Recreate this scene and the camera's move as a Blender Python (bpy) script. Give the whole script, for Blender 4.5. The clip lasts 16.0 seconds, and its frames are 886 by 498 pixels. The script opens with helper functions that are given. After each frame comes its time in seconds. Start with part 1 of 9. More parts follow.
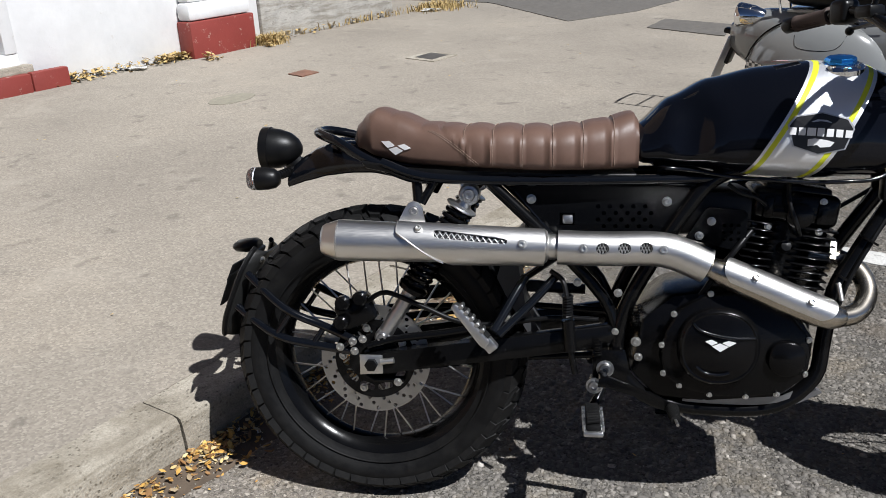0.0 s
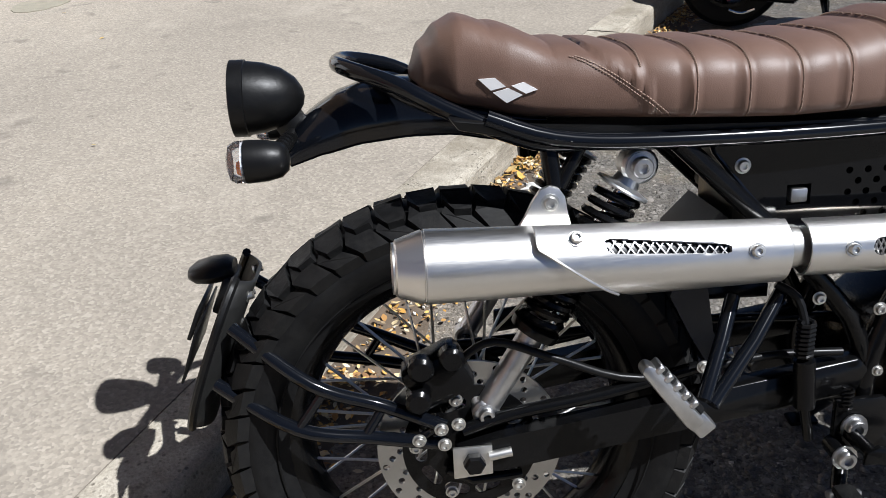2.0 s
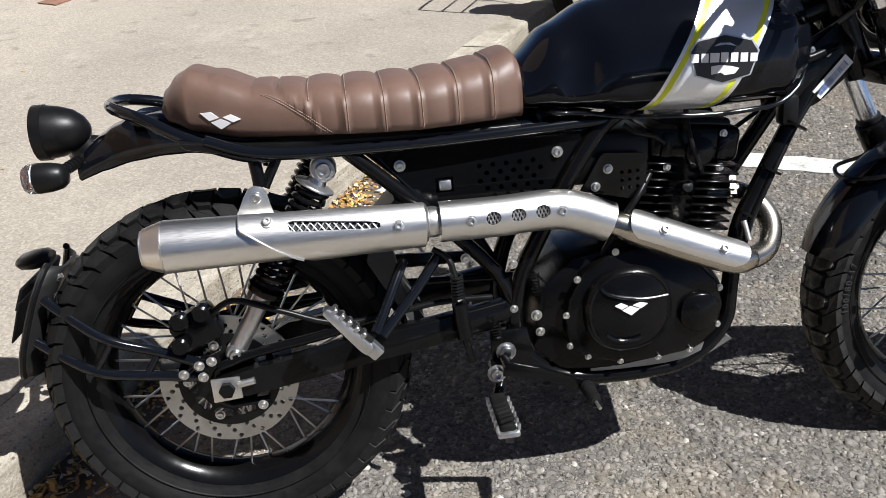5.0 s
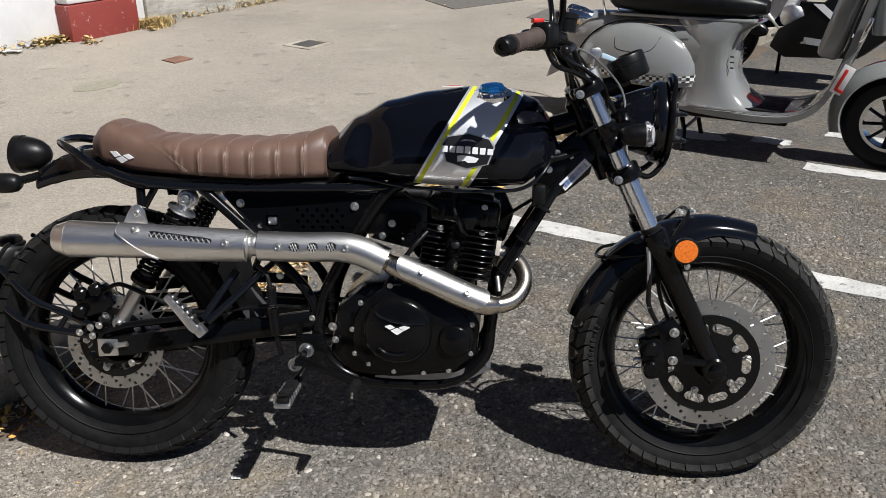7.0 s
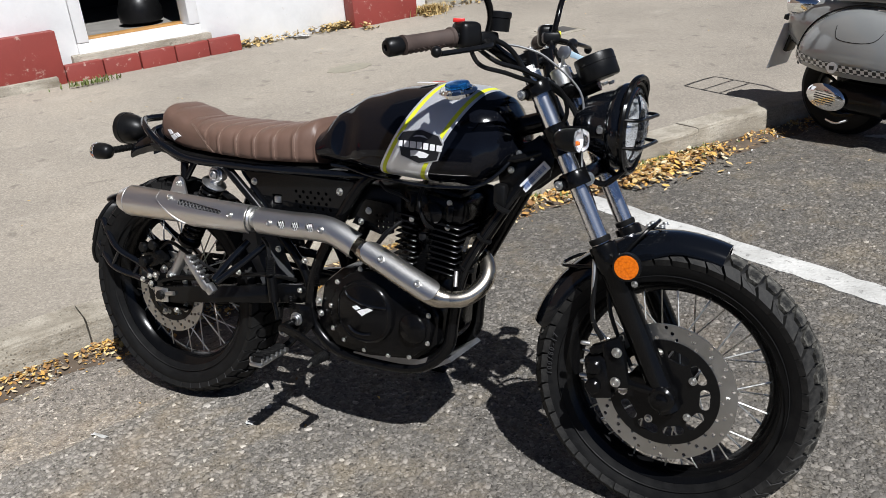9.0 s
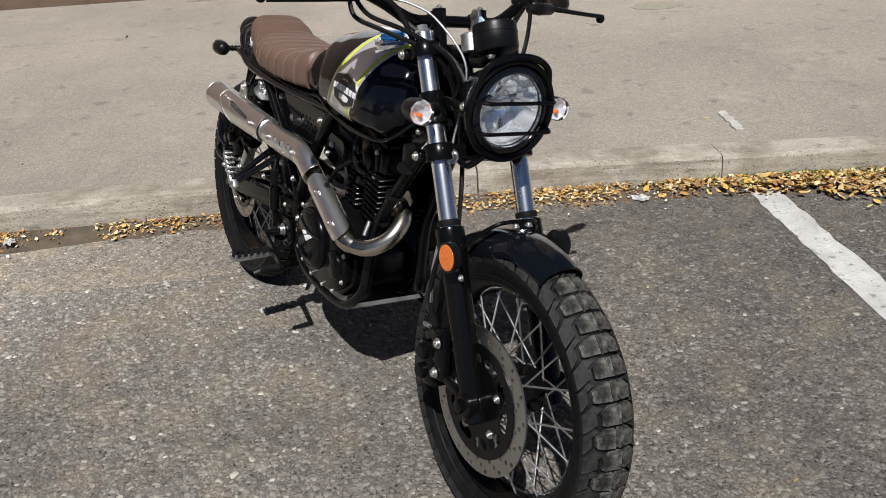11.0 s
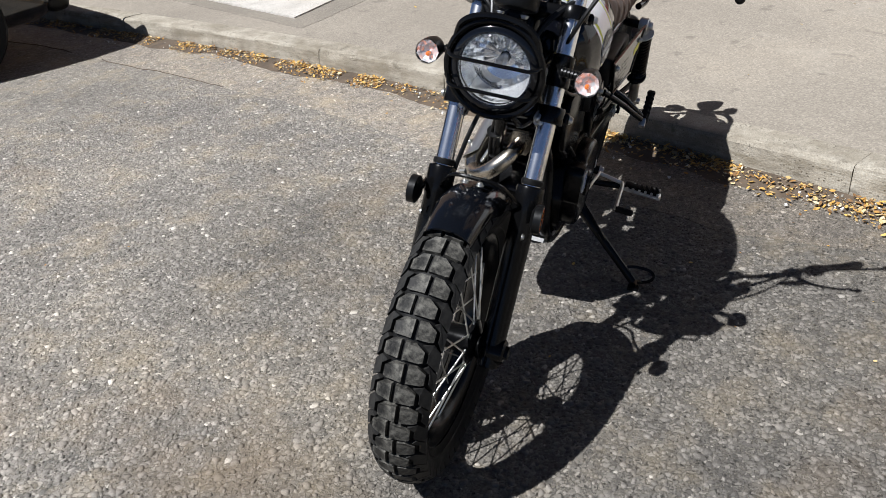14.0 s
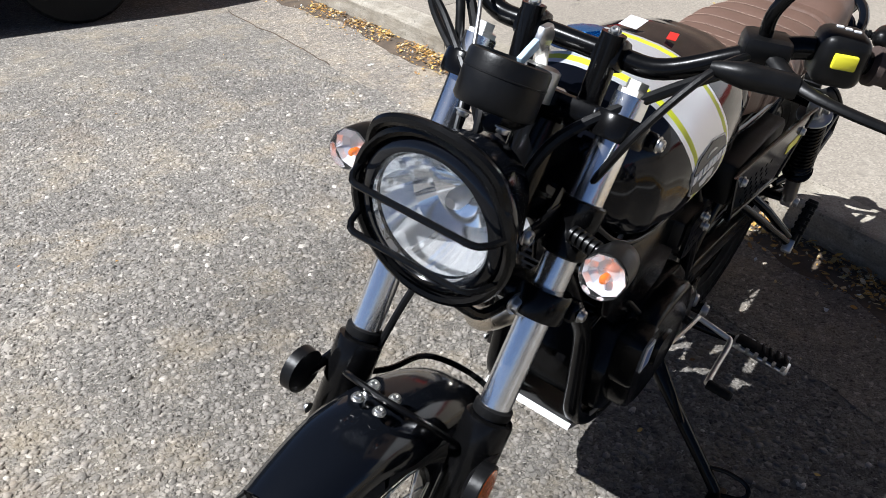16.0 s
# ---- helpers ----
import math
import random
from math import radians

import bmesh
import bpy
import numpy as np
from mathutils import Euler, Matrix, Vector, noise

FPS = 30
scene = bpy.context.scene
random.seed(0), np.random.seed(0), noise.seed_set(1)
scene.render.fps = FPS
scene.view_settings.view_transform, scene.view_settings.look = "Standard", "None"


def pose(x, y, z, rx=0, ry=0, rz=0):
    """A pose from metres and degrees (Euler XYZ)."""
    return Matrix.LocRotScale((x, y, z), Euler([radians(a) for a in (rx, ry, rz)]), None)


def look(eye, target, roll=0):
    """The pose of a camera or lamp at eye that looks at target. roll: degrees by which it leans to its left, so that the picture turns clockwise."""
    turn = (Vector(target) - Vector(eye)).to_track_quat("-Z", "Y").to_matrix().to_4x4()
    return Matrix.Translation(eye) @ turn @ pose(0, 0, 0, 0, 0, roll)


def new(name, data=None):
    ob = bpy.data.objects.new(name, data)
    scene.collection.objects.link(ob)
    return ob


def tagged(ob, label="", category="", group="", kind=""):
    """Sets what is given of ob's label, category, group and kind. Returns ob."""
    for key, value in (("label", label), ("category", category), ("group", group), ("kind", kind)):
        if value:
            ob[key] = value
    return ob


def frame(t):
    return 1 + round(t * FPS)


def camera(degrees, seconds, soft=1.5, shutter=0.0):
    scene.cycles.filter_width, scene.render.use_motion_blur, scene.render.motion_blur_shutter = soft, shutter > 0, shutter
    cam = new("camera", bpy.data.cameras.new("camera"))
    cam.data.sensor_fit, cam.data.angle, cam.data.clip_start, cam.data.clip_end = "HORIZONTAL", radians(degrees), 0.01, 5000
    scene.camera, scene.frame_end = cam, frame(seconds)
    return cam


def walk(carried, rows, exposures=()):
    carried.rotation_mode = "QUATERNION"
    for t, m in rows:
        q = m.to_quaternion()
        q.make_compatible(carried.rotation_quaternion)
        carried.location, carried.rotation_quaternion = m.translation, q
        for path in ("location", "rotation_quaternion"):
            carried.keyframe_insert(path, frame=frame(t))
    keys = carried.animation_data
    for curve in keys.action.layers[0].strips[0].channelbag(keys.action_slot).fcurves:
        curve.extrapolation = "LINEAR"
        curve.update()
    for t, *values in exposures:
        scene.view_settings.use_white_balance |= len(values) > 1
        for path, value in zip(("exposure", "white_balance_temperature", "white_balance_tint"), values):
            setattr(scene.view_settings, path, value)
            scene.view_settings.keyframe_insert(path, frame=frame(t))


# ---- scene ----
cam = camera(55.32, 16.0, soft=0.6, shutter=0.0)
ROWS = [
    (0, 0.3666, -1.4379, 1.1455, 68.023, 2.589, 7.437),
    (0.5, 0.2305, -1.1807, 1.0888, 66.707, 3.154, 7.837),
    (1, 0.1300, -1.0297, 1.0529, 64.291, 3.287, 5.952),
    (1.5, 0.0374, -0.9055, 1.0315, 63.160, 3.340, 4.195),
    (2, -0.0834, -0.7406, 1.0184, 60.495, 1.872, -5.463),
    (2.5, -0.2078, -0.6496, 0.9909, 58.912, 0.464, -14.516),
    (3, -0.2448, -0.6342, 0.9994, 57.168, -0.824, -20.777),
    (3.5, -0.1651, -0.6981, 0.9981, 56.733, -0.574, -21.909),
    (4, -0.0471, -0.8543, 1.0475, 57.092, -0.299, -21.293),
    (4.2, 0.0026, -0.9231, 1.0736, 57.613, 0.864, -19.020),
    (6.3, 0.6479, -1.4266, 1.2323, 63.860, 0.933, 2.361),
    (6.5, 0.6973, -1.4916, 1.2444, 63.868, 0.615, 2.630),
    (7, 0.8776, -1.5978, 1.2661, 66.277, 1.033, 3.912),
    (7.5, 1.0826, -1.6633, 1.2718, 67.212, 1.992, 9.896),
    (8, 1.2264, -1.5904, 1.2609, 67.559, 2.839, 13.901),
    (8.5, 1.3953, -1.4741, 1.2664, 66.884, 2.884, 17.539),
    (9, 1.6579, -1.4190, 1.2623, 66.332, 4.868, 27.146),
    (9.2, 1.7609, -1.3834, 1.2661, 65.919, 3.986, 29.257),
    (11.3, 2.4547, -0.5254, 1.2353, 63.405, 3.692, 62.081),
    (11.5, 2.4871, -0.4417, 1.2503, 63.316, 4.082, 64.131),
    (12, 2.6350, -0.2158, 1.2470, 63.606, 7.007, 75.729),
    (12.5, 2.7288, -0.0130, 1.2636, 63.972, 7.175, 83.964),
    (13, 2.6938, 0.2119, 1.2506, 62.185, 6.352, 89.453),
    (13.5, 2.6698, 0.4235, 1.2177, 61.586, 8.309, 103.104),
    (14, 2.6052, 0.6178, 1.2222, 61.488, 4.767, 109.820),
    (14.5, 2.4147, 0.7053, 1.1919, 60.934, 2.326, 113.177),
    (15, 2.1981, 0.7632, 1.1895, 60.331, 1.827, 117.013),
    (15.5, 1.9595, 0.7640, 1.1880, 60.166, 1.714, 123.517),
    (16, 1.7726, 0.5935, 1.1532, 59.922, 1.038, 125.441),
]
EXPOSURES = [(0.0, 0.42, 6080, 10), (1.0, 0.47, 6070, 10), (2.0, 0.70, 6010, 10), (2.5, 0.85, 6030, 10), (4.2, 1.05, 6110, 10), (6.5, 0.42, 6280, 10), (7.5, 0.46, 6210, 10), (8.5, 0.50, 6110, 10), (9.2, 0.38, 6130, 10), (11.3, 0.22, 6310, 10), (12.0, 0.12, 6370, 10), (12.6, 0.10, 6370, 10), (13.1, 0.40, 6230, 10), (13.5, 0.56, 6130, 10), (14.0, 0.58, 6090, 10), (14.5, 0.66, 6060, 10), (15.5, 0.80, 6010, 10), (16.0, 0.84, 5980, 10)]
walk(cam, [(r[0], pose(*r[1:])) for r in ROWS], EXPOSURES)


from mathutils.geometry import delaunay_2d_cdt

# ---------------------------------------------------------------- light
world = bpy.data.worlds.new("world")
scene.world = world
world.use_nodes = True
wn = world.node_tree
sky = wn.nodes.new("ShaderNodeTexSky")
sky.sky_type, sky.sun_disc = "NISHITA", False
sky.sun_elevation, sky.sun_rotation = radians(55.7), radians(124.9)
sky.air_density, sky.dust_density = 0.27, 0.15
wn.links.new(sky.outputs[0], wn.nodes["Background"].inputs[0])
wn.nodes["Background"].inputs[1].default_value = 0.05
sun = new("sun", bpy.data.lights.new("sun", "SUN"))
sun.data.energy, sun.data.angle, sun.data.color = 5.0, radians(0.53), (1.0, 0.975, 0.94)
sun.matrix_world = look((5.6, -3.9, 10.0), (0, 0, 0))


# ---------------------------------------------------------------- materials

class Mat:
    """A node material with short ways to add textures."""

    def __init__(self, name, base=(0.5, 0.5, 0.5), rough=0.5, metal=0.0, coat=0.0, spec=0.5):
        self.m = bpy.data.materials.new(name)
        self.m.use_nodes = True
        self.t = self.m.node_tree
        self.b = self.t.nodes["Principled BSDF"]
        self.b.inputs["Base Color"].default_value = (*base[:3], 1.0)
        self.b.inputs["Roughness"].default_value = rough
        self.b.inputs["Metallic"].default_value = metal
        self.b.inputs["Coat Weight"].default_value = coat
        self.b.inputs["Coat Roughness"].default_value = 0.04
        self.b.inputs["Specular IOR Level"].default_value = spec
        self.co = None

    def node(self, kind, **kw):
        n = self.t.nodes.new(kind)
        for k, v in kw.items():
            setattr(n, k, v)
        return n

    def link(self, a, b):
        self.t.links.new(a, b)

    def coords(self):
        if self.co is None:
            self.co = self.node("ShaderNodeTexCoord").outputs["Object"]
        return self.co

    def scaled(self, v):
        m = self.node("ShaderNodeMapping")
        m.inputs["Scale"].default_value = v
        self.link(self.coords(), m.inputs[0])
        return m.outputs[0]

    def noise(self, scale, detail=4.0, rough=0.6, co=None):
        n = self.node("ShaderNodeTexNoise")
        n.inputs["Scale"].default_value, n.inputs["Detail"].default_value, n.inputs["Roughness"].default_value = scale, detail, rough
        self.link(co or self.coords(), n.inputs["Vector"])
        return n.outputs["Fac"]

    def voronoi(self, scale, out="Color", feature="F1", co=None):
        n = self.node("ShaderNodeTexVoronoi", feature=feature)
        n.inputs["Scale"].default_value = scale
        self.link(co or self.coords(), n.inputs["Vector"])
        return n.outputs[out]

    def ramp(self, fac, stops):
        n = self.node("ShaderNodeValToRGB")
        el = n.color_ramp.elements
        while len(el) < len(stops):
            el.new(0.5)
        for e, (p, c) in zip(el, stops):
            e.position = p
            e.color = (*c[:3], 1.0) if hasattr(c, "__len__") else (c, c, c, 1.0)
        self.link(fac, n.inputs[0])
        return n.outputs[0]

    def mix(self, fac, a, b, mode="MIX"):
        n = self.node("ShaderNodeMix", data_type="RGBA", blend_type=mode)
        for sock, v in ((n.inputs[0], fac), (n.inputs[6], a), (n.inputs[7], b)):
            if hasattr(v, "links"):
                self.link(v, sock)
            elif hasattr(v, "__len__"):
                sock.default_value = (*v[:3], 1.0)
            else:
                sock.default_value = v
        return n.outputs[2]

    def math(self, op, a, b=0.0, c=None):
        n = self.node("ShaderNodeMath", operation=op)
        for i, v in enumerate((a, b) if c is None else (a, b, c)):
            if hasattr(v, "links"):
                self.link(v, n.inputs[i])
            else:
                n.inputs[i].default_value = v
        return n.outputs[0]

    def color(self, v):
        self.link(v, self.b.inputs["Base Color"])
        return self

    def roughness(self, v):
        self.link(v, self.b.inputs["Roughness"])
        return self

    def bump(self, v, dist, strength=1.0):
        n = self.node("ShaderNodeBump")
        n.inputs["Distance"].default_value, n.inputs["Strength"].default_value = dist, strength
        self.link(v, n.inputs["Height"])
        old = self.b.inputs["Normal"]
        if old.links:
            self.link(old.links[0].from_socket, n.inputs["Normal"])
        self.link(n.outputs[0], old)
        return self

    def random(self):
        return self.node("ShaderNodeObjectInfo").outputs["Random"]

    def island(self):
        return self.node("ShaderNodeNewGeometry").outputs["Random Per Island"]


def plain(name, base, rough, metal=0.0, coat=0.0, wear=0.15, grain=60.0, bump=0.0002, spec=0.5):
    """Paint, plastic or metal with slight unevenness of colour, gloss and relief."""
    m = Mat(name, base, rough, metal, coat, spec)
    n = m.noise(grain * 0.15, 5.0, 0.65)
    f = m.noise(grain, 3.0)
    m.color(m.ramp(n, [(0.3, [c * (1 - wear) for c in base]), (0.7, [min(1, c * (1 + wear)) for c in base])]))
    m.roughness(m.ramp(n, [(0.3, max(0.02, rough * 0.85)), (0.75, min(1, rough * 1.25))]))
    if bump:
        m.bump(f, bump)
    return m


def road_weather(m, c, tint):
    """Patches, dust and wear that run over the whole road."""
    patch = m.ramp(m.noise(1.1, 6.0, 0.62), [(0.32, (0.76, 0.76, 0.77)), (0.5, (0.98, 0.975, 0.965)), (0.70, (1.20, 1.165, 1.10))])
    c = m.mix(1.0, c, patch, "MULTIPLY")
    c = m.mix(1.0, c, m.ramp(m.noise(26.0, 5.0, 0.72), [(0.34, 0.74), (0.48, 0.99), (0.66, 1.24)]), "MULTIPLY")
    dust = m.ramp(m.noise(4.5, 7.0, 0.75), [(0.50, 0.0), (0.66, 0.36)])
    c = m.mix(dust, c, (0.215, 0.178, 0.118))
    c = m.mix(m.ramp(m.noise(0.9, 5.0, 0.7), [(0.56, 0.0), (0.70, 0.40)]), c, (0.165, 0.125, 0.080))
    # the lane beside the parking bay is worn paler
    lane = m.node("ShaderNodeVectorMath", operation="DOT_PRODUCT")
    m.link(m.coords(), lane.inputs[0])
    lane.inputs[1].default_value = (0.4472, 0.8944, 0.0)
    along_ = m.math("ADD", lane.outputs["Value"], m.math("MULTIPLY", m.noise(1.7, 4.0, 0.6), 0.9))
    worn = m.node("ShaderNodeMapRange")
    m.link(along_, worn.inputs["Value"])
    for k, v in zip(("From Min", "From Max", "To Min", "To Max"), (-0.35, 1.05, 1.98, 1.10)):
        worn.inputs[k].default_value = v
    c = m.mix(1.0, c, worn.outputs["Result"], "MULTIPLY")
    # the ground of the bay is darker round one point and paler round another
    for centre, reach, value in (((0.45, -0.75, 0.0), 0.75, 0.72), ((1.62, -0.62, 0.0), 0.70, 1.22)):
        far = m.node("ShaderNodeVectorMath", operation="DISTANCE")
        m.link(m.coords(), far.inputs[0])
        far.inputs[1].default_value = centre
        spot = m.math("ADD", far.outputs["Value"], m.math("MULTIPLY", m.noise(2.6, 4.0, 0.6), 0.5))
        fade = m.node("ShaderNodeMapRange", interpolation_type="SMOOTHSTEP")
        m.link(spot, fade.inputs["Value"])
        for k, v in zip(("From Min", "From Max", "To Min", "To Max"), (0.2, reach + 0.25, value, 1.0)):
            fade.inputs[k].default_value = v
        c = m.mix(1.0, c, fade.outputs["Result"], "MULTIPLY")
    c = m.mix(1.0, c, tint, "MULTIPLY")
    return c


def asphalt_material(name="asphalt", tint=(1.0, 1.0, 1.0), big=0.70):
    """Angular stones of mixed size worn flat in a sandy grey binder."""
    m = Mat(name, rough=0.9, spec=0.3)
    warp = m.node("ShaderNodeTexNoise")
    warp.inputs["Scale"].default_value = 95.0
    m.link(m.coords(), warp.inputs["Vector"])
    off = m.node("ShaderNodeVectorMath", operation="MULTIPLY_ADD")
    m.link(warp.outputs["Color"], off.inputs[0])
    off.inputs[1].default_value = (0.0105, 0.0105, 0.0105)
    m.link(m.coords(), off.inputs[2])
    co = off.outputs[0]

    def stones(scale, keep, gap):
        sep = m.node("ShaderNodeSeparateColor")
        m.link(m.voronoi(scale, "Color", "F1", co), sep.inputs[0])
        edge = m.voronoi(scale, "Distance", "DISTANCE_TO_EDGE", co)
        solid = m.ramp(edge, [(gap, 0.0), (gap + 0.07, 1.0)])
        kept = m.ramp(sep.outputs[1], [(keep, 0.0), (keep + 0.02, 1.0)])
        tone = m.ramp(sep.outputs[0], [(0.0, (0.080, 0.077, 0.071)), (0.45, (0.124, 0.118, 0.108)), (0.8, (0.158, 0.151, 0.137)), (0.95, (0.200, 0.191, 0.173)), (1.0, (0.27, 0.258, 0.234))])
        return m.math("MULTIPLY", solid, kept), tone, sep.outputs[2]

    fine = m.voronoi(330.0, "Distance")
    binder = m.ramp(m.noise(170.0, 4.0, 0.7), [(0.28, (0.034, 0.032, 0.028)), (0.44, (0.082, 0.077, 0.068)), (0.62, (0.150, 0.141, 0.122))])
    s3, t3, _ = stones(205.0, 0.30, 0.05)
    s2, t2, r2 = stones(98.0, 0.40, 0.06)
    s1, t1, r1 = stones(72.0, big, 0.05)
    c = m.mix(s3, binder, t3)
    c = m.mix(s2, c, t2)
    c = m.mix(s1, c, t1)
    # pits: the shade in their hollows is put into a near-black colour
    hole = m.math("MULTIPLY", m.ramp(m.voronoi(62.0, "Distance", "F1", co), [(0.17, 1.0), (0.29, 0.0)]), m.ramp(m.noise(17.0, 4.0, 0.6), [(0.42, 0.0), (0.52, 0.75)]))
    c = m.mix(hole, c, (0.020, 0.019, 0.017))
    height = m.math("MAXIMUM", m.math("MULTIPLY", s3, 0.45), m.math("MAXIMUM", m.math("MULTIPLY", s2, m.math("ADD", m.math("MULTIPLY", r2, 0.4), 0.45)), m.math("MULTIPLY", s1, m.math("ADD", m.math("MULTIPLY", r1, 0.5), 0.6))))
    c = road_weather(m, c, tint)
    m.color(c)
    m.bump(m.math("SUBTRACT", height, m.math("MULTIPLY", hole, 0.6)), 0.0050, 1.0)
    m.bump(fine, 0.0012, 0.7)
    m.bump(m.noise(7.0, 4.0), 0.006, 0.6)
    m.roughness(m.ramp(r2, [(0.0, 0.62), (1.0, 0.95)]))
    return m


def chipping_material():
    """Bare stone chips, each of its own grey."""
    m = Mat("road chippings", rough=0.85, spec=0.3)
    c = m.ramp(m.island(), [(0.0, (0.080, 0.077, 0.071)), (0.35, (0.124, 0.119, 0.110)), (0.75, (0.158, 0.151, 0.139)), (0.96, (0.19, 0.182, 0.168)), (1.0, (0.34, 0.328, 0.30))])
    c = m.mix(1.0, c, m.ramp(m.noise(420.0, 3.0, 0.7), [(0.3, 0.70), (0.7, 1.3)]), "MULTIPLY")
    m.color(road_weather(m, c, (1.04, 1.0, 0.97)))
    m.bump(m.noise(500.0, 3.0), 0.0008, 0.6)
    return m


def pavement_material(name="footway tarmac", tint=(1.0, 1.0, 1.0)):
    m = Mat(name, rough=0.92, spec=0.25)
    chip = m.voronoi(160.0, "Color")
    sep = m.node("ShaderNodeSeparateColor")
    m.link(chip, sep.inputs[0])
    stone = m.ramp(sep.outputs[0], [(0.0, (0.222, 0.199, 0.168)), (0.4, (0.262, 0.235, 0.198)), (0.8, (0.295, 0.265, 0.223)), (1.0, (0.345, 0.312, 0.265))])
    patch = m.ramp(m.noise(0.8, 6.0, 0.65), [(0.3, (0.80, 0.79, 0.78)), (0.55, (1.0, 0.99, 0.97)), (0.75, (1.16, 1.13, 1.08))])
    c = m.mix(1.0, stone, patch, "MULTIPLY")
    spot = m.ramp(m.noise(9.0, 3.0, 0.5), [(0.64, 0.0), (0.72, 0.50)])
    c = m.mix(spot, c, (0.12, 0.105, 0.09))
    pale = m.ramp(m.noise(2.2, 5.0, 0.7), [(0.58, 0.0), (0.72, 0.4)])
    c = m.mix(pale, c, (0.40, 0.36, 0.30))
    c = m.mix(1.0, c, tint, "MULTIPLY")
    m.color(c)
    m.bump(m.voronoi(160.0, "Distance"), 0.0010, 0.65)
    m.bump(m.noise(5.0, 4.0), 0.006, 0.5)
    return m


def concrete_material(name, base, stain=(0.16, 0.135, 0.10), run=0.65):
    m = Mat(name, base, 0.9, spec=0.3)
    n = m.noise(6.0, 7.0, 0.7)
    c = m.ramp(n, [(0.28, [v * 0.72 for v in base]), (0.5, base), (0.75, [min(1, v * 1.18) for v in base])])
    c = m.mix(m.ramp(m.noise(2.4, 6.0, 0.72), [(0.46, 0.0), (0.66, 0.7)]), c, stain)
    grain = m.noise(210.0, 3.0, 0.7)
    c = m.mix(1.0, c, m.ramp(grain, [(0.32, 0.74), (0.5, 1.0), (0.68, 1.22)]), "MULTIPLY")
    pit = m.voronoi(140.0, "Distance")
    c = m.mix(m.ramp(pit, [(0.0, 0.5), (0.24, 0.0)]), c, (0.10, 0.09, 0.075))
    worn = m.math("MULTIPLY", m.ramp(m.voronoi(75.0, "Distance"), [(0.14, 1.0), (0.30, 0.0)]), m.ramp(m.noise(8.0, 5.0, 0.7), [(0.46, 0.0), (0.58, 0.8)]))
    c = m.mix(worn, c, (0.085, 0.074, 0.058))
    streak = m.noise(1.0, 7.0, 0.75, m.scaled((3.0, 3.0, 22.0)))
    c = m.mix(m.ramp(streak, [(0.44, 0.0), (0.62, run)]), c, (0.17, 0.145, 0.105))
    moss = m.noise(11.0, 6.0, 0.8, m.scaled((1.0, 1.0, 2.5)))
    c = m.mix(m.ramp(moss, [(0.56, 0.0), (0.66, run * 0.8)]), c, (0.075, 0.064, 0.046))
    c = m.mix(m.math("MULTIPLY", m.random(), 0.22), c, (0.25, 0.22, 0.17))
    m.color(c)
    m.bump(grain, 0.0016, 0.7)
    m.bump(pit, 0.002, 0.6)
    m.bump(m.math("SUBTRACT", 1.0, worn), 0.003, 0.7)
    m.bump(n, 0.004, 0.6)
    return m


def worn_line_material():
    m = Mat("worn road paint", (0.6, 0.6, 0.57), 0.75)
    n = m.noise(26.0, 6.0, 0.75)
    c = m.ramp(m.noise(5.0, 5.0, 0.7), [(0.3, (0.36, 0.352, 0.33)), (0.7, (0.58, 0.57, 0.54))])
    m.color(m.mix(m.ramp(n, [(0.56, 0.0), (0.66, 0.9)]), c, (0.12, 0.115, 0.105)))
    m.bump(m.voronoi(95.0, "Distance"), 0.003, 0.7)
    return m


def paint_wall_material(name, base, chip=(0.45, 0.40, 0.34), amount=0.62):
    m = Mat(name, base, 0.6)
    n = m.noise(3.0, 6.0, 0.65)
    c = m.ramp(n, [(0.3, [v * 0.86 for v in base]), (0.65, base)])
    c = m.mix(m.ramp(m.noise(14.0, 6.0, 0.75), [(amount, 0.0), (amount + 0.06, 0.85)]), c, chip)
    m.color(c)
    m.bump(m.noise(22.0, 5.0), 0.003, 0.6)
    return m


def leather_material():
    base = (0.122, 0.073, 0.054)
    m = Mat("brown leather", base, 0.45, spec=0.45)
    n = m.noise(9.0, 5.0)
    m.color(m.ramp(n, [(0.3, [v * 0.85 for v in base]), (0.7, [v * 1.15 for v in base])]))
    v = m.voronoi(950.0, "Distance")
    m.bump(v, 0.00022, 0.5)
    m.bump(m.noise(70.0, 3.0), 0.0003, 0.4)
    m.roughness(m.ramp(n, [(0.3, 0.42), (0.7, 0.54)]))
    return m


def brushed_material():
    base = (0.76, 0.745, 0.72)
    m = Mat("brushed steel", base, 0.28, 1.0)
    co = m.scaled((14.0, 900.0, 900.0))
    n = m.noise(1.0, 2.0, 0.5, co)
    cloud = m.noise(5.0, 3.0)
    m.color(m.mix(m.ramp(cloud, [(0.4, 0.0), (0.8, 0.30)]), base, (0.66, 0.63, 0.575)))
    m.roughness(m.ramp(n, [(0.25, 0.30), (0.75, 0.39)]))
    m.bump(n, 0.00006, 0.10)
    return m


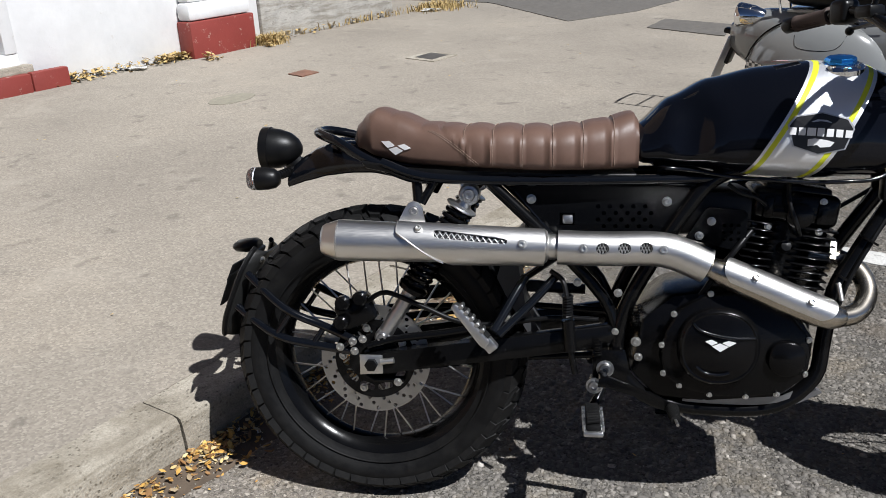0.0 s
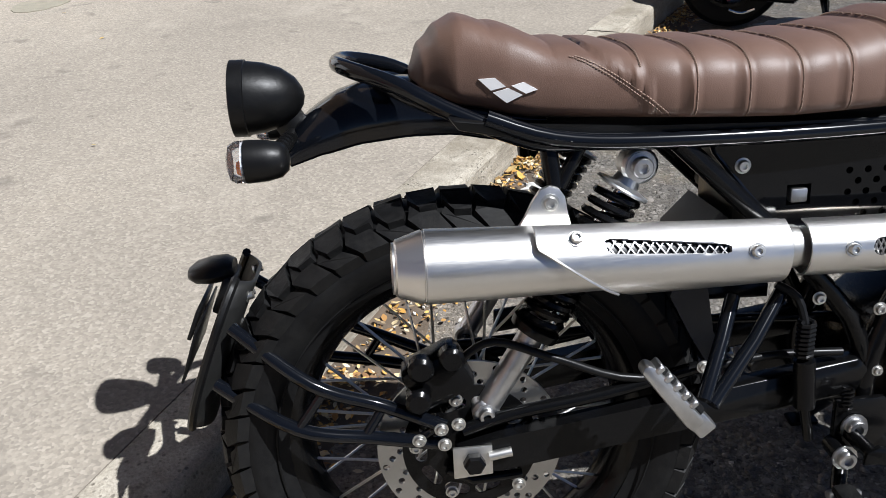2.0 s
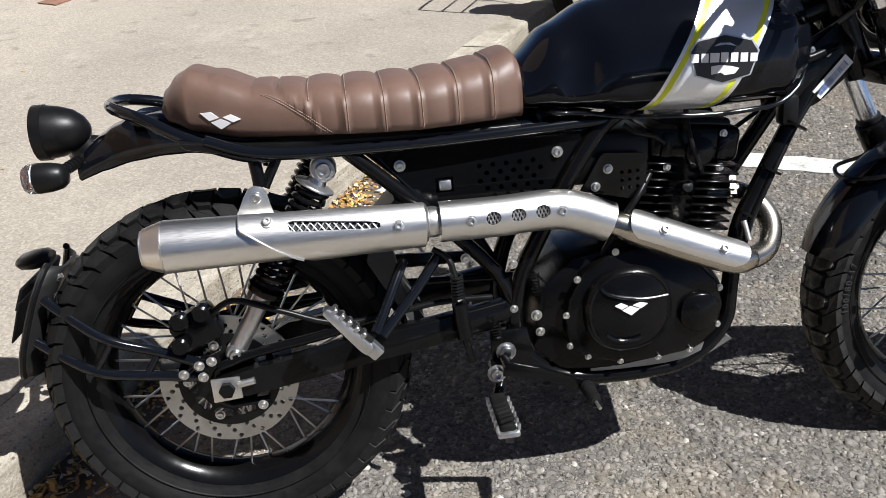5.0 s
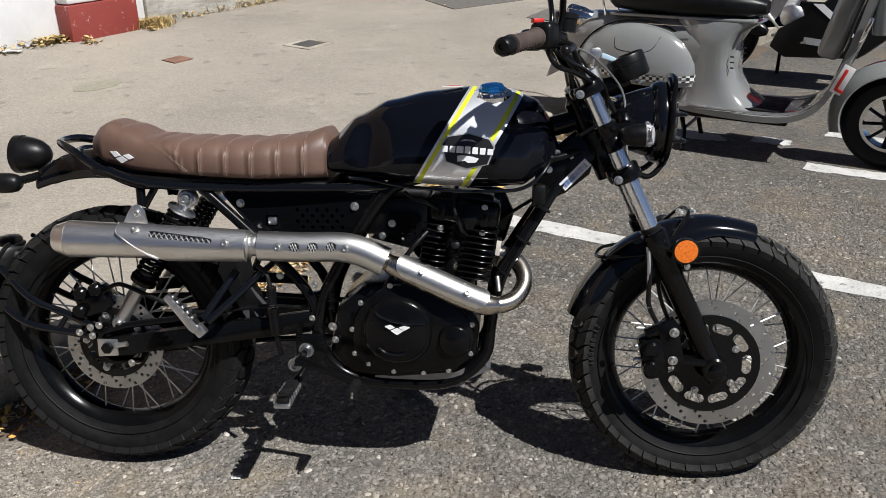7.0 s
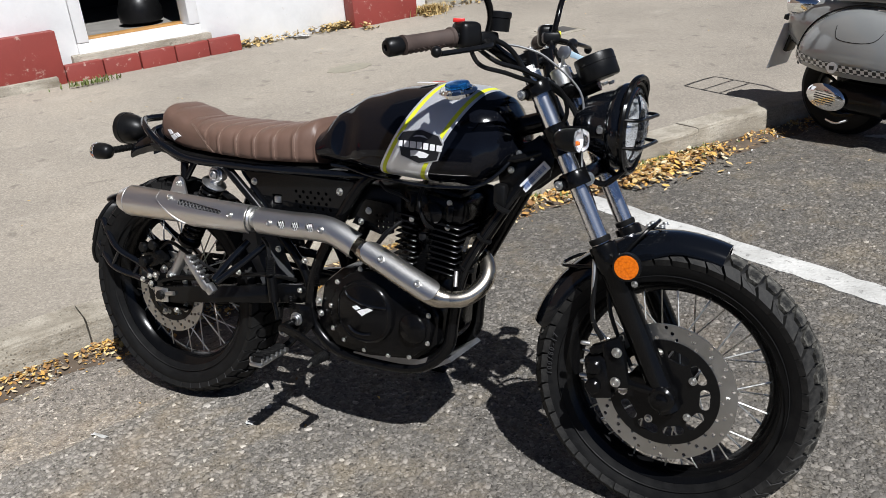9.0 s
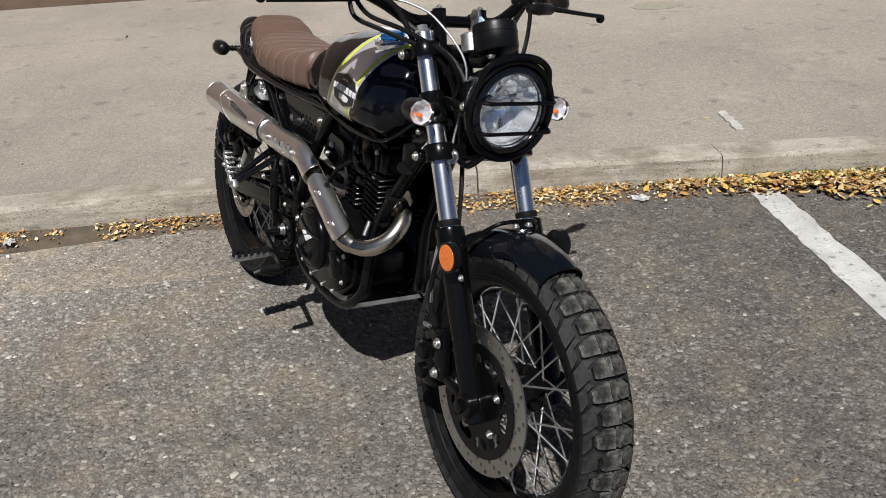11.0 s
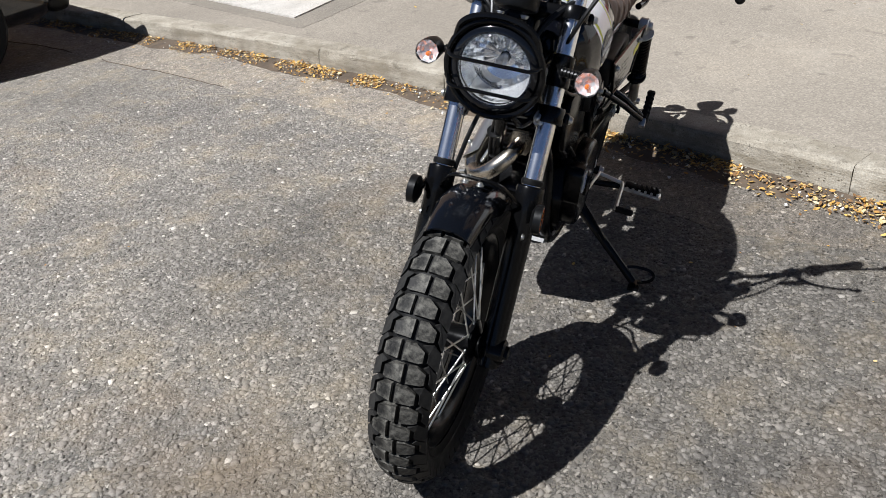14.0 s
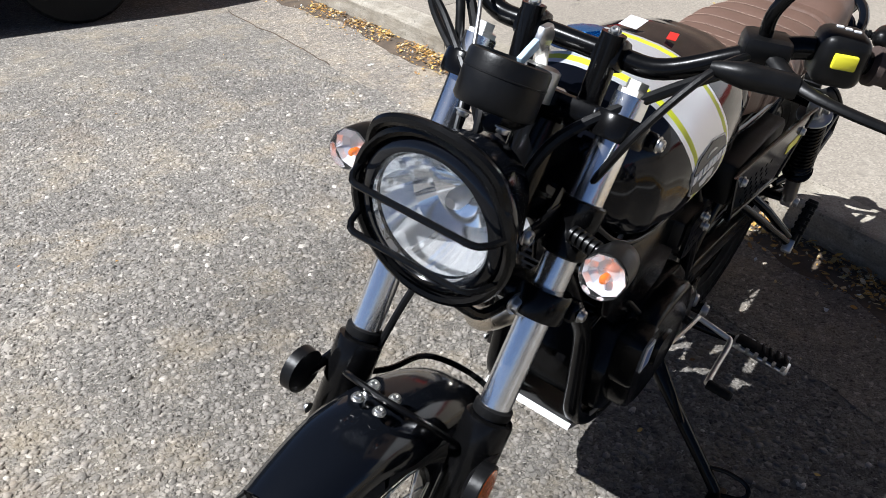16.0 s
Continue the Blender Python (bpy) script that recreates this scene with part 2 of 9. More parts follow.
def tank_material():
    """Black lacquer with a slanting silver band between two yellow pinstripes."""
    m = Mat("tank lacquer", (0.0030, 0.0035, 0.0055), 0.16, 0.0, 0.0, 0.27)
    sep = m.node("ShaderNodeSeparateXYZ")
    m.link(m.coords(), sep.inputs[0])
    q = m.math("SUBTRACT", sep.outputs[0], m.math("MULTIPLY", sep.outputs[2], 0.60))
    def band(lo, hi):
        return m.math("MULTIPLY", m.math("GREATER_THAN", q, lo), m.math("LESS_THAN", q, hi))
    silver = band(0.283, 0.405)
    yellow = m.math("ADD", band(0.289, 0.299), band(0.387, 0.397))
    flake = m.noise(900.0, 2.0)
    sil = m.ramp(flake, [(0.3, (0.70, 0.71, 0.73)), (0.7, (0.84, 0.85, 0.87))])
    c = m.mix(silver, (0.0030, 0.0035, 0.0055), sil)
    c = m.mix(yellow, c, (0.62, 0.66, 0.03))
    m.color(c)
    met = m.math("MULTIPLY", m.math("SUBTRACT", silver, yellow), 0.70)
    m.link(met, m.b.inputs["Metallic"])
    m.roughness(m.math("ADD", m.math("MULTIPLY", silver, 0.30), 0.08))
    m.bump(m.noise(6.0, 3.0), 0.0006, 0.25)
    return m


def rubber_material(name, base, dusty, start=0.46):
    m = Mat(name, base, 0.7, spec=0.16)
    n = m.noise(28.0, 6.0, 0.7)
    c = m.mix(m.ramp(n, [(start, 0.0), (start + 0.16, 0.8)]), base, dusty)
    scuff = m.noise(75.0, 5.0, 0.75)
    c = m.mix(m.ramp(scuff, [(0.48, 0.0), (0.60, 0.65)]), c, [v * 1.6 for v in base])
    m.color(c)
    m.roughness(m.ramp(n, [(0.3, 0.42), (0.7, 0.75)]))
    m.bump(m.noise(160.0, 3.0), 0.0006, 0.6)
    return m


def glass_material(name, tint=(1, 1, 1), rough=0.02, milk=0.0):
    """A thin clear shell: lets light through, with a gloss on top."""
    m = bpy.data.materials.new(name)
    m.use_nodes = True
    t = m.node_tree
    t.nodes.clear()
    out = t.nodes.new("ShaderNodeOutputMaterial")
    tr, gl, mx, fr = (t.nodes.new(k) for k in ("ShaderNodeBsdfTransparent", "ShaderNodeBsdfGlossy", "ShaderNodeMixShader", "ShaderNodeFresnel"))
    tr.inputs["Color"].default_value, gl.inputs["Roughness"].default_value, fr.inputs["IOR"].default_value = (*tint, 1), rough, 1.5
    t.links.new(fr.outputs[0], mx.inputs[0])
    t.links.new(tr.outputs[0], mx.inputs[1])
    t.links.new(gl.outputs[0], mx.inputs[2])
    if milk:
        df, m2 = t.nodes.new("ShaderNodeBsdfDiffuse"), t.nodes.new("ShaderNodeMixShader")
        df.inputs["Color"].default_value, m2.inputs[0].default_value = (0.8, 0.8, 0.8, 1), milk
        t.links.new(mx.outputs[0], m2.inputs[1])
        t.links.new(df.outputs[0], m2.inputs[2])
        mx = m2
    t.links.new(mx.outputs[0], out.inputs[0])
    return m


def leaf_material(name, ramp):
    m = Mat(name, (0.4, 0.25, 0.06), 0.7, spec=0.3)
    c = m.ramp(m.island(), ramp)
    m.color(m.mix(m.ramp(m.noise(70.0, 4.0), [(0.45, 0.0), (0.75, 0.45)]), c, (0.16, 0.09, 0.035)))
    m.bump(m.noise(140.0, 3.0), 0.001, 0.5)
    return m


def checker_material():
    m = Mat("checkered tape", (0.02, 0.02, 0.02), 0.4)
    ch = m.node("ShaderNodeTexChecker")
    ch.inputs["Scale"].default_value = 1 / 0.0165
    ch.inputs["Color1"].default_value, ch.inputs["Color2"].default_value = (0.02, 0.02, 0.02, 1), (0.72, 0.72, 0.70, 1)
    mp = m.node("ShaderNodeMapping")
    mp.inputs["Scale"].default_value = (1, 0, 1)
    mp.inputs["Location"].default_value = (0, 0.003, 0)
    m.link(m.coords(), mp.inputs[0])
    m.link(mp.outputs[0], ch.inputs["Vector"])
    m.color(ch.outputs["Color"])
    return m


ASPHALT, PAVE = asphalt_material(tint=(1.03, 1.0, 0.975)), pavement_material()
CHIPS = chipping_material()
GUTTERTAR = asphalt_material("fine gutter tarmac", (1.30, 1.22, 1.15), 0.93)
OLDPAVE = pavement_material("older footway tarmac", (0.84, 0.845, 0.85))
KERB = concrete_material("kerb concrete", (0.40, 0.365, 0.302), (0.145, 0.120, 0.088), 0.78)
COVER = concrete_material("pale concrete cover", (0.55, 0.525, 0.485), (0.48, 0.45, 0.405), 0.08)
DARKTAR = plain("newer dark tarmac", (0.115, 0.105, 0.092), 0.9, wear=0.25, grain=150, bump=0.002)
LINE = worn_line_material()
FAINT = plain("faded road paint", (0.42, 0.40, 0.36), 0.85, wear=0.25, grain=120, bump=0.001)
WHITEWALL = paint_wall_material("white masonry paint", (0.76, 0.76, 0.755), (0.62, 0.60, 0.57), 0.64)
REDPAINT = paint_wall_material("oxide red masonry paint", (0.22, 0.035, 0.026), (0.42, 0.30, 0.25), 0.6)
BRICKWALL = concrete_material("brown brickwork", (0.20, 0.125, 0.09), (0.12, 0.08, 0.06))
RENDER = concrete_material("grey cement render", (0.50, 0.48, 0.44), (0.33, 0.30, 0.25))
TANK = tank_material()
GLOSS = plain("black lacquer", (0.0035, 0.0042, 0.006), 0.12, wear=0.1, grain=20, bump=0.0, spec=0.38)
PANELBLACK = plain("deep black panel lacquer", (0.0028, 0.0030, 0.0036), 0.10, wear=0.1, grain=20, bump=0.0, spec=0.24)
SATIN = plain("black powder coat", (0.0030, 0.0030, 0.0032), 0.20, wear=0.2, grain=90, bump=0.0001, spec=0.22)
ENGINE = plain("black engine enamel", (0.0030, 0.0030, 0.0033), 0.20, wear=0.25, grain=160, bump=0.0003, spec=0.18)
PLASTIC = plain("black plastic", (0.0048, 0.0048, 0.005), 0.36, wear=0.2, grain=180, bump=0.0002, spec=0.24)
GREYPLASTIC = plain("faded grey plastic", (0.045, 0.046, 0.048), 0.5, wear=0.2, grain=60, bump=0.0003, spec=0.35)
DUSTPLASTIC = plain("dusty black plastic", (0.016, 0.016, 0.0155), 0.45, wear=0.3, grain=70, bump=0.0003, spec=0.3)
RUBBER = rubber_material("tyre rubber", (0.0045, 0.0045, 0.0047), (0.009, 0.0088, 0.0084))
TREAD = rubber_material("dusty tread rubber", (0.011, 0.0108, 0.0103), (0.150, 0.143, 0.125), 0.43)
TREAD_S = rubber_material("lightly dusty tread rubber", (0.010, 0.0099, 0.0098), (0.034, 0.0328, 0.0305), 0.44)
TREAD_R = rubber_material("clean tread rubber", (0.0055, 0.0055, 0.0057), (0.014, 0.0135, 0.0125))
GRIPRUB = plain("brown grip rubber", (0.060, 0.041, 0.034), 0.7, wear=0.2, grain=200, bump=0.0004)
STEEL = brushed_material()
PIPE = plain("heat tinted steel pipe", (0.52, 0.475, 0.405), 0.24, 1.0, wear=0.18, grain=30)
CHROME = plain("chrome", (0.78, 0.79, 0.80), 0.07, 1.0, wear=0.04, grain=30, bump=0.0)
FORKCHROME = plain("hard chromed fork tube", (0.86, 0.87, 0.89), 0.23, 1.0, wear=0.02, grain=20, bump=0.0)
ZINC = plain("zinc plated steel", (0.66, 0.65, 0.62), 0.38, 1.0, wear=0.12, grain=120)
SCUFF = plain("scuffed dull aluminium", (0.30, 0.30, 0.30), 0.5, 1.0, wear=0.3, grain=70)
ALU = plain("cast aluminium", (0.55, 0.55, 0.55), 0.36, 1.0, wear=0.15, grain=150)
DISC = plain("ground disc steel", (0.44, 0.435, 0.42), 0.36, 1.0, wear=0.12, grain=60)
LEATHER = leather_material()
THREAD = plain("tan stitching thread", (0.22, 0.152, 0.116), 0.8, wear=0.2)
WHITE = plain("white print", (0.74, 0.74, 0.74), 0.45, wear=0.04)
BLUEPRINT = plain("blue print", (0.10, 0.16, 0.34), 0.45, wear=0.1)
BLACKPRINT = plain("black print", (0.010, 0.010, 0.011), 0.35, wear=0.1)
SILVERPRINT = plain("silver print", (0.52, 0.52, 0.53), 0.35, 0.6, wear=0.1)
BLUE = plain("blue anodised aluminium", (0.03, 0.22, 0.62), 0.22, 0.9, wear=0.15)
ORANGE = Mat("orange reflector", (0.78, 0.24, 0.01), 0.22, coat=1.0)
ORANGE.bump(ORANGE.voronoi(210.0, "Distance"), 0.0006, 0.6)
ORANGE.color(ORANGE.ramp(ORANGE.voronoi(210.0, "Distance"), [(0.0, (0.80, 0.20, 0.006)), (0.6, (0.66, 0.14, 0.003)), (1.0, (0.46, 0.08, 0.002))]))
AMBER = plain("amber bulb", (0.72, 0.15, 0.005), 0.2, coat=1.0, wear=0.1)
RED = plain("red plastic", (0.55, 0.02, 0.015), 0.35, wear=0.1)
YELLOW = plain("yellow plastic", (0.75, 0.68, 0.03), 0.4, wear=0.1)
CLEAR = glass_material("clear lens", (0.97, 0.98, 1.0), 0.03)
FROST = glass_material("ribbed clear lens", (0.97, 0.98, 1.0), 0.05, 0.02)
LAMPSILVER = plain("pale silver lamp bowl", (0.80, 0.81, 0.83), 0.25, 0.62, wear=0.03)
MIRROR = plain("silvered reflector", (0.96, 0.97, 0.98), 0.05, 0.78, wear=0.03, bump=0.0)
GREY = plain("grey scooter lacquer", (0.20, 0.205, 0.20), 0.16, coat=1.0, wear=0.05, grain=12, bump=0.0)
CHECK = checker_material()
LEAF = leaf_material("dry fallen leaves", [(0.0, (0.66, 0.44, 0.13)), (0.25, (0.56, 0.31, 0.07)), (0.45, (0.30, 0.16, 0.06)), (0.6, (0.18, 0.10, 0.045)), (0.75, (0.62, 0.46, 0.20)), (0.9, (0.72, 0.62, 0.42)), (1.0, (0.16, 0.10, 0.05))])
STRAW = leaf_material("dry grass", [(0.0, (0.42, 0.30, 0.12)), (0.6, (0.52, 0.38, 0.17)), (1.0, (0.28, 0.22, 0.08))])
GREEN = leaf_material("green weeds", [(0.0, (0.08, 0.13, 0.03)), (1.0, (0.17, 0.19, 0.06))])
GRIT = plain("loose grit", (0.28, 0.26, 0.22), 0.9, wear=0.5, grain=400)
PAPER = plain("white paper litter", (0.72, 0.71, 0.68), 0.7, wear=0.08)
FOB = plain("pale blue plastic", (0.42, 0.56, 0.66), 0.35, wear=0.08)
CYAN = plain("blue plastic litter", (0.04, 0.36, 0.62), 0.4, wear=0.1)
DIRT = plain("dark gutter dirt", (0.095, 0.070, 0.048), 0.95, wear=0.4, grain=90, bump=0.003)
WOOD = plain("varnished wood sill", (0.36, 0.19, 0.06), 0.4, wear=0.25, grain=40)
HALLSHADE = plain("hall shade colour", (0.05, 0.05, 0.05), 0.8, wear=0.2)
MAT_STONE = plain("grey stone floor tile", (0.19, 0.18, 0.165), 0.6, wear=0.2)
CARBLACK = plain("black car paint", (0.008, 0.008, 0.009), 0.18, coat=1.0, wear=0.05, grain=10, bump=0.0)
CARGLASS = plain("dark car glass", (0.010, 0.012, 0.013), 0.05, coat=1.0, wear=0.05, bump=0.0)
FAIRRED = plain("red fairing lacquer", (0.55, 0.025, 0.012), 0.2, coat=1.0, wear=0.05, bump=0.0)


# ---------------------------------------------------------------- mesh helpers
def part(name, bm, mat, parent=None, label="", at=None, sharp=38.0, flat=False):
    """One mesh object from a bmesh, under a thing or a part."""
    bmesh.ops.recalc_face_normals(bm, faces=bm.faces)
    lim = radians(sharp)
    for f in bm.faces:
        f.smooth = not flat
    for e in bm.edges:
        if len(e.link_faces) == 2 and e.calc_face_angle(0.0) > lim:
            e.smooth = False
    me = bpy.data.meshes.new(name)
    bm.to_mesh(me)
    bm.free()
    me.materials.append(mat.m if isinstance(mat, Mat) else mat)
    ob = new(name, me)
    if parent:
        ob.parent = parent
    if at is not None:
        ob.matrix_basis = at
    if label:
        ob["label"] = label
    return ob


def again(ob, at, parent=None):
    """A further piece on the same mesh."""
    o = new(ob.name.split(".")[0], ob.data)
    o.parent = parent or ob.parent
    o.matrix_basis = at
    if "label" in ob:
        o["label"] = ob["label"]
    return o


def thing(name, m, label, category, group="", kind=""):
    ob = new(name)
    ob.empty_display_size = 0.1
    ob.matrix_basis = m
    return tagged(ob, label, category, group, kind)


def along(p, d, up=(0, 0, 1)):
    """A matrix at p whose Z axis points along d."""
    z = Vector(d).normalized()
    u = Vector(up)
    if abs(z.dot(u)) > 0.98:
        u = Vector((1, 0, 0))
    x = u.cross(z).normalized()
    y = z.cross(x)
    return Matrix.Translation(p) @ Matrix((x, y, z)).transposed().to_4x4()


def loft(bm, rings, caps=True, closed=False):
    vs = [[bm.verts.new(p) for p in r] for r in rings]
    n = len(vs[0])
    pairs = list(zip(vs, vs[1:])) + ([(vs[-1], vs[0])] if closed else [])
    for a, b in pairs:
        for i in range(n):
            j = (i + 1) % n
            bm.faces.new((a[i], a[j], b[j], b[i]))
    if caps and not closed:
        bm.faces.new(vs[0][::-1])
        bm.faces.new(vs[-1])
    return vs


def smooth_path(pts, n=5, closed=False):
    """A curve through the points."""
    P = [Vector(p) for p in pts]
    out = []
    m = len(P)
    for i in range(m if closed else m - 1):
        if closed:
            a, b, c, d = P[i - 1], P[i], P[(i + 1) % m], P[(i + 2) % m]
        else:
            a, b, c, d = P[max(i - 1, 0)], P[i], P[i + 1], P[min(i + 2, m - 1)]
        for k in range(n):
            t = k / n
            out.append(0.5 * (2 * b + (c - a) * t + (2 * a - 5 * b + 4 * c - d) * t * t + (3 * b - a - 3 * c + d) * t ** 3))
    if not closed:
        out.append(P[-1])
    return out


def tube(bm, pts, r, seg=10, smooth=0, closed=False, caps=True, squash=1.0):
    P = smooth_path(pts, smooth, closed) if smooth else [Vector(p) for p in pts]
    n = len(P)
    rs = r if hasattr(r, "__len__") else None
    rings, x = [], None
    for i, p in enumerate(P):
        if closed:
            t = P[(i + 1) % n] - P[i - 1]
        else:
            t = P[min(i + 1, n - 1)] - P[max(i - 1, 0)]
        t.normalize()
        if x is None:
            x = t.cross(Vector((0, 0, 1)) if abs(t.z) < 0.9 else Vector((0, 1, 0))).normalized()
        else:
            x = (x - t * x.dot(t)).normalized()
        y = t.cross(x)
        if rs:
            q = i / (n - 1) * (len(rs) - 1)
            k = min(int(q), len(rs) - 2)
            rr = rs[k] + (rs[k + 1] - rs[k]) * (q - k)
        else:
            rr = r
        rings.append([p + x * (rr * math.cos(2 * math.pi * j / seg)) + y * (rr * squash * math.sin(2 * math.pi * j / seg)) for j in range(seg)])
    loft(bm, rings, caps, closed)
    return bm


def lathe(bm, prof, m=None, seg=24, caps=True):
    """prof: (radius, place along Z); m puts Z where it belongs."""
    m = m or Matrix()
    rings = [[m @ Vector((max(r, 1e-4) * math.cos(2 * math.pi * j / seg), max(r, 1e-4) * math.sin(2 * math.pi * j / seg), z)) for j in range(seg)] for r, z in prof]
    loft(bm, rings, caps)
    return bm


def box(bm, size, m=None, bevel=0.0, seg=2):
    b2 = bmesh.new()
    bmesh.ops.create_cube(b2, size=1.0, matrix=Matrix.Diagonal((*size, 1.0)))
    if bevel:
        bmesh.ops.bevel(b2, geom=list(b2.edges), offset=bevel, segments=seg, affect="EDGES", profile=0.5)
    return add(bm, b2, m)


def add(bm, b2, m=None):
    """Copies b2 into bm at m."""
    m = m or Matrix()
    mp = {v: bm.verts.new(m @ v.co) for v in b2.verts}
    for f in b2.faces:
        bm.faces.new([mp[v] for v in f.verts])
    b2.free()
    return bm


def prism(bm, pts, lo, hi, m=None, bevel=0.0):
    """A flat outline in (x, z), given thickness along y from lo to hi."""
    b2 = bmesh.new()
    a = [b2.verts.new((x, lo, z)) for x, z in pts]
    b = [b2.verts.new((x, hi, z)) for x, z in pts]
    n = len(pts)
    b2.faces.new(a)
    b2.faces.new(b[::-1])
    for i in range(n):
        b2.faces.new((a[i], b[i], b[(i + 1) % n], a[(i + 1) % n]))
    if bevel:
        bmesh.ops.bevel(b2, geom=list(b2.edges), offset=bevel, segments=2, affect="EDGES", profile=0.5)
    return add(bm, b2, m)


def inside(p, poly):
    c = False
    for (x0, y0), (x1, y1) in zip(poly, poly[1:] + poly[:1]):
        if (y0 > p[1]) != (y1 > p[1]) and p[0] < (x1 - x0) * (p[1] - y0) / (y1 - y0) + x0:
            c = not c
    return c


def plate(bm, outer, holes, lo, hi, m=None):
    """A plate in (x, z) with holes through it, thick along y from lo to hi."""
    m = m or Matrix()
    loops = [list(outer)] + [list(h) for h in holes]
    co, edges = [], []
    for lp in loops:
        s = len(co)
        co += [Vector(p) for p in lp]
        edges += [(s + i, s + (i + 1) % len(lp)) for i in range(len(lp))]
    v, _, f, _, _, _ = delaunay_2d_cdt(co, edges, [], 0, 1e-6)
    front = [bm.verts.new(m @ Vector((p[0], lo, p[1]))) for p in v]
    back = [bm.verts.new(m @ Vector((p[0], hi, p[1]))) for p in v]
    keep = []
    for tri in f:
        c = [sum(v[i][k] for i in tri) / len(tri) for k in (0, 1)]
        if inside(c, loops[0]) and not any(inside(c, h) for h in loops[1:]):
            keep.append(tri)
    rim = {}
    for tri in keep:
        bm.faces.new([front[i] for i in tri])
        bm.faces.new([back[i] for i in tri[::-1]])
        for i, j in zip(tri, list(tri[1:]) + [tri[0]]):
            if (j, i) in rim:
                del rim[(j, i)]
            else:
                rim[(i, j)] = 1
    for i, j in rim:
        bm.faces.new((front[j], front[i], back[i], back[j]))
    for vv in [q for q in bm.verts if not q.link_faces]:
        bm.verts.remove(vv)
    return bm


def circle(cx, cy, r, n=16, a0=0.0):
    return [(cx + r * math.cos(a0 + 2 * math.pi * i / n), cy + r * math.sin(a0 + 2 * math.pi * i / n)) for i in range(n)]


def interp(x, table):
    if x <= table[0][0]:
        return table[0][1]
    for (x0, y0), (x1, y1) in zip(table, table[1:]):
        if x <= x1:
            t = (x - x0) / (x1 - x0)
            t = t * t * (3 - 2 * t) * 0.5 + t * 0.5
            return y0 + (y1 - y0) * t
    return table[-1][1]


BOLTS = {}


def bolt(parent, p, d, r=0.007, mat=None, name="bolt"):
    """A socket-headed bolt with a washer."""
    mat = mat or ZINC
    key = (round(r, 4), id(mat), name)
    if key not in BOLTS:
        bm = bmesh.new()
        lathe(bm, [(r * 1.35, 0), (r * 1.35, r * 0.18), (r, r * 0.2), (r, r * 0.75), (r * 0.85, r * 0.95), (r * 0.5, r * 0.97), (r * 0.48, r * 0.55), (0.0, r * 0.5)], seg=12)
        BOLTS[key] = part(name, bm, mat, parent, at=along(p, d))
        return BOLTS[key]
    return again(BOLTS[key], along(p, d), parent)


# ---------------------------------------------------------------- the street
NA, MB = Vector((0.8944, -0.4472, 0)), Vector((0.4472, 0.8944, 0))  # away from the houses, along the kerb


def street(a, b, z=0.0):
    v = NA * a + MB * b
    return Vector((v.x, v.y, z))


def kerb_line(b):
    """The face of the kerb, which bends slightly."""
    c = max(-3.2, min(3.2, b))
    return -0.475 + 0.0048 * c + 0.0227 * c * c + 0.145 * abs(b - c)


KH = 0.108  # kerb height


def footway_z(a, b):
    """The footway rises slightly to the houses."""
    return KH + 0.030 * min(max(kerb_line(b) - 0.12 - a, 0.0), 3.7)


def build_ground():
    bm = bmesh.new()
    n = 60
    xs = [math.copysign(abs(i / n) ** 3 * 400 + abs(i / n) * 6, i) for i in range(-n, n + 1)]
    grid = []
    for x in xs:
        row = []
        for y in xs:
            row.append(bm.verts.new((x + 0.6, y, 0.0)))
        grid.append(row)
    for i in range(len(xs) - 1):
        for j in range(len(xs) - 1):
            bm.faces.new((grid[i][j], grid[i + 1][j], grid[i + 1][j + 1], grid[i][j + 1]))
    return tagged(part("road", bm, ASPHALT), "worn grey asphalt road with exposed stone chippings", "road", kind="structure")


def build_footway():
    bm = bmesh.new()
    bs = [-40, -20, -12] + [-9 + 0.25 * i for i in range(73)] + [12, 20, 40]
    offs = [0.0, 0.004, 0.25, 0.6, 1.0, 1.5, 2.0, 2.5, 3.0, 3.4, 3.7, 8.0, 30.0]
    grid = []
    for b in bs:
        k = kerb_line(b) - 0.125
        row = [bm.verts.new(street(k, b, -0.02))]
        for o in offs[1:]:
            row.append(bm.verts.new(street(k - o, b, footway_z(k - o, b) - 0.003)))
        grid.append(row)
    for r0, r1 in zip(grid, grid[1:]):
        for i in range(len(r0) - 1):
            bm.faces.new((r0[i], r0[i + 1], r1[i + 1], r1[i]))
    return tagged(part("pavement", bm, PAVE), "pale sun-bleached tarmac footway with stains", "pavement", kind="structure")


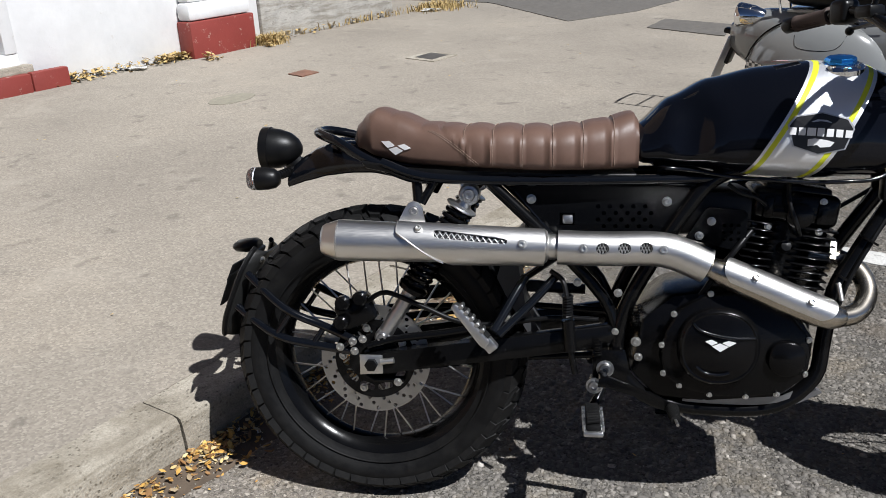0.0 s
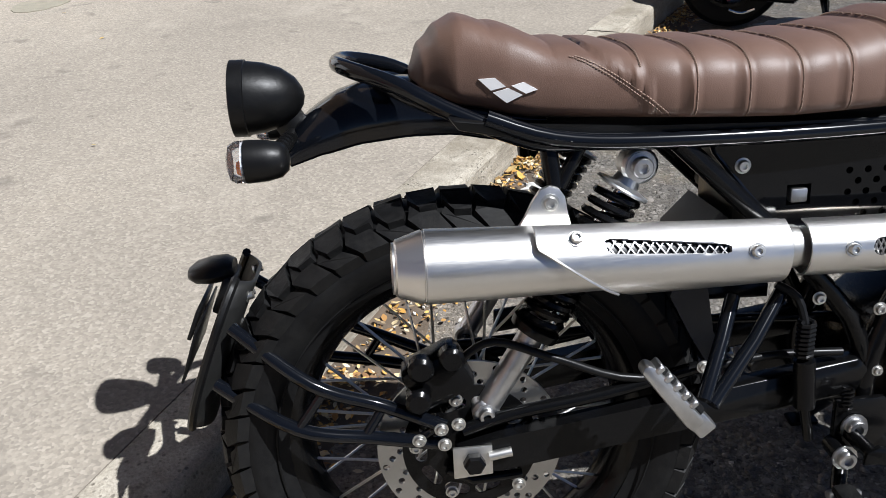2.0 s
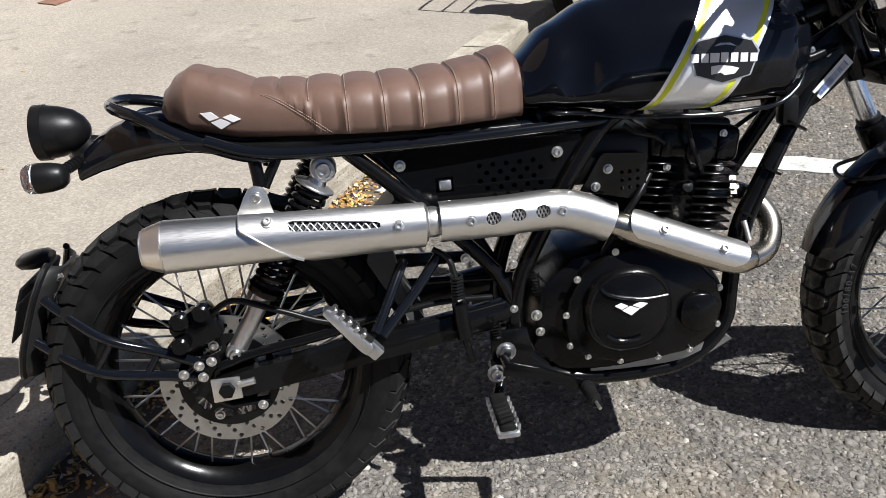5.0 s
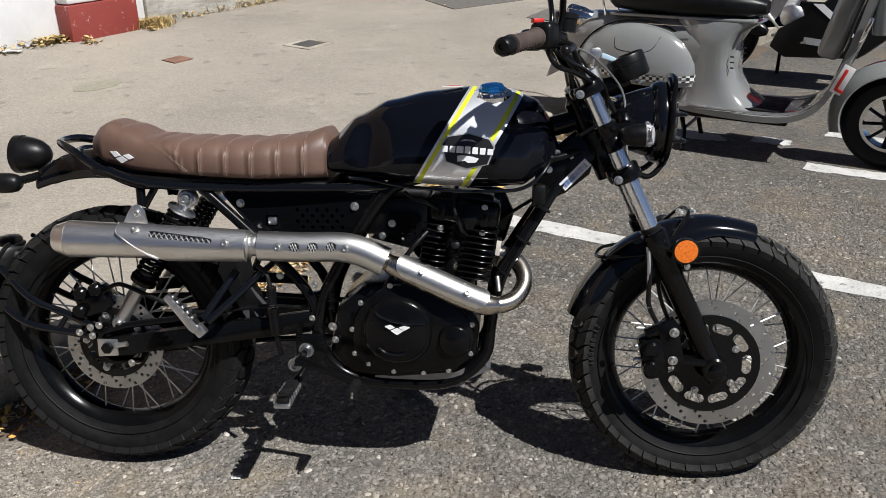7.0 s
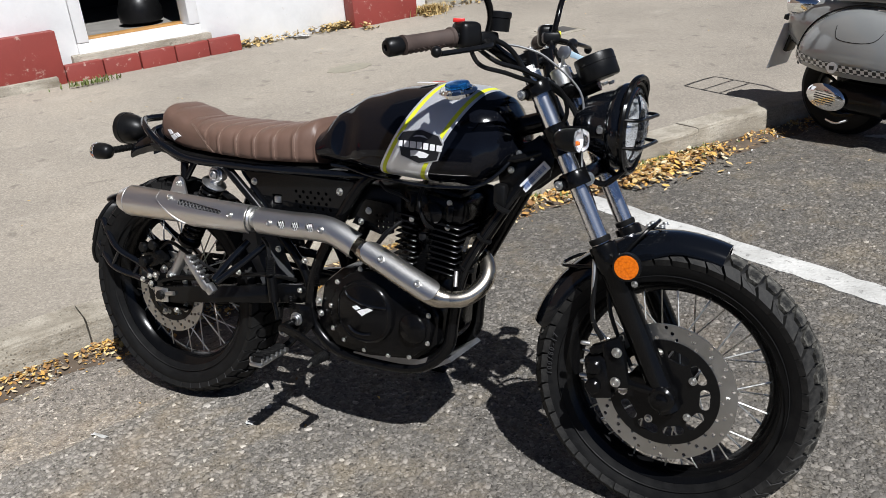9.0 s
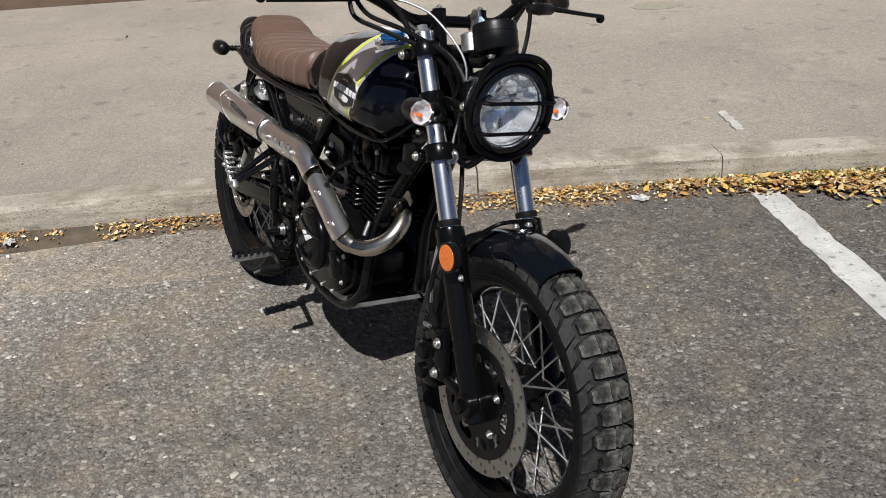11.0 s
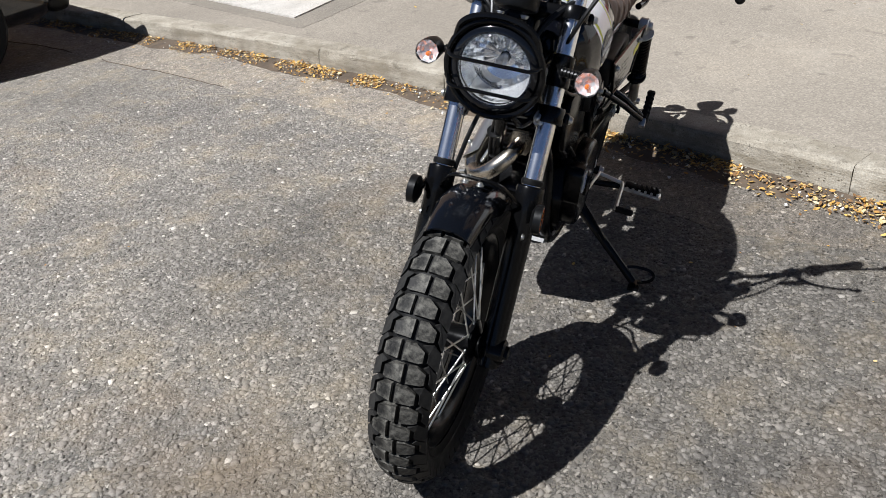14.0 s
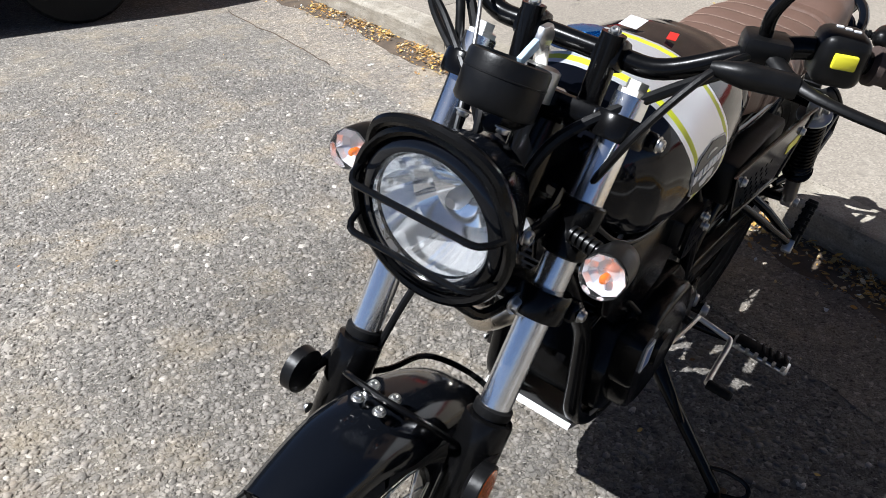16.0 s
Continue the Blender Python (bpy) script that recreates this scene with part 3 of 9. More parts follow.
def build_kerb(parent_label="row of weathered concrete kerb stones"):
    """Kerb stones about 0.9 m long, each a piece of its own."""
    joints = [-12.1 + 0.9 * i for i in range(10)] + [-3.75, -2.85, -1.92, -1.04, -0.135, 0.79, 1.69, 2.60, 3.50] + [4.40 + 0.9 * i for i in range(9)]
    rng = random.Random(4)
    root = None
    for b0, b1 in zip(joints, joints[1:]):
        bm = bmesh.new()
        rings = []
        n = 6
        dz, da = rng.uniform(-0.004, 0.004), rng.uniform(-0.004, 0.004)
        for i in range(n + 1):
            b = b0 + 0.0025 + (b1 - b0 - 0.005) * i / n
            a = kerb_line(b) + da
            w = 0.125
            j = [rng.uniform(-0.0025, 0.0025) for _ in range(6)]
            rings.append([street(a + 0.016, b, -0.05), street(a + 0.014 + j[0], b, 0.04), street(a + 0.009 + j[1], b, KH - 0.016 + dz), street(a + 0.003 + j[2], b, KH - 0.005 + dz),
                          street(a - 0.010, b, KH + dz + j[3] * 0.5), street(a - w * 0.6, b, KH + dz + j[4] * 0.4), street(a - w, b, KH + dz), street(a - w, b, -0.05)])
        loft(bm, rings)
        ob = part("kerb_stone" if root else "kerb", bm, KERB, root, flat=True)
        if root is None:
            root = tagged(ob, parent_label, "kerb", kind="structure")
    return root


def strip(name, a0, a1, b0, b1, z, mat, label, cat, wobble=0.006, seed=1, th=0.004, on_footway=False, parent=None):
    """A thin patch on the ground with an uneven outline."""
    rng = random.Random(seed)
    bm = bmesh.new()
    nb = max(2, int(abs(b1 - b0) / 0.05))
    na = max(2, int(abs(a1 - a0) / 0.05))
    pts = [(a0, b0 + (b1 - b0) * i / nb) for i in range(nb)] + [(a0 + (a1 - a0) * i / na, b1) for i in range(na)]
    pts += [(a1, b1 + (b0 - b1) * i / nb) for i in range(nb)] + [(a1 + (a0 - a1) * i / na, b0) for i in range(na)]
    pts = [(a + rng.uniform(-wobble, wobble), b + rng.uniform(-wobble, wobble)) for a, b in pts]
    top = [bm.verts.new(street(a, b, (footway_z(a, b) if on_footway else 0) + z + th)) for a, b in pts]
    low = [bm.verts.new(street(a, b, (footway_z(a, b) if on_footway else 0) + z - 0.01)) for a, b in pts]
    bm.faces.new(top)
    for i in range(len(pts)):
        j = (i + 1) % len(pts)
        bm.faces.new((top[i], low[i], low[j], top[j]))
    ob = part(name, bm, mat, parent)
    return tagged(ob, label, cat, kind="structure") if not parent else ob


def block(name, a0, a1, b0, b1, z0, z1, mat, parent=None, bevel=0.006):
    bm = bmesh.new()
    c = street((a0 + a1) / 2, (b0 + b1) / 2, (z0 + z1) / 2)
    rot = Matrix((NA, MB, Vector((0, 0, 1)))).transposed().to_4x4()
    box(bm, (abs(a1 - a0), abs(b1 - b0), z1 - z0), Matrix.Translation(c) @ rot, bevel)
    return part(name, bm, mat, parent)


def build_house():
    FZ = 0.22
    house = thing("house", Matrix(), "white painted terraced house with a red plinth and open doorway", "house", kind="structure")
    A = -4.15
    # white wall with a doorway between b = 0.86 and 1.74
    # the brick above 2.3 m is added out of view, as is the roof slab
    for b0, b1, z0, z1 in ((-0.9, 0.86, 0.05, 2.3), (1.74, 3.78, 0.05, 2.3), (-0.9, 3.78, 2.302, 6.4)):
        block("wall", A - 0.24, A, b0, b1, z0, z1, WHITEWALL if z0 < 1 else BRICKWALL, house)
    block("plinth", A, A + 0.10, -0.9, 0.72, 0.05, 0.56, REDPAINT, house)
    block("footing", A + 0.0, A + 0.15, -0.9, 0.66, 0.05, 0.27, KERB, house)
    pier = block("pier", A + 0.002, A + 0.12, 3.0, 3.56, 0.60, 2.3, WHITEWALL, house, 0.02)
    block("pier_base", A + 0.002, A + 0.15, 2.97, 3.59, 0.05, 0.47, REDPAINT, house, 0.01)
    block("pier_cap", A + 0.002, A + 0.14, 2.98, 3.58, 0.472, 0.60, WHITEWALL, house, 0.03)
    # step of painted bricks
    rng = random.Random(2)
    n = 5
    for i in range(n):
        w = (2.00 - 0.72) / n
        block("brick", A + 0.05, A + 0.11 + rng.uniform(-0.004, 0.004), 0.725 + i * w, 0.725 + (i + 1) * w - 0.008, 0.05, FZ + 0.105 + rng.uniform(-0.003, 0.003), REDPAINT, house, 0.008)
    block("doorstep", A - 0.05, A + 0.06, 0.80, 1.80, 0.06, FZ + 0.150, KERB, house, 0.008)
    block("threshold", A - 0.12, A + 0.02, 0.86, 1.74, 0.06, FZ + 0.22, WHITEWALL, house, 0.006)
    block("sill", A - 0.22, A - 0.121, 0.86, 1.74, 0.06, FZ + 0.235, WOOD, house, 0.01)
    for b in (0.86, 1.66):
        block("door_frame", A - 0.16, A + 0.025, b, b + 0.08, FZ + 0.222, 2.30, WHITEWALL, house, 0.006)
    # hall behind the doorway; its dimness is put into the dark wall colour
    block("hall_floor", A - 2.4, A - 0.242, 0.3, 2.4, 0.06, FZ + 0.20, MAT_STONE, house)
    block("hall_wall", A - 2.5, A - 2.41, 0.3, 2.4, 0.06, 2.6, HALLSHADE, house)
    block("hall_wall", A - 2.4, A - 0.242, 0.2, 0.298, 0.06, 2.6, HALLSHADE, house)
    block("hall_wall", A - 2.4, A - 0.242, 2.402, 2.5, 0.06, 2.6, HALLSHADE, house)
    block("hall_ceiling", A - 2.5, A - 0.242, 0.2, 2.5, 2.602, 2.7, HALLSHADE, house)
    block("roof_slab", A - 3.0, A + 0.1, -0.9, 3.78, 6.402, 6.55, RENDER, house)
    return house


def build_yard_wall():
    A = -4.12
    w = block("wall_yard", A - 0.22, A, 3.782, 5.5, 0.05, 2.0, RENDER)
    return tagged(w, "grey cement rendered yard wall beside the house", "wall", kind="structure")


def build_far_wall():
    # mostly out of view; added height and brown brick affect only bounced light
    w = block("wall_street", -4.5, -4.2, -26.0, -0.902, 0.05, 6.4, BRICKWALL)
    return tagged(w, "added brown brick wall along the footway, mostly out of view", "wall", kind="structure")


def leaves(name, label, cat, mat, seed, count, where, size, lift=0.012, curl=0.5):
    """Fallen leaves as small bent blades; one object of many."""
    rng = random.Random(seed)
    bm = bmesh.new()
    for _ in range(count):
        p = where(rng)
        if p is None:
            continue
        s = rng.uniform(*size)
        w = s * rng.uniform(0.35, 0.6)
        c = rng.uniform(-curl, curl) * s
        m = Matrix.Translation(Vector(p) + Vector((0, 0, rng.uniform(0.002, lift)))) @ Euler((rng.uniform(-0.5, 0.5), rng.uniform(-0.5, 0.5), rng.uniform(0, 6.28))).to_matrix().to_4x4()
        pts = [(-s, 0, 0), (-s * 0.3, -w, c * 0.5), (s * 0.45, -w * 0.8, c * 0.4), (s, 0, c), (s * 0.45, w * 0.8, c * 0.4), (-s * 0.3, w, c * 0.5)]
        v = [bm.verts.new(m @ Vector(q)) for q in pts]
        mid0, mid1 = bm.verts.new(m @ Vector((-s * 0.3, 0, c * 0.1))), bm.verts.new(m @ Vector((s * 0.45, 0, c * 0.1)))
        for f in ((v[0], v[1], mid0), (v[1], v[2], mid1, mid0), (v[2], v[3], mid1), (v[3], v[4], mid1), (v[4], v[5], mid0, mid1), (v[5], v[0], mid0)):
            bm.faces.new(f)
    ob = part(name, bm, mat)
    return tagged(ob, label, cat, kind="stuff")


def pebbles(name, label, mat, seed, count, where, size):
    rng = random.Random(seed)
    bm = bmesh.new()
    for _ in range(count):
        p = where(rng)
        s = rng.uniform(*size)
        m = Matrix.Translation(Vector(p) + Vector((0, 0, s * 0.25))) @ Euler((rng.uniform(0, 3), rng.uniform(0, 3), rng.uniform(0, 3))).to_matrix().to_4x4()
        t = [Vector((rng.uniform(0.6, 1.2) * a, rng.uniform(0.6, 1.2) * b, rng.uniform(0.4, 0.9) * c)) * s for a, b, c in ((1, 0, 0), (-1, 0, 0), (0, 1, 0), (0, -1, 0), (0, 0, 1), (0, 0, -1))]
        v = [bm.verts.new(m @ q) for q in t]
        for i, j, k in ((0, 2, 4), (2, 1, 4), (1, 3, 4), (3, 0, 4), (2, 0, 5), (1, 2, 5), (3, 1, 5), (0, 3, 5)):
            bm.faces.new((v[i], v[j], v[k]))
    ob = part(name, bm, mat)
    return tagged(ob, label, "grit", kind="stuff")


def grass(name, label, mat, seed, count, where, height):
    rng = random.Random(seed)
    bm = bmesh.new()
    for _ in range(count):
        p = Vector(where(rng))
        h = rng.uniform(*height)
        a = rng.uniform(0, 6.28)
        lean = rng.uniform(0.2, 1.1)
        d = Vector((math.cos(a), math.sin(a), 0))
        w = Vector((-d.y, d.x, 0)) * 0.004
        p1 = p + d * (h * 0.3 * lean) + Vector((0, 0, h * 0.6))
        p2 = p + d * (h * 0.9 * lean) + Vector((0, 0, h * (1.0 - 0.3 * lean)))
        v = [bm.verts.new(q) for q in (p - w, p + w, p1 + w * 0.8, p1 - w * 0.8, p2)]
        bm.faces.new((v[0], v[1], v[2], v[3]))
        bm.faces.new((v[3], v[2], v[4]))
    ob = part(name, bm, mat)
    return tagged(ob, label, "weeds", kind="stuff")


def build_chippings():
    """Stones standing proud of the binder where the road surface has worn."""
    g = np.random.default_rng(11)
    step = 0.0138
    b, o = np.meshgrid(np.arange(-2.6, 3.0, step), np.arange(0.40, 3.1, step))
    b, o = b.ravel() + g.uniform(-0.5, 0.5, b.size) * step, o.ravel() + g.uniform(-0.5, 0.5, b.size) * step
    edge = np.clip((b + 2.6) / 0.5, 0, 1) * np.clip((3.0 - b) / 0.5, 0, 1) * np.clip((3.1 - o) / 0.6, 0, 1) * np.clip((o - 0.40) / 0.16, 0, 1)
    cloud = 0.5 + 0.25 * np.sin(b * 9.1 + 2.0 * np.sin(o * 5.3)) * np.sin(o * 8.3 + b * 3.7) + 0.25 * np.sin(b * 23.0 + o * 17.0) * np.sin(o * 29.0 - b * 11.0)
    line = (b > 1.74) & (b < 1.87)
    keep = (g.random(b.size) < edge * (0.46 + 0.40 * cloud)) & ~line
    b, o = b[keep], o[keep]
    n, k = b.size, 6
    c = np.clip(b, -3.2, 3.2)
    a = -0.475 + 0.0048 * c + 0.0227 * c * c + o
    x, y = NA.x * a + MB.x * b, NA.y * a + MB.y * b
    r = np.clip(g.lognormal(-5.18, 0.42, n), 0.0022, 0.0120)
    ang = (np.arange(k)[None, :] + g.uniform(-0.32, 0.32, (n, k))) * (2 * np.pi / k) + g.uniform(0, 6.28, (n, 1))
    rad = r[:, None] * g.uniform(0.60, 1.25, (n, k))
    sx, turn = g.uniform(0.65, 1.0, (n, 1)), g.uniform(0, 6.28, (n, 1))
    u, v = rad * np.cos(ang), rad * np.sin(ang) * sx
    u, v = u * np.cos(turn) - v * np.sin(turn), u * np.sin(turn) + v * np.cos(turn)
    h = g.uniform(0.0004, 0.0027, (n, 1)) * (r[:, None] / 0.0055) ** 0.5
    tx, ty = g.normal(0, 0.13, (n, 1)), g.normal(0, 0.13, (n, 1))
    co = np.empty((n, 2 * k, 3), dtype=np.float32)
    co[:, :k, 0], co[:, :k, 1] = x[:, None] + u * 0.86, y[:, None] + v * 0.86
    co[:, :k, 2] = np.maximum(h + tx * u + ty * v, 0.0003)
    co[:, k:, 0], co[:, k:, 1], co[:, k:, 2] = x[:, None] + u, y[:, None] + v, -0.001
    one = [list(range(k))] + [[i, k + i, k + (i + 1) % k, (i + 1) % k] for i in range(k)]
    flat = np.array([q for f in one for q in f])
    starts = np.cumsum([0] + [len(f) for f in one[:-1]])
    me = bpy.data.meshes.new("road_chippings")
    me.vertices.add(n * 2 * k)
    me.vertices.foreach_set("co", co.ravel())
    me.loops.add(n * flat.size)
    me.loops.foreach_set("vertex_index", (flat[None, :] + (np.arange(n) * 2 * k)[:, None]).ravel().astype(np.int32))
    me.polygons.add(n * len(one))
    me.polygons.foreach_set("loop_start", (starts[None, :] + (np.arange(n) * flat.size)[:, None]).ravel().astype(np.int32))
    me.update(calc_edges=True)
    me.materials.append(CHIPS.m)
    return tagged(new("road_chippings", me), "grey stone chippings standing proud of the worn road", "chippings", kind="stuff")


road = build_ground()
build_chippings()
footway = build_footway()
kerb = build_kerb()
house = build_house()
build_yard_wall()
build_far_wall()


# ---------------------------------------------------------------- the motorcycle
LEAN = 10.6
bike = thing("motorcycle", pose(0, 0.033, 0, -LEAN, 0, 0), "black scrambler motorcycle with brown ribbed seat, leaning on its side stand", "motorcycle")
AXR, AXF = Vector((0, 0, 0.303)), Vector((1.325, 0, 0.284))
SIDE = Matrix.Diagonal((1, -1, 1, 1))



def rod(name, pts, r, mat, label="", seg=10, smooth=0, closed=False, parent=None, squash=1.0):
    bm = bmesh.new()
    tube(bm, pts, r, seg, smooth, closed, True, squash)
    return part(name, bm, mat, parent or bike, label)


def turned(name, prof, p, d, mat, label="", seg=24, parent=None, caps=True):
    bm = bmesh.new()
    lathe(bm, prof, along(p, d), seg, caps)
    return part(name, bm, mat, parent or bike, label)


def cube(name, size, p, mat, label="", rot=(0, 0, 0), bevel=0.004, parent=None):
    bm = bmesh.new()
    box(bm, size, pose(*p, *rot), bevel)
    return part(name, bm, mat, parent or bike, label)


def slab(name, pts, lo, hi, mat, label="", bevel=0.0, parent=None, holes=None):
    bm = bmesh.new()
    if holes:
        plate(bm, pts, holes, lo, hi)
    else:
        prism(bm, pts, lo, hi, bevel=bevel)
    return part(name, bm, mat, parent or bike, label)



def build_wheel(name, axle, R, half, disc_r, disc_in, disc_u, rows, tread, side_tread, label, seed):
    Y = along((0, 0, 0), (0, 1, 0))
    bm = bmesh.new()
    rw = half * 0.66
    lathe(bm, [(0.222, -rw), (0.224, -rw + 0.003), (0.215, -rw + 0.008), (0.203, -rw * 0.45), (0.198, 0), (0.203, rw * 0.45), (0.215, rw - 0.008), (0.224, rw - 0.003), (0.222, rw),
               (0.213, rw - 0.002), (0.196, rw * 0.45), (0.190, 0), (0.196, -rw * 0.45), (0.213, -rw + 0.002), (0.222, -rw)], Y, 72, False)
    wheel = part(name, bm, SATIN, bike, label, at=Matrix.Translation(axle))
    bm = bmesh.new()
    lathe(bm, [(0.012, -0.062), (0.030, -0.060), (0.046, -0.052), (0.046, -0.044), (0.028, -0.036), (0.026, 0.0), (0.028, 0.036), (0.046, 0.044), (0.046, 0.052), (0.030, 0.060), (0.012, 0.062)], Y, 32)
    part("hub", bm, SATIN, wheel)
    # tyre
    Rb = R - 0.0075

    def crown(y):
        return Rb - 0.030 * (abs(y) / half) ** 2.3

    prof = [(0.217, -rw - 0.001), (0.226, -rw - 0.004), (0.240, -half * 0.93), (0.255, -half), (crown(half) - 0.004, -half * 0.995)]
    prof += [(crown(half * k / 8), half * k / 8) for k in range(-7, 8)]
    prof += [(r, -y) for r, y in prof[:5][::-1]]
    bm = bmesh.new()
    lathe(bm, prof, Y, 96, False)
    part("tyre", bm, RUBBER, wheel)
    bm = bmesh.new()
    for s in (-1, 1):
        lathe(bm, [(0.229, s * half * 0.86), (0.2305, s * (half * 0.86 + 0.002)), (0.232, s * half * 0.89)], Y, 96, False)
    part("bead_line", bm, RUBBER, wheel)
    p = 2 * math.pi / rows

    def block_mesh(poly, top_scale):
        b = bmesh.new()
        low, top = [], []
        cx = sum(q[0] for q in poly) / len(poly)
        cy = sum(q[1] for q in poly) / len(poly)
        for s, y in poly:
            for lst, h, k in ((low, -0.004, 1.0), (top, 0.0075, top_scale)):
                yy = cy + (y - cy) * k
                a = (cx + (s - cx) * k) * p
                r = crown(yy) + h
                tilt = math.atan2(0.030 * 2.3 * (abs(yy) / half) ** 1.3, half) * math.copysign(1, yy)
                lst.append(b.verts.new((r * math.sin(a), yy + (math.sin(tilt) * h if h > 0 else 0), r * math.cos(a))))
        b.faces.new(top)
        n = len(poly)
        for i in range(n):
            b.faces.new((low[i], low[(i + 1) % n], top[(i + 1) % n], top[i]))
        return b

    # rows of two centre blocks, set to one side and the other in turn; slanting shoulder blocks reach into their corners
    g = 0.0021
    for s in (1, -1):
        y = s * half
        kinds = []
        for odd in (0, 1):
            c = half * (0.13 if odd else -0.13)
            o = c * 0.6
            kinds.append(([(0.452, c + s * g), (-0.452, c + s * g), (-0.452, y * 0.36 + o), (-0.13, y * 0.64 + o), (0.40, y * 0.64 + o), (0.452, y * 0.54 + o)], tread, odd, 0.92))
            kinds.append(([(-0.41, y * 0.52 + o), (-0.13, y * 0.735 + o), (0.38, y * 0.735 + o), (0.82, y), (-0.11, y), (-0.56, y * 0.735)], side_tread, odd, 0.915))
        for poly, mat, start, top_scale in kinds:
            first = None
            for i in range(start, rows, 2):
                at = Matrix.Rotation(i * p, 4, "Y")
                if first is None:
                    first = part("tread_block", block_mesh(poly, top_scale), mat, wheel, at=at, flat=True)
                else:
                    again(first, at)
    # spokes, in crossed pairs from both flanges
    bm = bmesh.new()
    tube(bm, [(0, 0, 0), (0, 0, 1)], 0.0019, 6)
    first = None
    for i in range(36):
        side = 1 if i % 2 else -1
        a = 2 * math.pi * i / 36
        lead = (0.62 if (i // 2) % 2 else -0.62)
        p0 = Vector((0.044 * math.sin(a - lead), side * 0.048, 0.044 * math.cos(a - lead)))
        p1 = Vector((0.197 * math.sin(a), side * 0.006, 0.197 * math.cos(a)))
        m = along(p0, p1 - p0) @ Matrix.Diagonal((1, 1, (p1 - p0).length, 1))
        if first is None:
            first = part("spoke", bm, ZINC, wheel, "bright steel spoke", at=m)
        else:
            again(first, m)
    # brake disc with drilled holes
    holes = []
    nh = 18
    for i in range(nh):
        for k, rr in enumerate((0.2, 0.5, 0.8)):
            a = 2 * math.pi * (i + 0.28 * k) / nh
            r = disc_in + (disc_r - disc_in) * rr
            holes.append(circle(r * math.cos(a), r * math.sin(a), 0.0042, 10))
    bm = bmesh.new()
    plate(bm, circle(0, 0, disc_r, 96), [circle(0, 0, disc_in, 64)] + holes, disc_u - 0.002, disc_u + 0.002)
    part("brake_disc", bm, DISC, wheel, "drilled steel brake disc", sharp=30)
    bm = bmesh.new()
    slots = []
    for i in range(10):
        a0 = 2 * math.pi * i / 10
        rm, dr, da = disc_in * 0.775, disc_in * 0.095, 0.145
        lp = [(rm + dr * math.sin(q), a0 + e * (da + dr * math.cos(q) / rm)) for e, turn in ((1, 1), (-1, -1)) for q in [turn * radians(k) for k in range(-90, 91, 30)]]
        slots.append([(r * math.cos(a), r * math.sin(a)) for r, a in lp])
    plate(bm, circle(0, 0, disc_in + 0.004, 64), [circle(0, 0, 0.030, 24)] + slots, disc_u - 0.0045, disc_u - 0.0025)
    part("disc_carrier", bm, SATIN, wheel)
    for i in range(5):
        a = 2 * math.pi * i / 5 + 0.55
        bolt(wheel, (0.066 * math.cos(a), disc_u - 0.0045, 0.066 * math.sin(a)), (0, -1, 0), 0.0062)
    return wheel


rear_wheel = build_wheel("rear_wheel", AXR, 0.305, 0.060, 0.112, 0.078, -0.062, 48, TREAD_R, TREAD_R, "black spoked rear wheel", 1)
front_wheel = build_wheel("front_wheel", AXF, 0.295, 0.050, 0.142, 0.106, -0.072, 48, TREAD, TREAD_S, "black spoked front wheel with dusty tread", 2)



def raised_text(text, wheel, r, mid, side, size, step):
    """Moulded figures standing round a tyre's sidewall."""
    for i, ch in enumerate(text):
        cu = bpy.data.curves.new("figure", "FONT")
        cu.body, cu.size, cu.extrude, cu.align_x, cu.resolution_u = ch, size, 0.0006, "CENTER", 2
        ob = bpy.data.objects.new("figure", cu)
        me = bpy.data.meshes.new_from_object(ob)
        bpy.data.objects.remove(ob)
        me.materials.append(SIDEWALL.m)
        fig = new("sidewall_figure", me)
        fig.parent = wheel
        a = mid + (i - (len(text) - 1) / 2) * step
        ca, sa = math.cos(a), math.sin(a)
        # baseline runs clockwise as seen from outside
        m = Matrix(((sa, ca, 0, r * ca), (0, 0, side, side * 0.0), (-ca, sa, 0, r * sa), (0, 0, 0, 1)))
        m[1][3] = side * 0.0522
        fig.matrix_basis = m


SIDEWALL = rubber_material("moulded rubber figures", (0.03, 0.03, 0.031), (0.06, 0.058, 0.055))
raised_text("100/80-17", front_wheel, 0.242, radians(173), -1, 0.017, -0.044)

# ---- tank
TOP = [(0.494, 0.735), (0.507, 0.762), (0.566, 0.812), (0.634, 0.845), (0.724, 0.864), (0.813, 0.873), (0.891, 0.868), (0.948, 0.846), (0.981, 0.802), (0.994, 0.755)]
LOW = [(0.494, 0.704), (0.52, 0.690), (0.60, 0.682), (0.68, 0.669), (0.81, 0.661), (0.92, 0.664), (0.955, 0.690), (0.985, 0.725), (0.994, 0.745)]
WID = [(0.494, 0.072), (0.51, 0.088), (0.58, 0.108), (0.66, 0.122), (0.76, 0.131), (0.86, 0.130), (0.92, 0.118), (0.96, 0.094), (0.985, 0.06), (0.994, 0.03)]


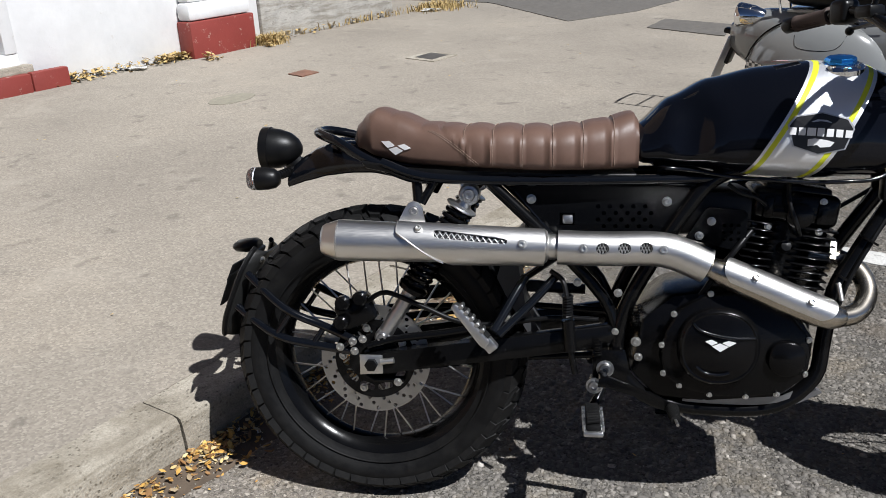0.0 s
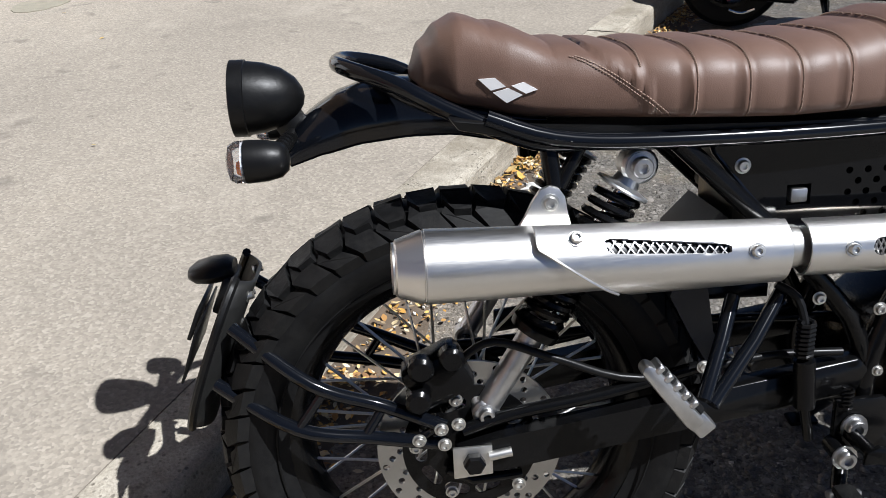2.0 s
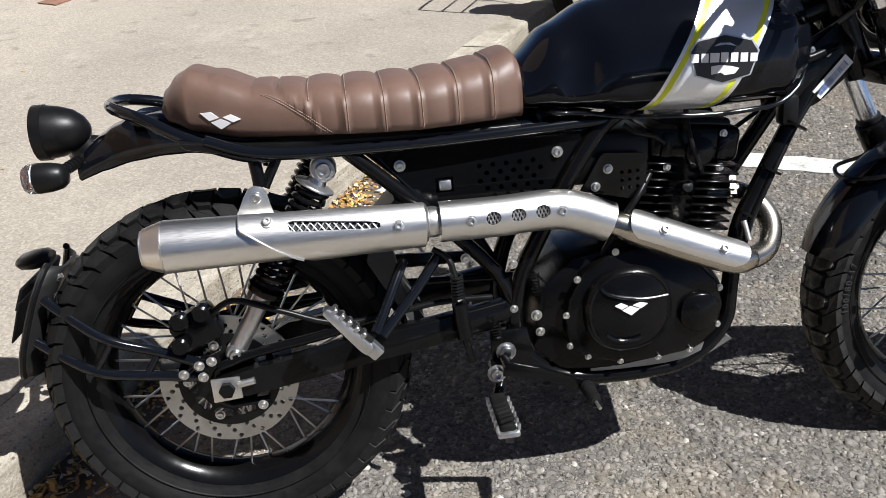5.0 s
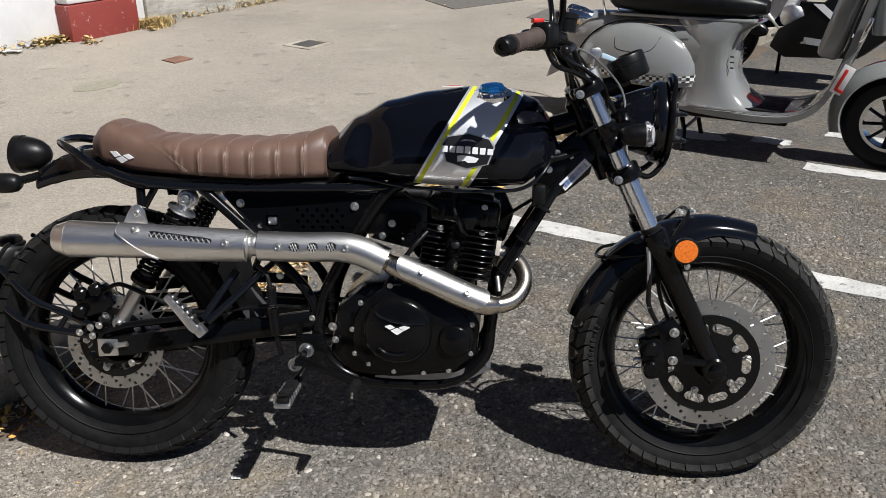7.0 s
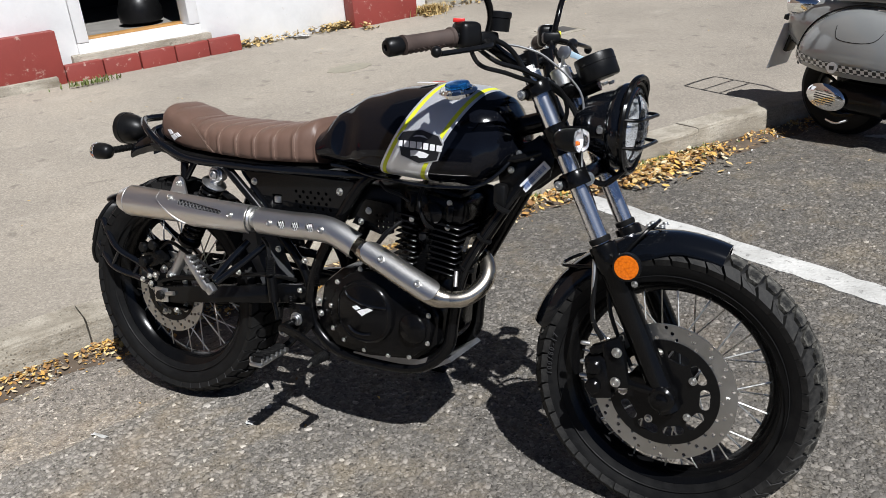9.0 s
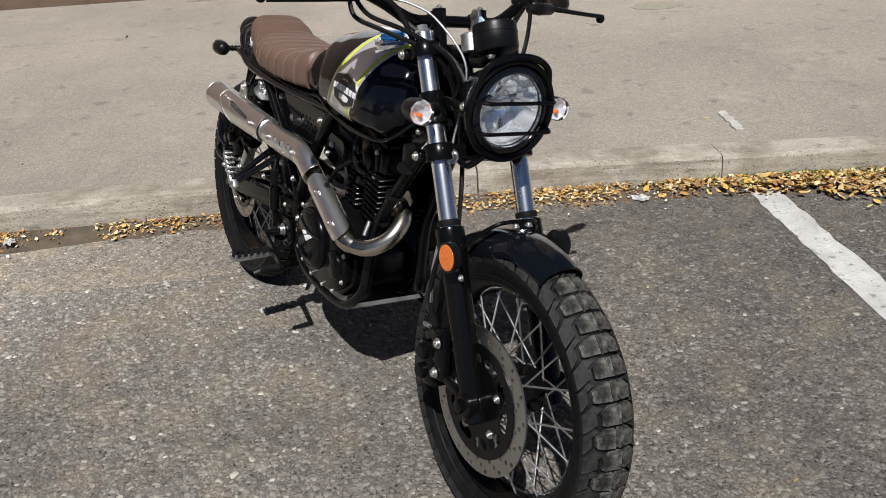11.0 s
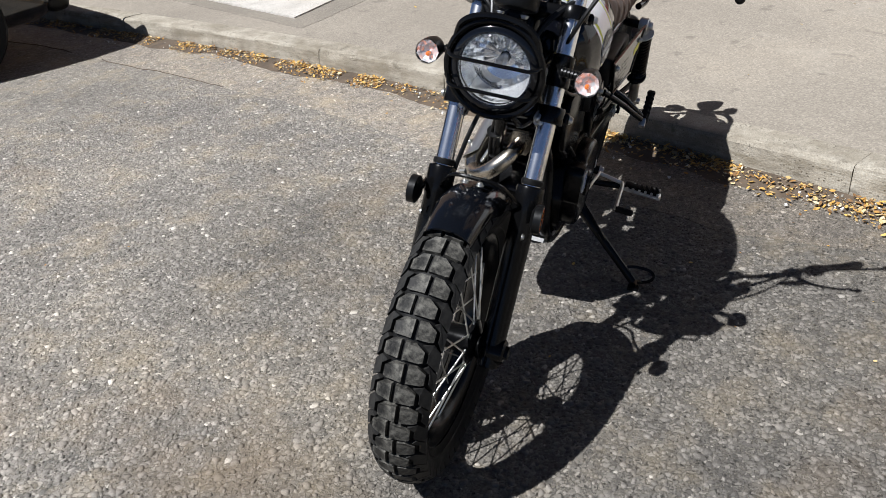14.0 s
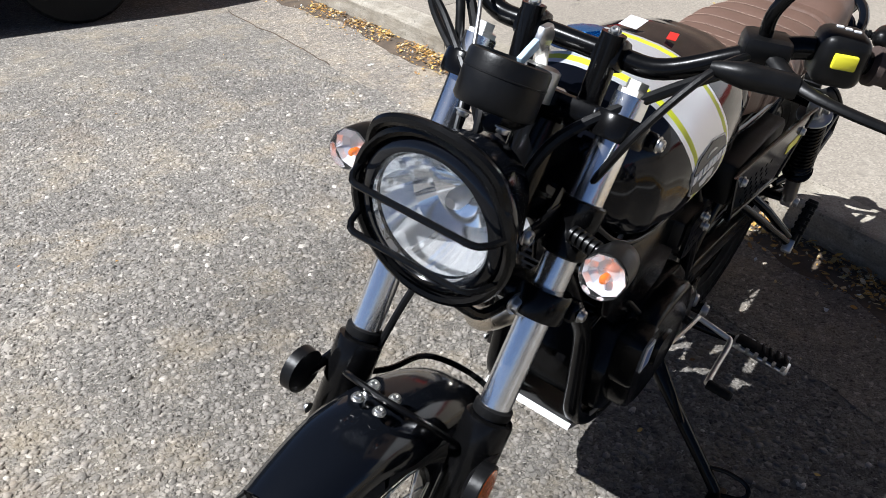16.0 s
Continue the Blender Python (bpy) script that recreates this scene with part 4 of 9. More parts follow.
def tank_ring(x, n=44, grow=0.0):
    t, b, w = interp(x, TOP) + grow, interp(x, LOW) - grow, interp(x, WID) + grow
    ring = []
    hm = b + (t - b) * 0.36
    for j in range(n):
        a = 2 * math.pi * j / n
        c, s = math.cos(a), math.sin(a)
        u = w * math.copysign(abs(c) ** 0.72, c)
        if s >= 0:
            h = hm + (t - hm) * abs(s) ** 0.86
            u *= 1 - 0.13 * s * s
        else:
            h = hm - (hm - b) * abs(s) ** 0.5
            u *= 1 - 0.20 * s * s
        # knee dent
        d = math.exp(-((x - 0.60 - 0.25 * (h - 0.755)) / 0.034) ** 2 - ((h - 0.755) / 0.048) ** 4)
        u -= math.copysign(0.017 * d, u) if abs(u) > 0.03 else 0
        ring.append((x, u, h))
    return ring


bm = bmesh.new()
xs = [0.494 + 0.50 * (0.5 - 0.5 * math.cos(math.pi * i / 54)) for i in range(55)]
loft(bm, [tank_ring(x) for x in xs])
tank = part("fuel_tank", bm, TANK, bike, "black fuel tank with silver band and yellow pinstripes", sharp=60)
rod("tank_seam", [(x, s * (interp(x, WID) * 0.80), interp(x, LOW) + 0.0005) for s, r in ((-1, range(50, 4, -3)), (1, range(5, 51, 3))) for x in [0.494 + 0.01 * k for k in r]], 0.004, GLOSS, smooth=2, closed=True, parent=tank)
turned("cap_ring", [(0.041, -0.016), (0.041, -0.003), (0.037, 0.001), (0.031, 0.002), (0.030, 0.005), (0.0, 0.005)], (0.855, -0.050, 0.862), (-0.05, -0.22, 1), CHROME, "polished filler ring", 32, tank)
turned("fuel_cap", [(0.026, 0), (0.0265, 0.006), (0.024, 0.010), (0.012, 0.012), (0.0, 0.0125)], (0.854, -0.052, 0.867), (-0.05, -0.22, 1), BLUE, "blue anodised fuel cap", 8, tank)
for i in range(8):
    a = 2 * math.pi * i / 8
    bolt(tank, (0.853 + 0.034 * math.cos(a), -0.0535 + 0.034 * math.sin(a), 0.863 + 0.0075 * math.sin(a)), (-0.05, -0.22, 1), 0.003)
slab("warning_label", [(-0.014, -0.006), (0.014, -0.006), (0.014, 0.006), (-0.014, 0.006)], 0, 0.0006, RED, "red warning label", parent=tank).matrix_basis = Matrix.Translation((0.77, 0.028, 0.8725)) @ Euler((radians(90), 0, radians(8))).to_matrix().to_4x4() @ Euler((0, radians(4), 0)).to_matrix().to_4x4()
slab("warning_label", [(-0.022, -0.012), (0.022, -0.012), (0.022, 0.012), (-0.022, 0.012)], 0, 0.0006, WHITE, "white warning label", parent=tank).matrix_basis = Matrix.Translation((0.77, -0.026, 0.8728)) @ Euler((radians(90), 0, 0)).to_matrix().to_4x4() @ Euler((0, radians(4), 0)).to_matrix().to_4x4()


def tank_side(x, h, side, off):
    """A place on the flank of the tank, off outwards."""
    ring = tank_ring(x, 240)
    q = min((p for p in ring if p[1] * side > 0.02), key=lambda p: abs(p[2] - h))
    return Vector((x, q[1] + side * off, h))


def on_tank(name, pts, side, off, th, mat, label, sub=6):
    """A flat outline wrapped on the tank's flank."""
    bm = bmesh.new()
    cx, cz = sum(p[0] for p in pts) / len(pts), sum(p[1] for p in pts) / len(pts)
    dense = []
    for (x0, z0), (x1, z1) in zip(pts, pts[1:] + pts[:1]):
        dense += [(x0 + (x1 - x0) * k / sub, z0 + (z1 - z0) * k / sub) for k in range(sub)]
    prev = None
    for f in (1.0, 0.66, 0.33):
        row = [bm.verts.new(tank_side(cx + (x - cx) * f, cz + (z - cz) * f, side, off + th)) for x, z in dense]
        if prev is None:
            low = [bm.verts.new(tank_side(x, z, side, off - 0.003)) for x, z in dense]
            for i in range(len(row)):
                j = (i + 1) % len(row)
                bm.faces.new((low[i], low[j], row[j], row[i]))
        else:
            for i in range(len(row)):
                j = (i + 1) % len(row)
                bm.faces.new((prev[i], prev[j], row[j], row[i]))
        prev = row
    c = bm.verts.new(tank_side(cx, cz, side, off + th))
    for i in range(len(prev)):
        bm.faces.new((prev[i], prev[(i + 1) % len(prev)], c))
    return part(name, bm, mat, tank, label)


def shifted(poly, cx, cz, s, turn=-0.07):
    ca, sa = math.cos(turn), math.sin(turn)
    return [(cx + s * (x * ca - z * sa), cz + s * (x * sa + z * ca)) for x, z in poly]


SHIELD = [(-0.055, 0.012), (-0.044, 0.028), (0, 0.037), (0.044, 0.028), (0.055, 0.012), (0.044, -0.024), (0.0, -0.036), (-0.044, -0.024)]
for side in (-1, 1):
    cx, cz = 0.806, 0.748
    on_tank("badge_rim", shifted(SHIELD, cx, cz, 1.0), side, 0.0, 0.0010, SILVERPRINT, "silver badge outline")
    on_tank("badge", shifted(SHIELD, cx, cz, 0.94), side, 0.0011, 0.0008, BLACKPRINT, "black shield badge with a white emblem")
    for i in range(7):
        w = 0.0056 if i != 2 else 0.007
        x = -0.046 + i * 0.0153
        hh = 0.0078 - 0.0003 * abs(i - 3)
        on_tank("badge_bar", shifted([(x - w, -0.004), (x + w, -0.004), (x + w, -0.004 + 1.8 * hh), (x - w, -0.004 + 1.8 * hh)], cx, cz, 1.0), side, 0.0020, 0.0007, WHITE, "white lettering bar", 2)
    on_tank("badge_emblem", shifted([(-0.020, -0.010), (-0.008, -0.008), (0.012, -0.010), (0.024, -0.013), (0.018, -0.021), (0.002, -0.023), (-0.004, -0.019), (-0.019, -0.022)], cx, cz, 1.0), side, 0.0020, 0.0007, WHITE, "white cloud emblem", 2)
    on_tank("badge_arc", shifted([(-0.018, 0.019), (-0.008, 0.024), (0.008, 0.024), (0.018, 0.019), (0.008, 0.0215), (-0.008, 0.0215)], cx, cz, 1.0), side, 0.0020, 0.0005, SILVERPRINT, "grey arc", 2)

# ---- seat
STOP = [(-0.042, 0.742), (-0.031, 0.770), (-0.010, 0.791), (0.012, 0.800), (0.052, 0.791), (0.106, 0.771), (0.16, 0.766), (0.229, 0.765), (0.357, 0.763), (0.43, 0.770), (0.47, 0.780), (0.500, 0.786), (0.508, 0.776)]
SLOW = [(-0.042, 0.733), (-0.028, 0.720), (0.015, 0.703), (0.082, 0.690), (0.205, 0.686), (0.35, 0.680), (0.508, 0.681)]
SWID = [(-0.042, 0.030), (-0.029, 0.058), (0.005, 0.082), (0.06, 0.092), (0.14, 0.100), (0.25, 0.108), (0.36, 0.110), (0.46, 0.101), (0.508, 0.088)]
RIB0, RIB = 0.184, 0.0548


def seat_ring(x, n=40):
    t, b, w = interp(x, STOP), interp(x, SLOW), interp(x, SWID)
    out = []
    for j in range(n):
        a = 2 * math.pi * j / n
        c, s = math.cos(a), math.sin(a)
        h0 = b + (t - b) * 0.42
        u = w * math.copysign(abs(c) ** 0.55, c)
        h = h0 + (t - h0) * abs(s) ** 0.75 if s >= 0 else h0 - (h0 - b) * abs(s) ** 0.4
        k = 0.0
        if s > -0.80:
            # the ribbed part starts along a slanting seam that sweeps up the flank
            start = 0.163 + 0.060 * (1 - max(0.0, s)) ** 1.4 - 0.02
            if x > start:
                ph = ((x - RIB0) / RIB) % 1.0
                k = 0.0095 * (abs(math.sin(math.pi * ph)) ** 0.38 - 0.82)
            elif x > start - 0.010:
                k = -0.004
            elif x < 0.15 and s > 0.55:
                ph = ((x + 0.02) / 0.062) % 1.0
                k = 0.0035 * (abs(math.sin(math.pi * ph)) ** 0.4 - 0.8)
        fade = min(1.0, max(0.0, (s + 0.80) / 0.35))
        out.append((x, u + math.copysign(k * fade * abs(c) ** 0.5, c), h + k * fade * max(0, s)))
    return out


bm = bmesh.new()
N = 260
loft(bm, [seat_ring(-0.042 + 0.550 * (i / N)) for i in range(N + 1)])
seat = part("seat", bm, LEATHER, bike, "brown leather seat with stitched ribs", sharp=70)
bm = bmesh.new()
for i in range(6):
    x = RIB0 + RIB * i
    ring = seat_ring(x + 0.0048, 120)
    for j in range(-11, 71):
        p, q = Vector(ring[j % 120]), Vector(ring[(j + 1) % 120])
        if x > 0.2 or p.z > 0.745:
            o = Vector((0, p.y, (p.z - 0.70) * 1.4)).normalized() * 0.0008
            tube(bm, [p + (q - p) * 0.12 + o, p + (q - p) * 0.82 + o], 0.0009, 4)
for s in (-1, 1):
    path = [Vector((0.120 + 0.095 * t, s * (0.078 + 0.026 * t), 0.757 - 0.064 * t ** 1.3)) for t in [k / 34 for k in range(35)]]
    for o in (0.0, 0.006):
        for p, q in zip(path[::1], path[1::1]):
            x = p.x + o
            r = seat_ring(x, 160)
            z = min((v for v in r if v[1] * s > 0.01), key=lambda v: abs(v[2] - p.z))
            r2 = seat_ring(q.x + o, 160)
            z2 = min((v for v in r2 if v[1] * s > 0.01), key=lambda v: abs(v[2] - q.z))
            a, b = Vector((x, z[1] + s * 0.0008, p.z)), Vector((q.x + o, z2[1] + s * 0.0008, q.z))
            tube(bm, [a + (b - a) * 0.1, a + (b - a) * 0.7], 0.0009, 4)
tagged(part("stitching", bm, THREAD, seat, "tan seat stitching"), kind="stuff")
for s in (-1, 1):
    for poly in ([(0.026, 0.7375), (0.043, 0.7385), (0.0535, 0.7295), (0.0385, 0.7255)], [(0.0595, 0.7300), (0.072, 0.7335), (0.086, 0.7255), (0.0740, 0.7215)], [(0.0405, 0.7232), (0.0562, 0.7278), (0.0705, 0.7203), (0.0545, 0.7120)]):
        bm = bmesh.new()
        vs = []
        for x, z in poly:
            r = seat_ring(x, 200)
            q = min((v for v in r if v[1] * s > 0.01), key=lambda v: abs(v[2] - z))
            vs.append((x, q[1] + s * 0.0018, z))
        top = [bm.verts.new(v) for v in vs]
        low = [bm.verts.new((v[0], v[1] - s * 0.004, v[2])) for v in vs]
        bm.faces.new(top)
        for i in range(4):
            bm.faces.new((top[i], top[(i + 1) % 4], low[(i + 1) % 4], low[i]))
        part("seat_mark", bm, WHITE, seat, "white diamond mark")
slab("seat_base", [(-0.01, 0.704), (0.08, 0.688), (0.2, 0.683), (0.35, 0.677), (0.505, 0.677), (0.505, 0.664), (0.1, 0.668), (0.0, 0.69)], -0.088, 0.088, PLASTIC, bevel=0.003)

# ---- frame
for s in (-1, 1):
    rod("frame_tube", [(1.035, s * 0.018, 0.735), (0.985, s * 0.035, 0.655), (0.905, s * 0.055, 0.525), (0.868, s * 0.062, 0.455), (0.853, s * 0.068, 0.36), (0.840, s * 0.072, 0.290), (0.775, s * 0.078, 0.236), (0.68, s * 0.082, 0.226), (0.56, s * 0.082, 0.236), (0.50, s * 0.082, 0.275), (0.474, s * 0.082, 0.335), (0.49, s * 0.080, 0.42), (0.53, s * 0.078, 0.50), (0.59, s * 0.075, 0.60), (0.645, s * 0.07, 0.665), (0.72, s * 0.055, 0.69)], 0.0145, SATIN, smooth=4, seg=12)
    rod("seat_rail", [(0.64, s * 0.075, 0.666), (0.40, s * 0.088, 0.664), (0.20, s * 0.090, 0.667), (0.10, s * 0.088, 0.676), (0.03, s * 0.082, 0.70)], 0.0095, GLOSS, smooth=4)
    rod("seat_stay", [(0.235, s * 0.085, 0.662), (0.30, s * 0.083, 0.600), (0.365, s * 0.082, 0.535), (0.45, s * 0.08, 0.44), (0.475, s * 0.08, 0.37)], 0.0115, SATIN, smooth=3)
    rod("shock_gusset", [(0.095, s * 0.075, 0.672), (0.100, s * 0.085, 0.622)], 0.010, SATIN)
    rod("shock_gusset", [(0.135, s * 0.075, 0.672), (0.106, s * 0.085, 0.622)], 0.008, SATIN)
rod("frame_spine", [(1.03, 0, 0.80), (0.90, 0, 0.765), (0.70, 0, 0.715), (0.55, 0, 0.672)], 0.022, SATIN, smooth=4)
for s in (-1, 1):
    slab("head_gusset", [(0.945, 0.70), (1.035, 0.775), (1.072, 0.735), (1.060, 0.690), (1.010, 0.650), (0.955, 0.625)], s * 0.040 - 0.003, s * 0.040 + 0.003, SATIN, bevel=0.001)
    rod("head_stay", [(0.93, s * 0.055, 0.72), (0.99, s * 0.05, 0.725), (1.04, s * 0.035, 0.74)], 0.009, SATIN, smooth=3)
lab = slab("frame_label", [(-0.038, -0.010), (0.038, -0.010), (0.038, 0.010), (-0.038, 0.010)], -0.0452, -0.0440, WHITE, "white sticker with a printed bar code")
lab.matrix_basis = Matrix.Translation((1.030, -0.002, 0.690)) @ Matrix.Rotation(radians(-46), 4, "Y")
rng = random.Random(8)
x = -0.033
while x < 0.030:
    w = rng.choice((0.0008, 0.0014, 0.002))
    slab("print_bar", [(x, -0.006), (x + w, -0.006), (x + w, 0.005), (x, 0.005)], -0.0460, -0.0453, BLUEPRINT, parent=lab)
    x += w + rng.choice((0.0008, 0.0012, 0.0018))
for x, h in ((0.992, 0.735), (0.975, 0.700), (1.02, 0.73)):
    bolt(bike, (x, -0.043, h), (0, -1, 0), 0.0055)

# ---- side panels
HOLES = []
for i, (x, h) in enumerate([(0.437 + 0.0215 * c + 0.011 * (r % 2), 0.614 - 0.0125 * r) for r in range(5) for c in range(5)]):
    if x < 0.552 - (0.614 - h) * 0.35 and x > 0.425 + (0.614 - h) * 0.35:
        HOLES.append(circle(x, h, 0.0042, 8))
WINDOW = [(0.366, 0.578), (0.394, 0.578), (0.394, 0.602), (0.366, 0.602)]
PANEL = [(0.282, 0.654), (0.290, 0.658), (0.597, 0.650), (0.603, 0.644), (0.561, 0.560), (0.553, 0.556), (0.366, 0.553), (0.356, 0.556), (0.279, 0.646)]
for s in (-1, 1):
    turn = Matrix.Translation((0.562, 0.136, 0)) @ Matrix.Rotation(radians(-4), 4, "Z") @ Matrix.Translation((-0.562, -0.071, 0)) if s > 0 else Matrix.Identity(4)
    pn = slab("side_panel", PANEL, s * 0.068 - 0.003, s * 0.068 + 0.003, PANELBLACK, "black perforated side panel", holes=HOLES + ([WINDOW] if s < 0 else []))
    lip = [(x, s * 0.0712, h) for x, h in PANEL]
    rod("panel_edge", lip, 0.0028, GLOSS, smooth=2, closed=True, parent=pn, seg=6)
    pn.matrix_basis = turn @ pn.matrix_basis
    bolt(bike, turn @ Vector((0.313, s * 0.071, 0.628)), (0, s, 0), 0.0068)
    bolt(bike, turn @ Vector((0.562, s * 0.071, 0.623)), (0, s, 0), 0.0068)
    lift = 0.043 if s > 0 else 0.0
    sp = slab("small_panel", [(0.597, 0.555), (0.630, 0.608), (0.637, 0.613), (0.700, 0.607), (0.706, 0.600), (0.705, 0.541), (0.682, 0.533)], s * 0.072 + lift - 0.003, s * 0.072 + lift + 0.003, PANELBLACK, "small black perforated cover", holes=[circle(0.665 + 0.013 * i, 0.553 + 0.013 * j, 0.0032, 8) for i in range(3) for j in range(3)])
    bolt(bike, (0.642, s * 0.075 + lift, 0.587), (0, s, 0), 0.006)
    bolt(bike, (0.621, s * 0.075 + lift, 0.560), (0, s, 0), 0.006)
cube("seat_lock", (0.020, 0.012, 0.017), (0.381, -0.066, 0.589), ALU, "grey seat lock", bevel=0.003)
cube("battery_box", (0.27, 0.110, 0.095), (0.445, 0, 0.600), PLASTIC, bevel=0.01)
cube("tool_box", (0.25, 0.072, 0.075), (0.440, 0.090, 0.606), PLASTIC, bevel=0.01)
cube("airbox_cover", (0.085, 0.050, 0.050), (0.665, 0.085, 0.575), PLASTIC, bevel=0.008)
cube("airbox", (0.15, 0.120, 0.085), (0.645, 0, 0.600), PLASTIC, bevel=0.015)
yl = slab("side_label", [(0.30, 0.608), (0.365, 0.600), (0.365, 0.618), (0.30, 0.628)], 0.0713, 0.0718, YELLOW, "yellow printed sticker")
yl.matrix_basis = turn @ yl.matrix_basis
cube("horn", (0.03, 0.03, 0.05), (0.955, -0.045, 0.645), PLASTIC, bevel=0.008)
rod("panel_wire", [(0.67, -0.07, 0.655), (0.69, -0.075, 0.64), (0.72, -0.07, 0.63), (0.74, -0.06, 0.615)], 0.004, PLASTIC, smooth=4)

# ---- engine
case = slab("crankcase", [(0.500, 0.300), (0.520, 0.405), (0.575, 0.450), (0.700, 0.470), (0.790, 0.440), (0.832, 0.370), (0.826, 0.300), (0.770, 0.252), (0.640, 0.240), (0.550, 0.248)], -0.092, 0.100, ENGINE, "black enamelled engine case", bevel=0.012)


def oval(cx, cz, rx, rz, n=36, e=0.9):
    return [(cx + rx * math.copysign(abs(math.cos(a)) ** e, math.cos(a)), cz + rz * math.copysign(abs(math.sin(a)) ** e, math.sin(a))) for a in [2 * math.pi * i / n for i in range(n)]]


def dome(name, poly, y0, steps, mat, label="", parent=None):
    """A cover built up in ever smaller layers: steps of (scale, y)."""
    bm = bmesh.new()
    cx, cz = sum(p[0] for p in poly) / len(poly), sum(p[1] for p in poly) / len(poly)
    rings = [[(cx + (x - cx) * k, y, cz + (z - cz) * k) for x, z in poly] for k, y in [(1.0, y0)] + steps]
    loft(bm, rings)
    return part(name, bm, mat, parent or bike, label, sharp=50)


dome("clutch_cover", [(0.553, 0.335), (0.560, 0.385), (0.585, 0.428), (0.630, 0.455), (0.690, 0.462), (0.745, 0.447), (0.785, 0.418), (0.812, 0.385), (0.822, 0.345), (0.812, 0.300), (0.775, 0.272), (0.715, 0.262), (0.645, 0.262), (0.590, 0.278), (0.562, 0.300)], -0.090, [(1.0, -0.108), (0.985, -0.112), (0.96, -0.114)], ENGINE, "black round clutch cover", case)
dome("cover_boss", oval(0.656, 0.362, 0.074, 0.074), -0.112, [(1.0, -0.120), (0.97, -0.127), (0.90, -0.131), (0.86, -0.130), (0.84, -0.131), (0.0, -0.133)], ENGINE, parent=case)
dome("cover_boss", oval(0.778, 0.340, 0.034, 0.034, 20), -0.112, [(1.0, -0.120), (0.9, -0.124), (0.0, -0.125)], ENGINE, parent=case)
rod("cover_rib", [(0.609, -0.130, 0.4075), (0.6205, -0.132, 0.3956), (0.651, -0.1335, 0.3862), (0.684, -0.1335, 0.3812), (0.7185, -0.130, 0.3815)], 0.003, GLOSS, smooth=4, parent=case)
rod("cover_rib", [(0.616, -0.131, 0.326), (0.6316, -0.1325, 0.3145), (0.657, -0.1328, 0.311), (0.675, -0.1322, 0.315)], 0.003, GLOSS, smooth=4, parent=case)
for poly in ([(0.6306, 0.3751), (0.6412, 0.3787), (0.6515, 0.3732), (0.6412, 0.3684)], [(0.6605, 0.3727), (0.6717, 0.3768), (0.6840, 0.3735), (0.6726, 0.3668)], [(0.6428, 0.3660), (0.6560, 0.3720), (0.6708, 0.3662), (0.6568, 0.3566)]):
    slab("case_mark", poly, -0.1360, -0.1325, WHITE, "white diamond mark", parent=case)
for x, h in ((0.560, 0.305), (0.556, 0.36), (0.576, 0.42), (0.64, 0.459), (0.70, 0.462), (0.765, 0.435), (0.815, 0.375), (0.812, 0.31), (0.765, 0.270), (0.71, 0.264), (0.645, 0.266), (0.590, 0.282)):
    bolt(case, (x, -0.112, h), (0, -1, 0), 0.0045)
dome("generator_cover", oval(0.690, 0.365, 0.110, 0.102, 36, 0.75), 0.098, [(1.0, 0.122), (0.97, 0.130), (0.90, 0.1335), (0.86, 0.132), (0.3, 0.1335), (0.28, 0.139), (0.0, 0.139)], ENGINE, "black generator cover", case)
dome("sprocket_cover", oval(0.555, 0.325, 0.065, 0.065), 0.098, [(1.0, 0.115), (0.9, 0.124), (0.0, 0.126)], ENGINE, parent=case)
dome("cover_boss", oval(0.783, 0.405, 0.036, 0.050, 24, 0.5), 0.098, [(1.0, 0.130), (0.95, 0.1365), (0.0, 0.1368)], ENGINE, parent=case)
el = slab("engine_label", [(0.768, 0.388), (0.798, 0.388), (0.798, 0.436), (0.768, 0.436)], 0.1370, 0.1397, WHITE, "white sticker with a printed bar code", parent=case)
for i in range(9):
    slab("print_bar", [(0.772, 0.393 + 0.0045 * i), (0.794, 0.393 + 0.0045 * i), (0.794, 0.395 + 0.0045 * i), (0.772, 0.395 + 0.0045 * i)], 0.1397, 0.1403, BLUEPRINT, parent=el)
for x, h in ((0.50, 0.326), (0.555, 0.40), (0.62, 0.445), (0.72, 0.435), (0.765, 0.36), (0.74, 0.27), (0.60, 0.262)):
    bolt(case, (x, 0.112, h), (0, 1, 0), 0.0058)
TILT = Matrix.Translation((0.770, 0, 0.46)) @ Matrix.Rotation(radians(8), 4, "Y")
cyl = None
for i in range(9):
    bm = bmesh.new()
    z = 0.008 + 0.0135 * i
    k = 1.0 if i < 6 else 1.05
    # each fin is cut back in the middle, where the plug sits
    for x, wx, wy in ((-0.050, 0.056, 0.122), (0.046, 0.072, 0.126), (-0.002, 0.060, 0.084)):
        box(bm, (wx * k, wy * k, 0.0042), TILT @ Matrix.Translation((x, 0, z)), 0.002, 1)
    o = part("cylinder_fin" if cyl else "cylinder", bm, ENGINE, cyl or bike, "" if cyl else "black finned engine cylinder")
    cyl = cyl or o
for sgn in (-1, 1):
    part("plug_cap", lathe(bmesh.new(), [(0.010, 0), (0.012, 0.006), (0.012, 0.022), (0.009, 0.026), (0.009, 0.034), (0.0, 0.036)], TILT @ along((-0.004, sgn * 0.038, 0.070), (0, sgn, 0.35)), 16), PLASTIC, cyl, "black spark plug cap")
bm = bmesh.new()
lathe(bm, [(0.050, -0.02), (0.050, 0.135)], TILT, 24)
part("cylinder_core", bm, ENGINE, cyl)
bm = bmesh.new()
box(bm, (0.156, 0.116, 0.060), TILT @ Matrix.Translation((0.004, 0, 0.150)), 0.014, 3)
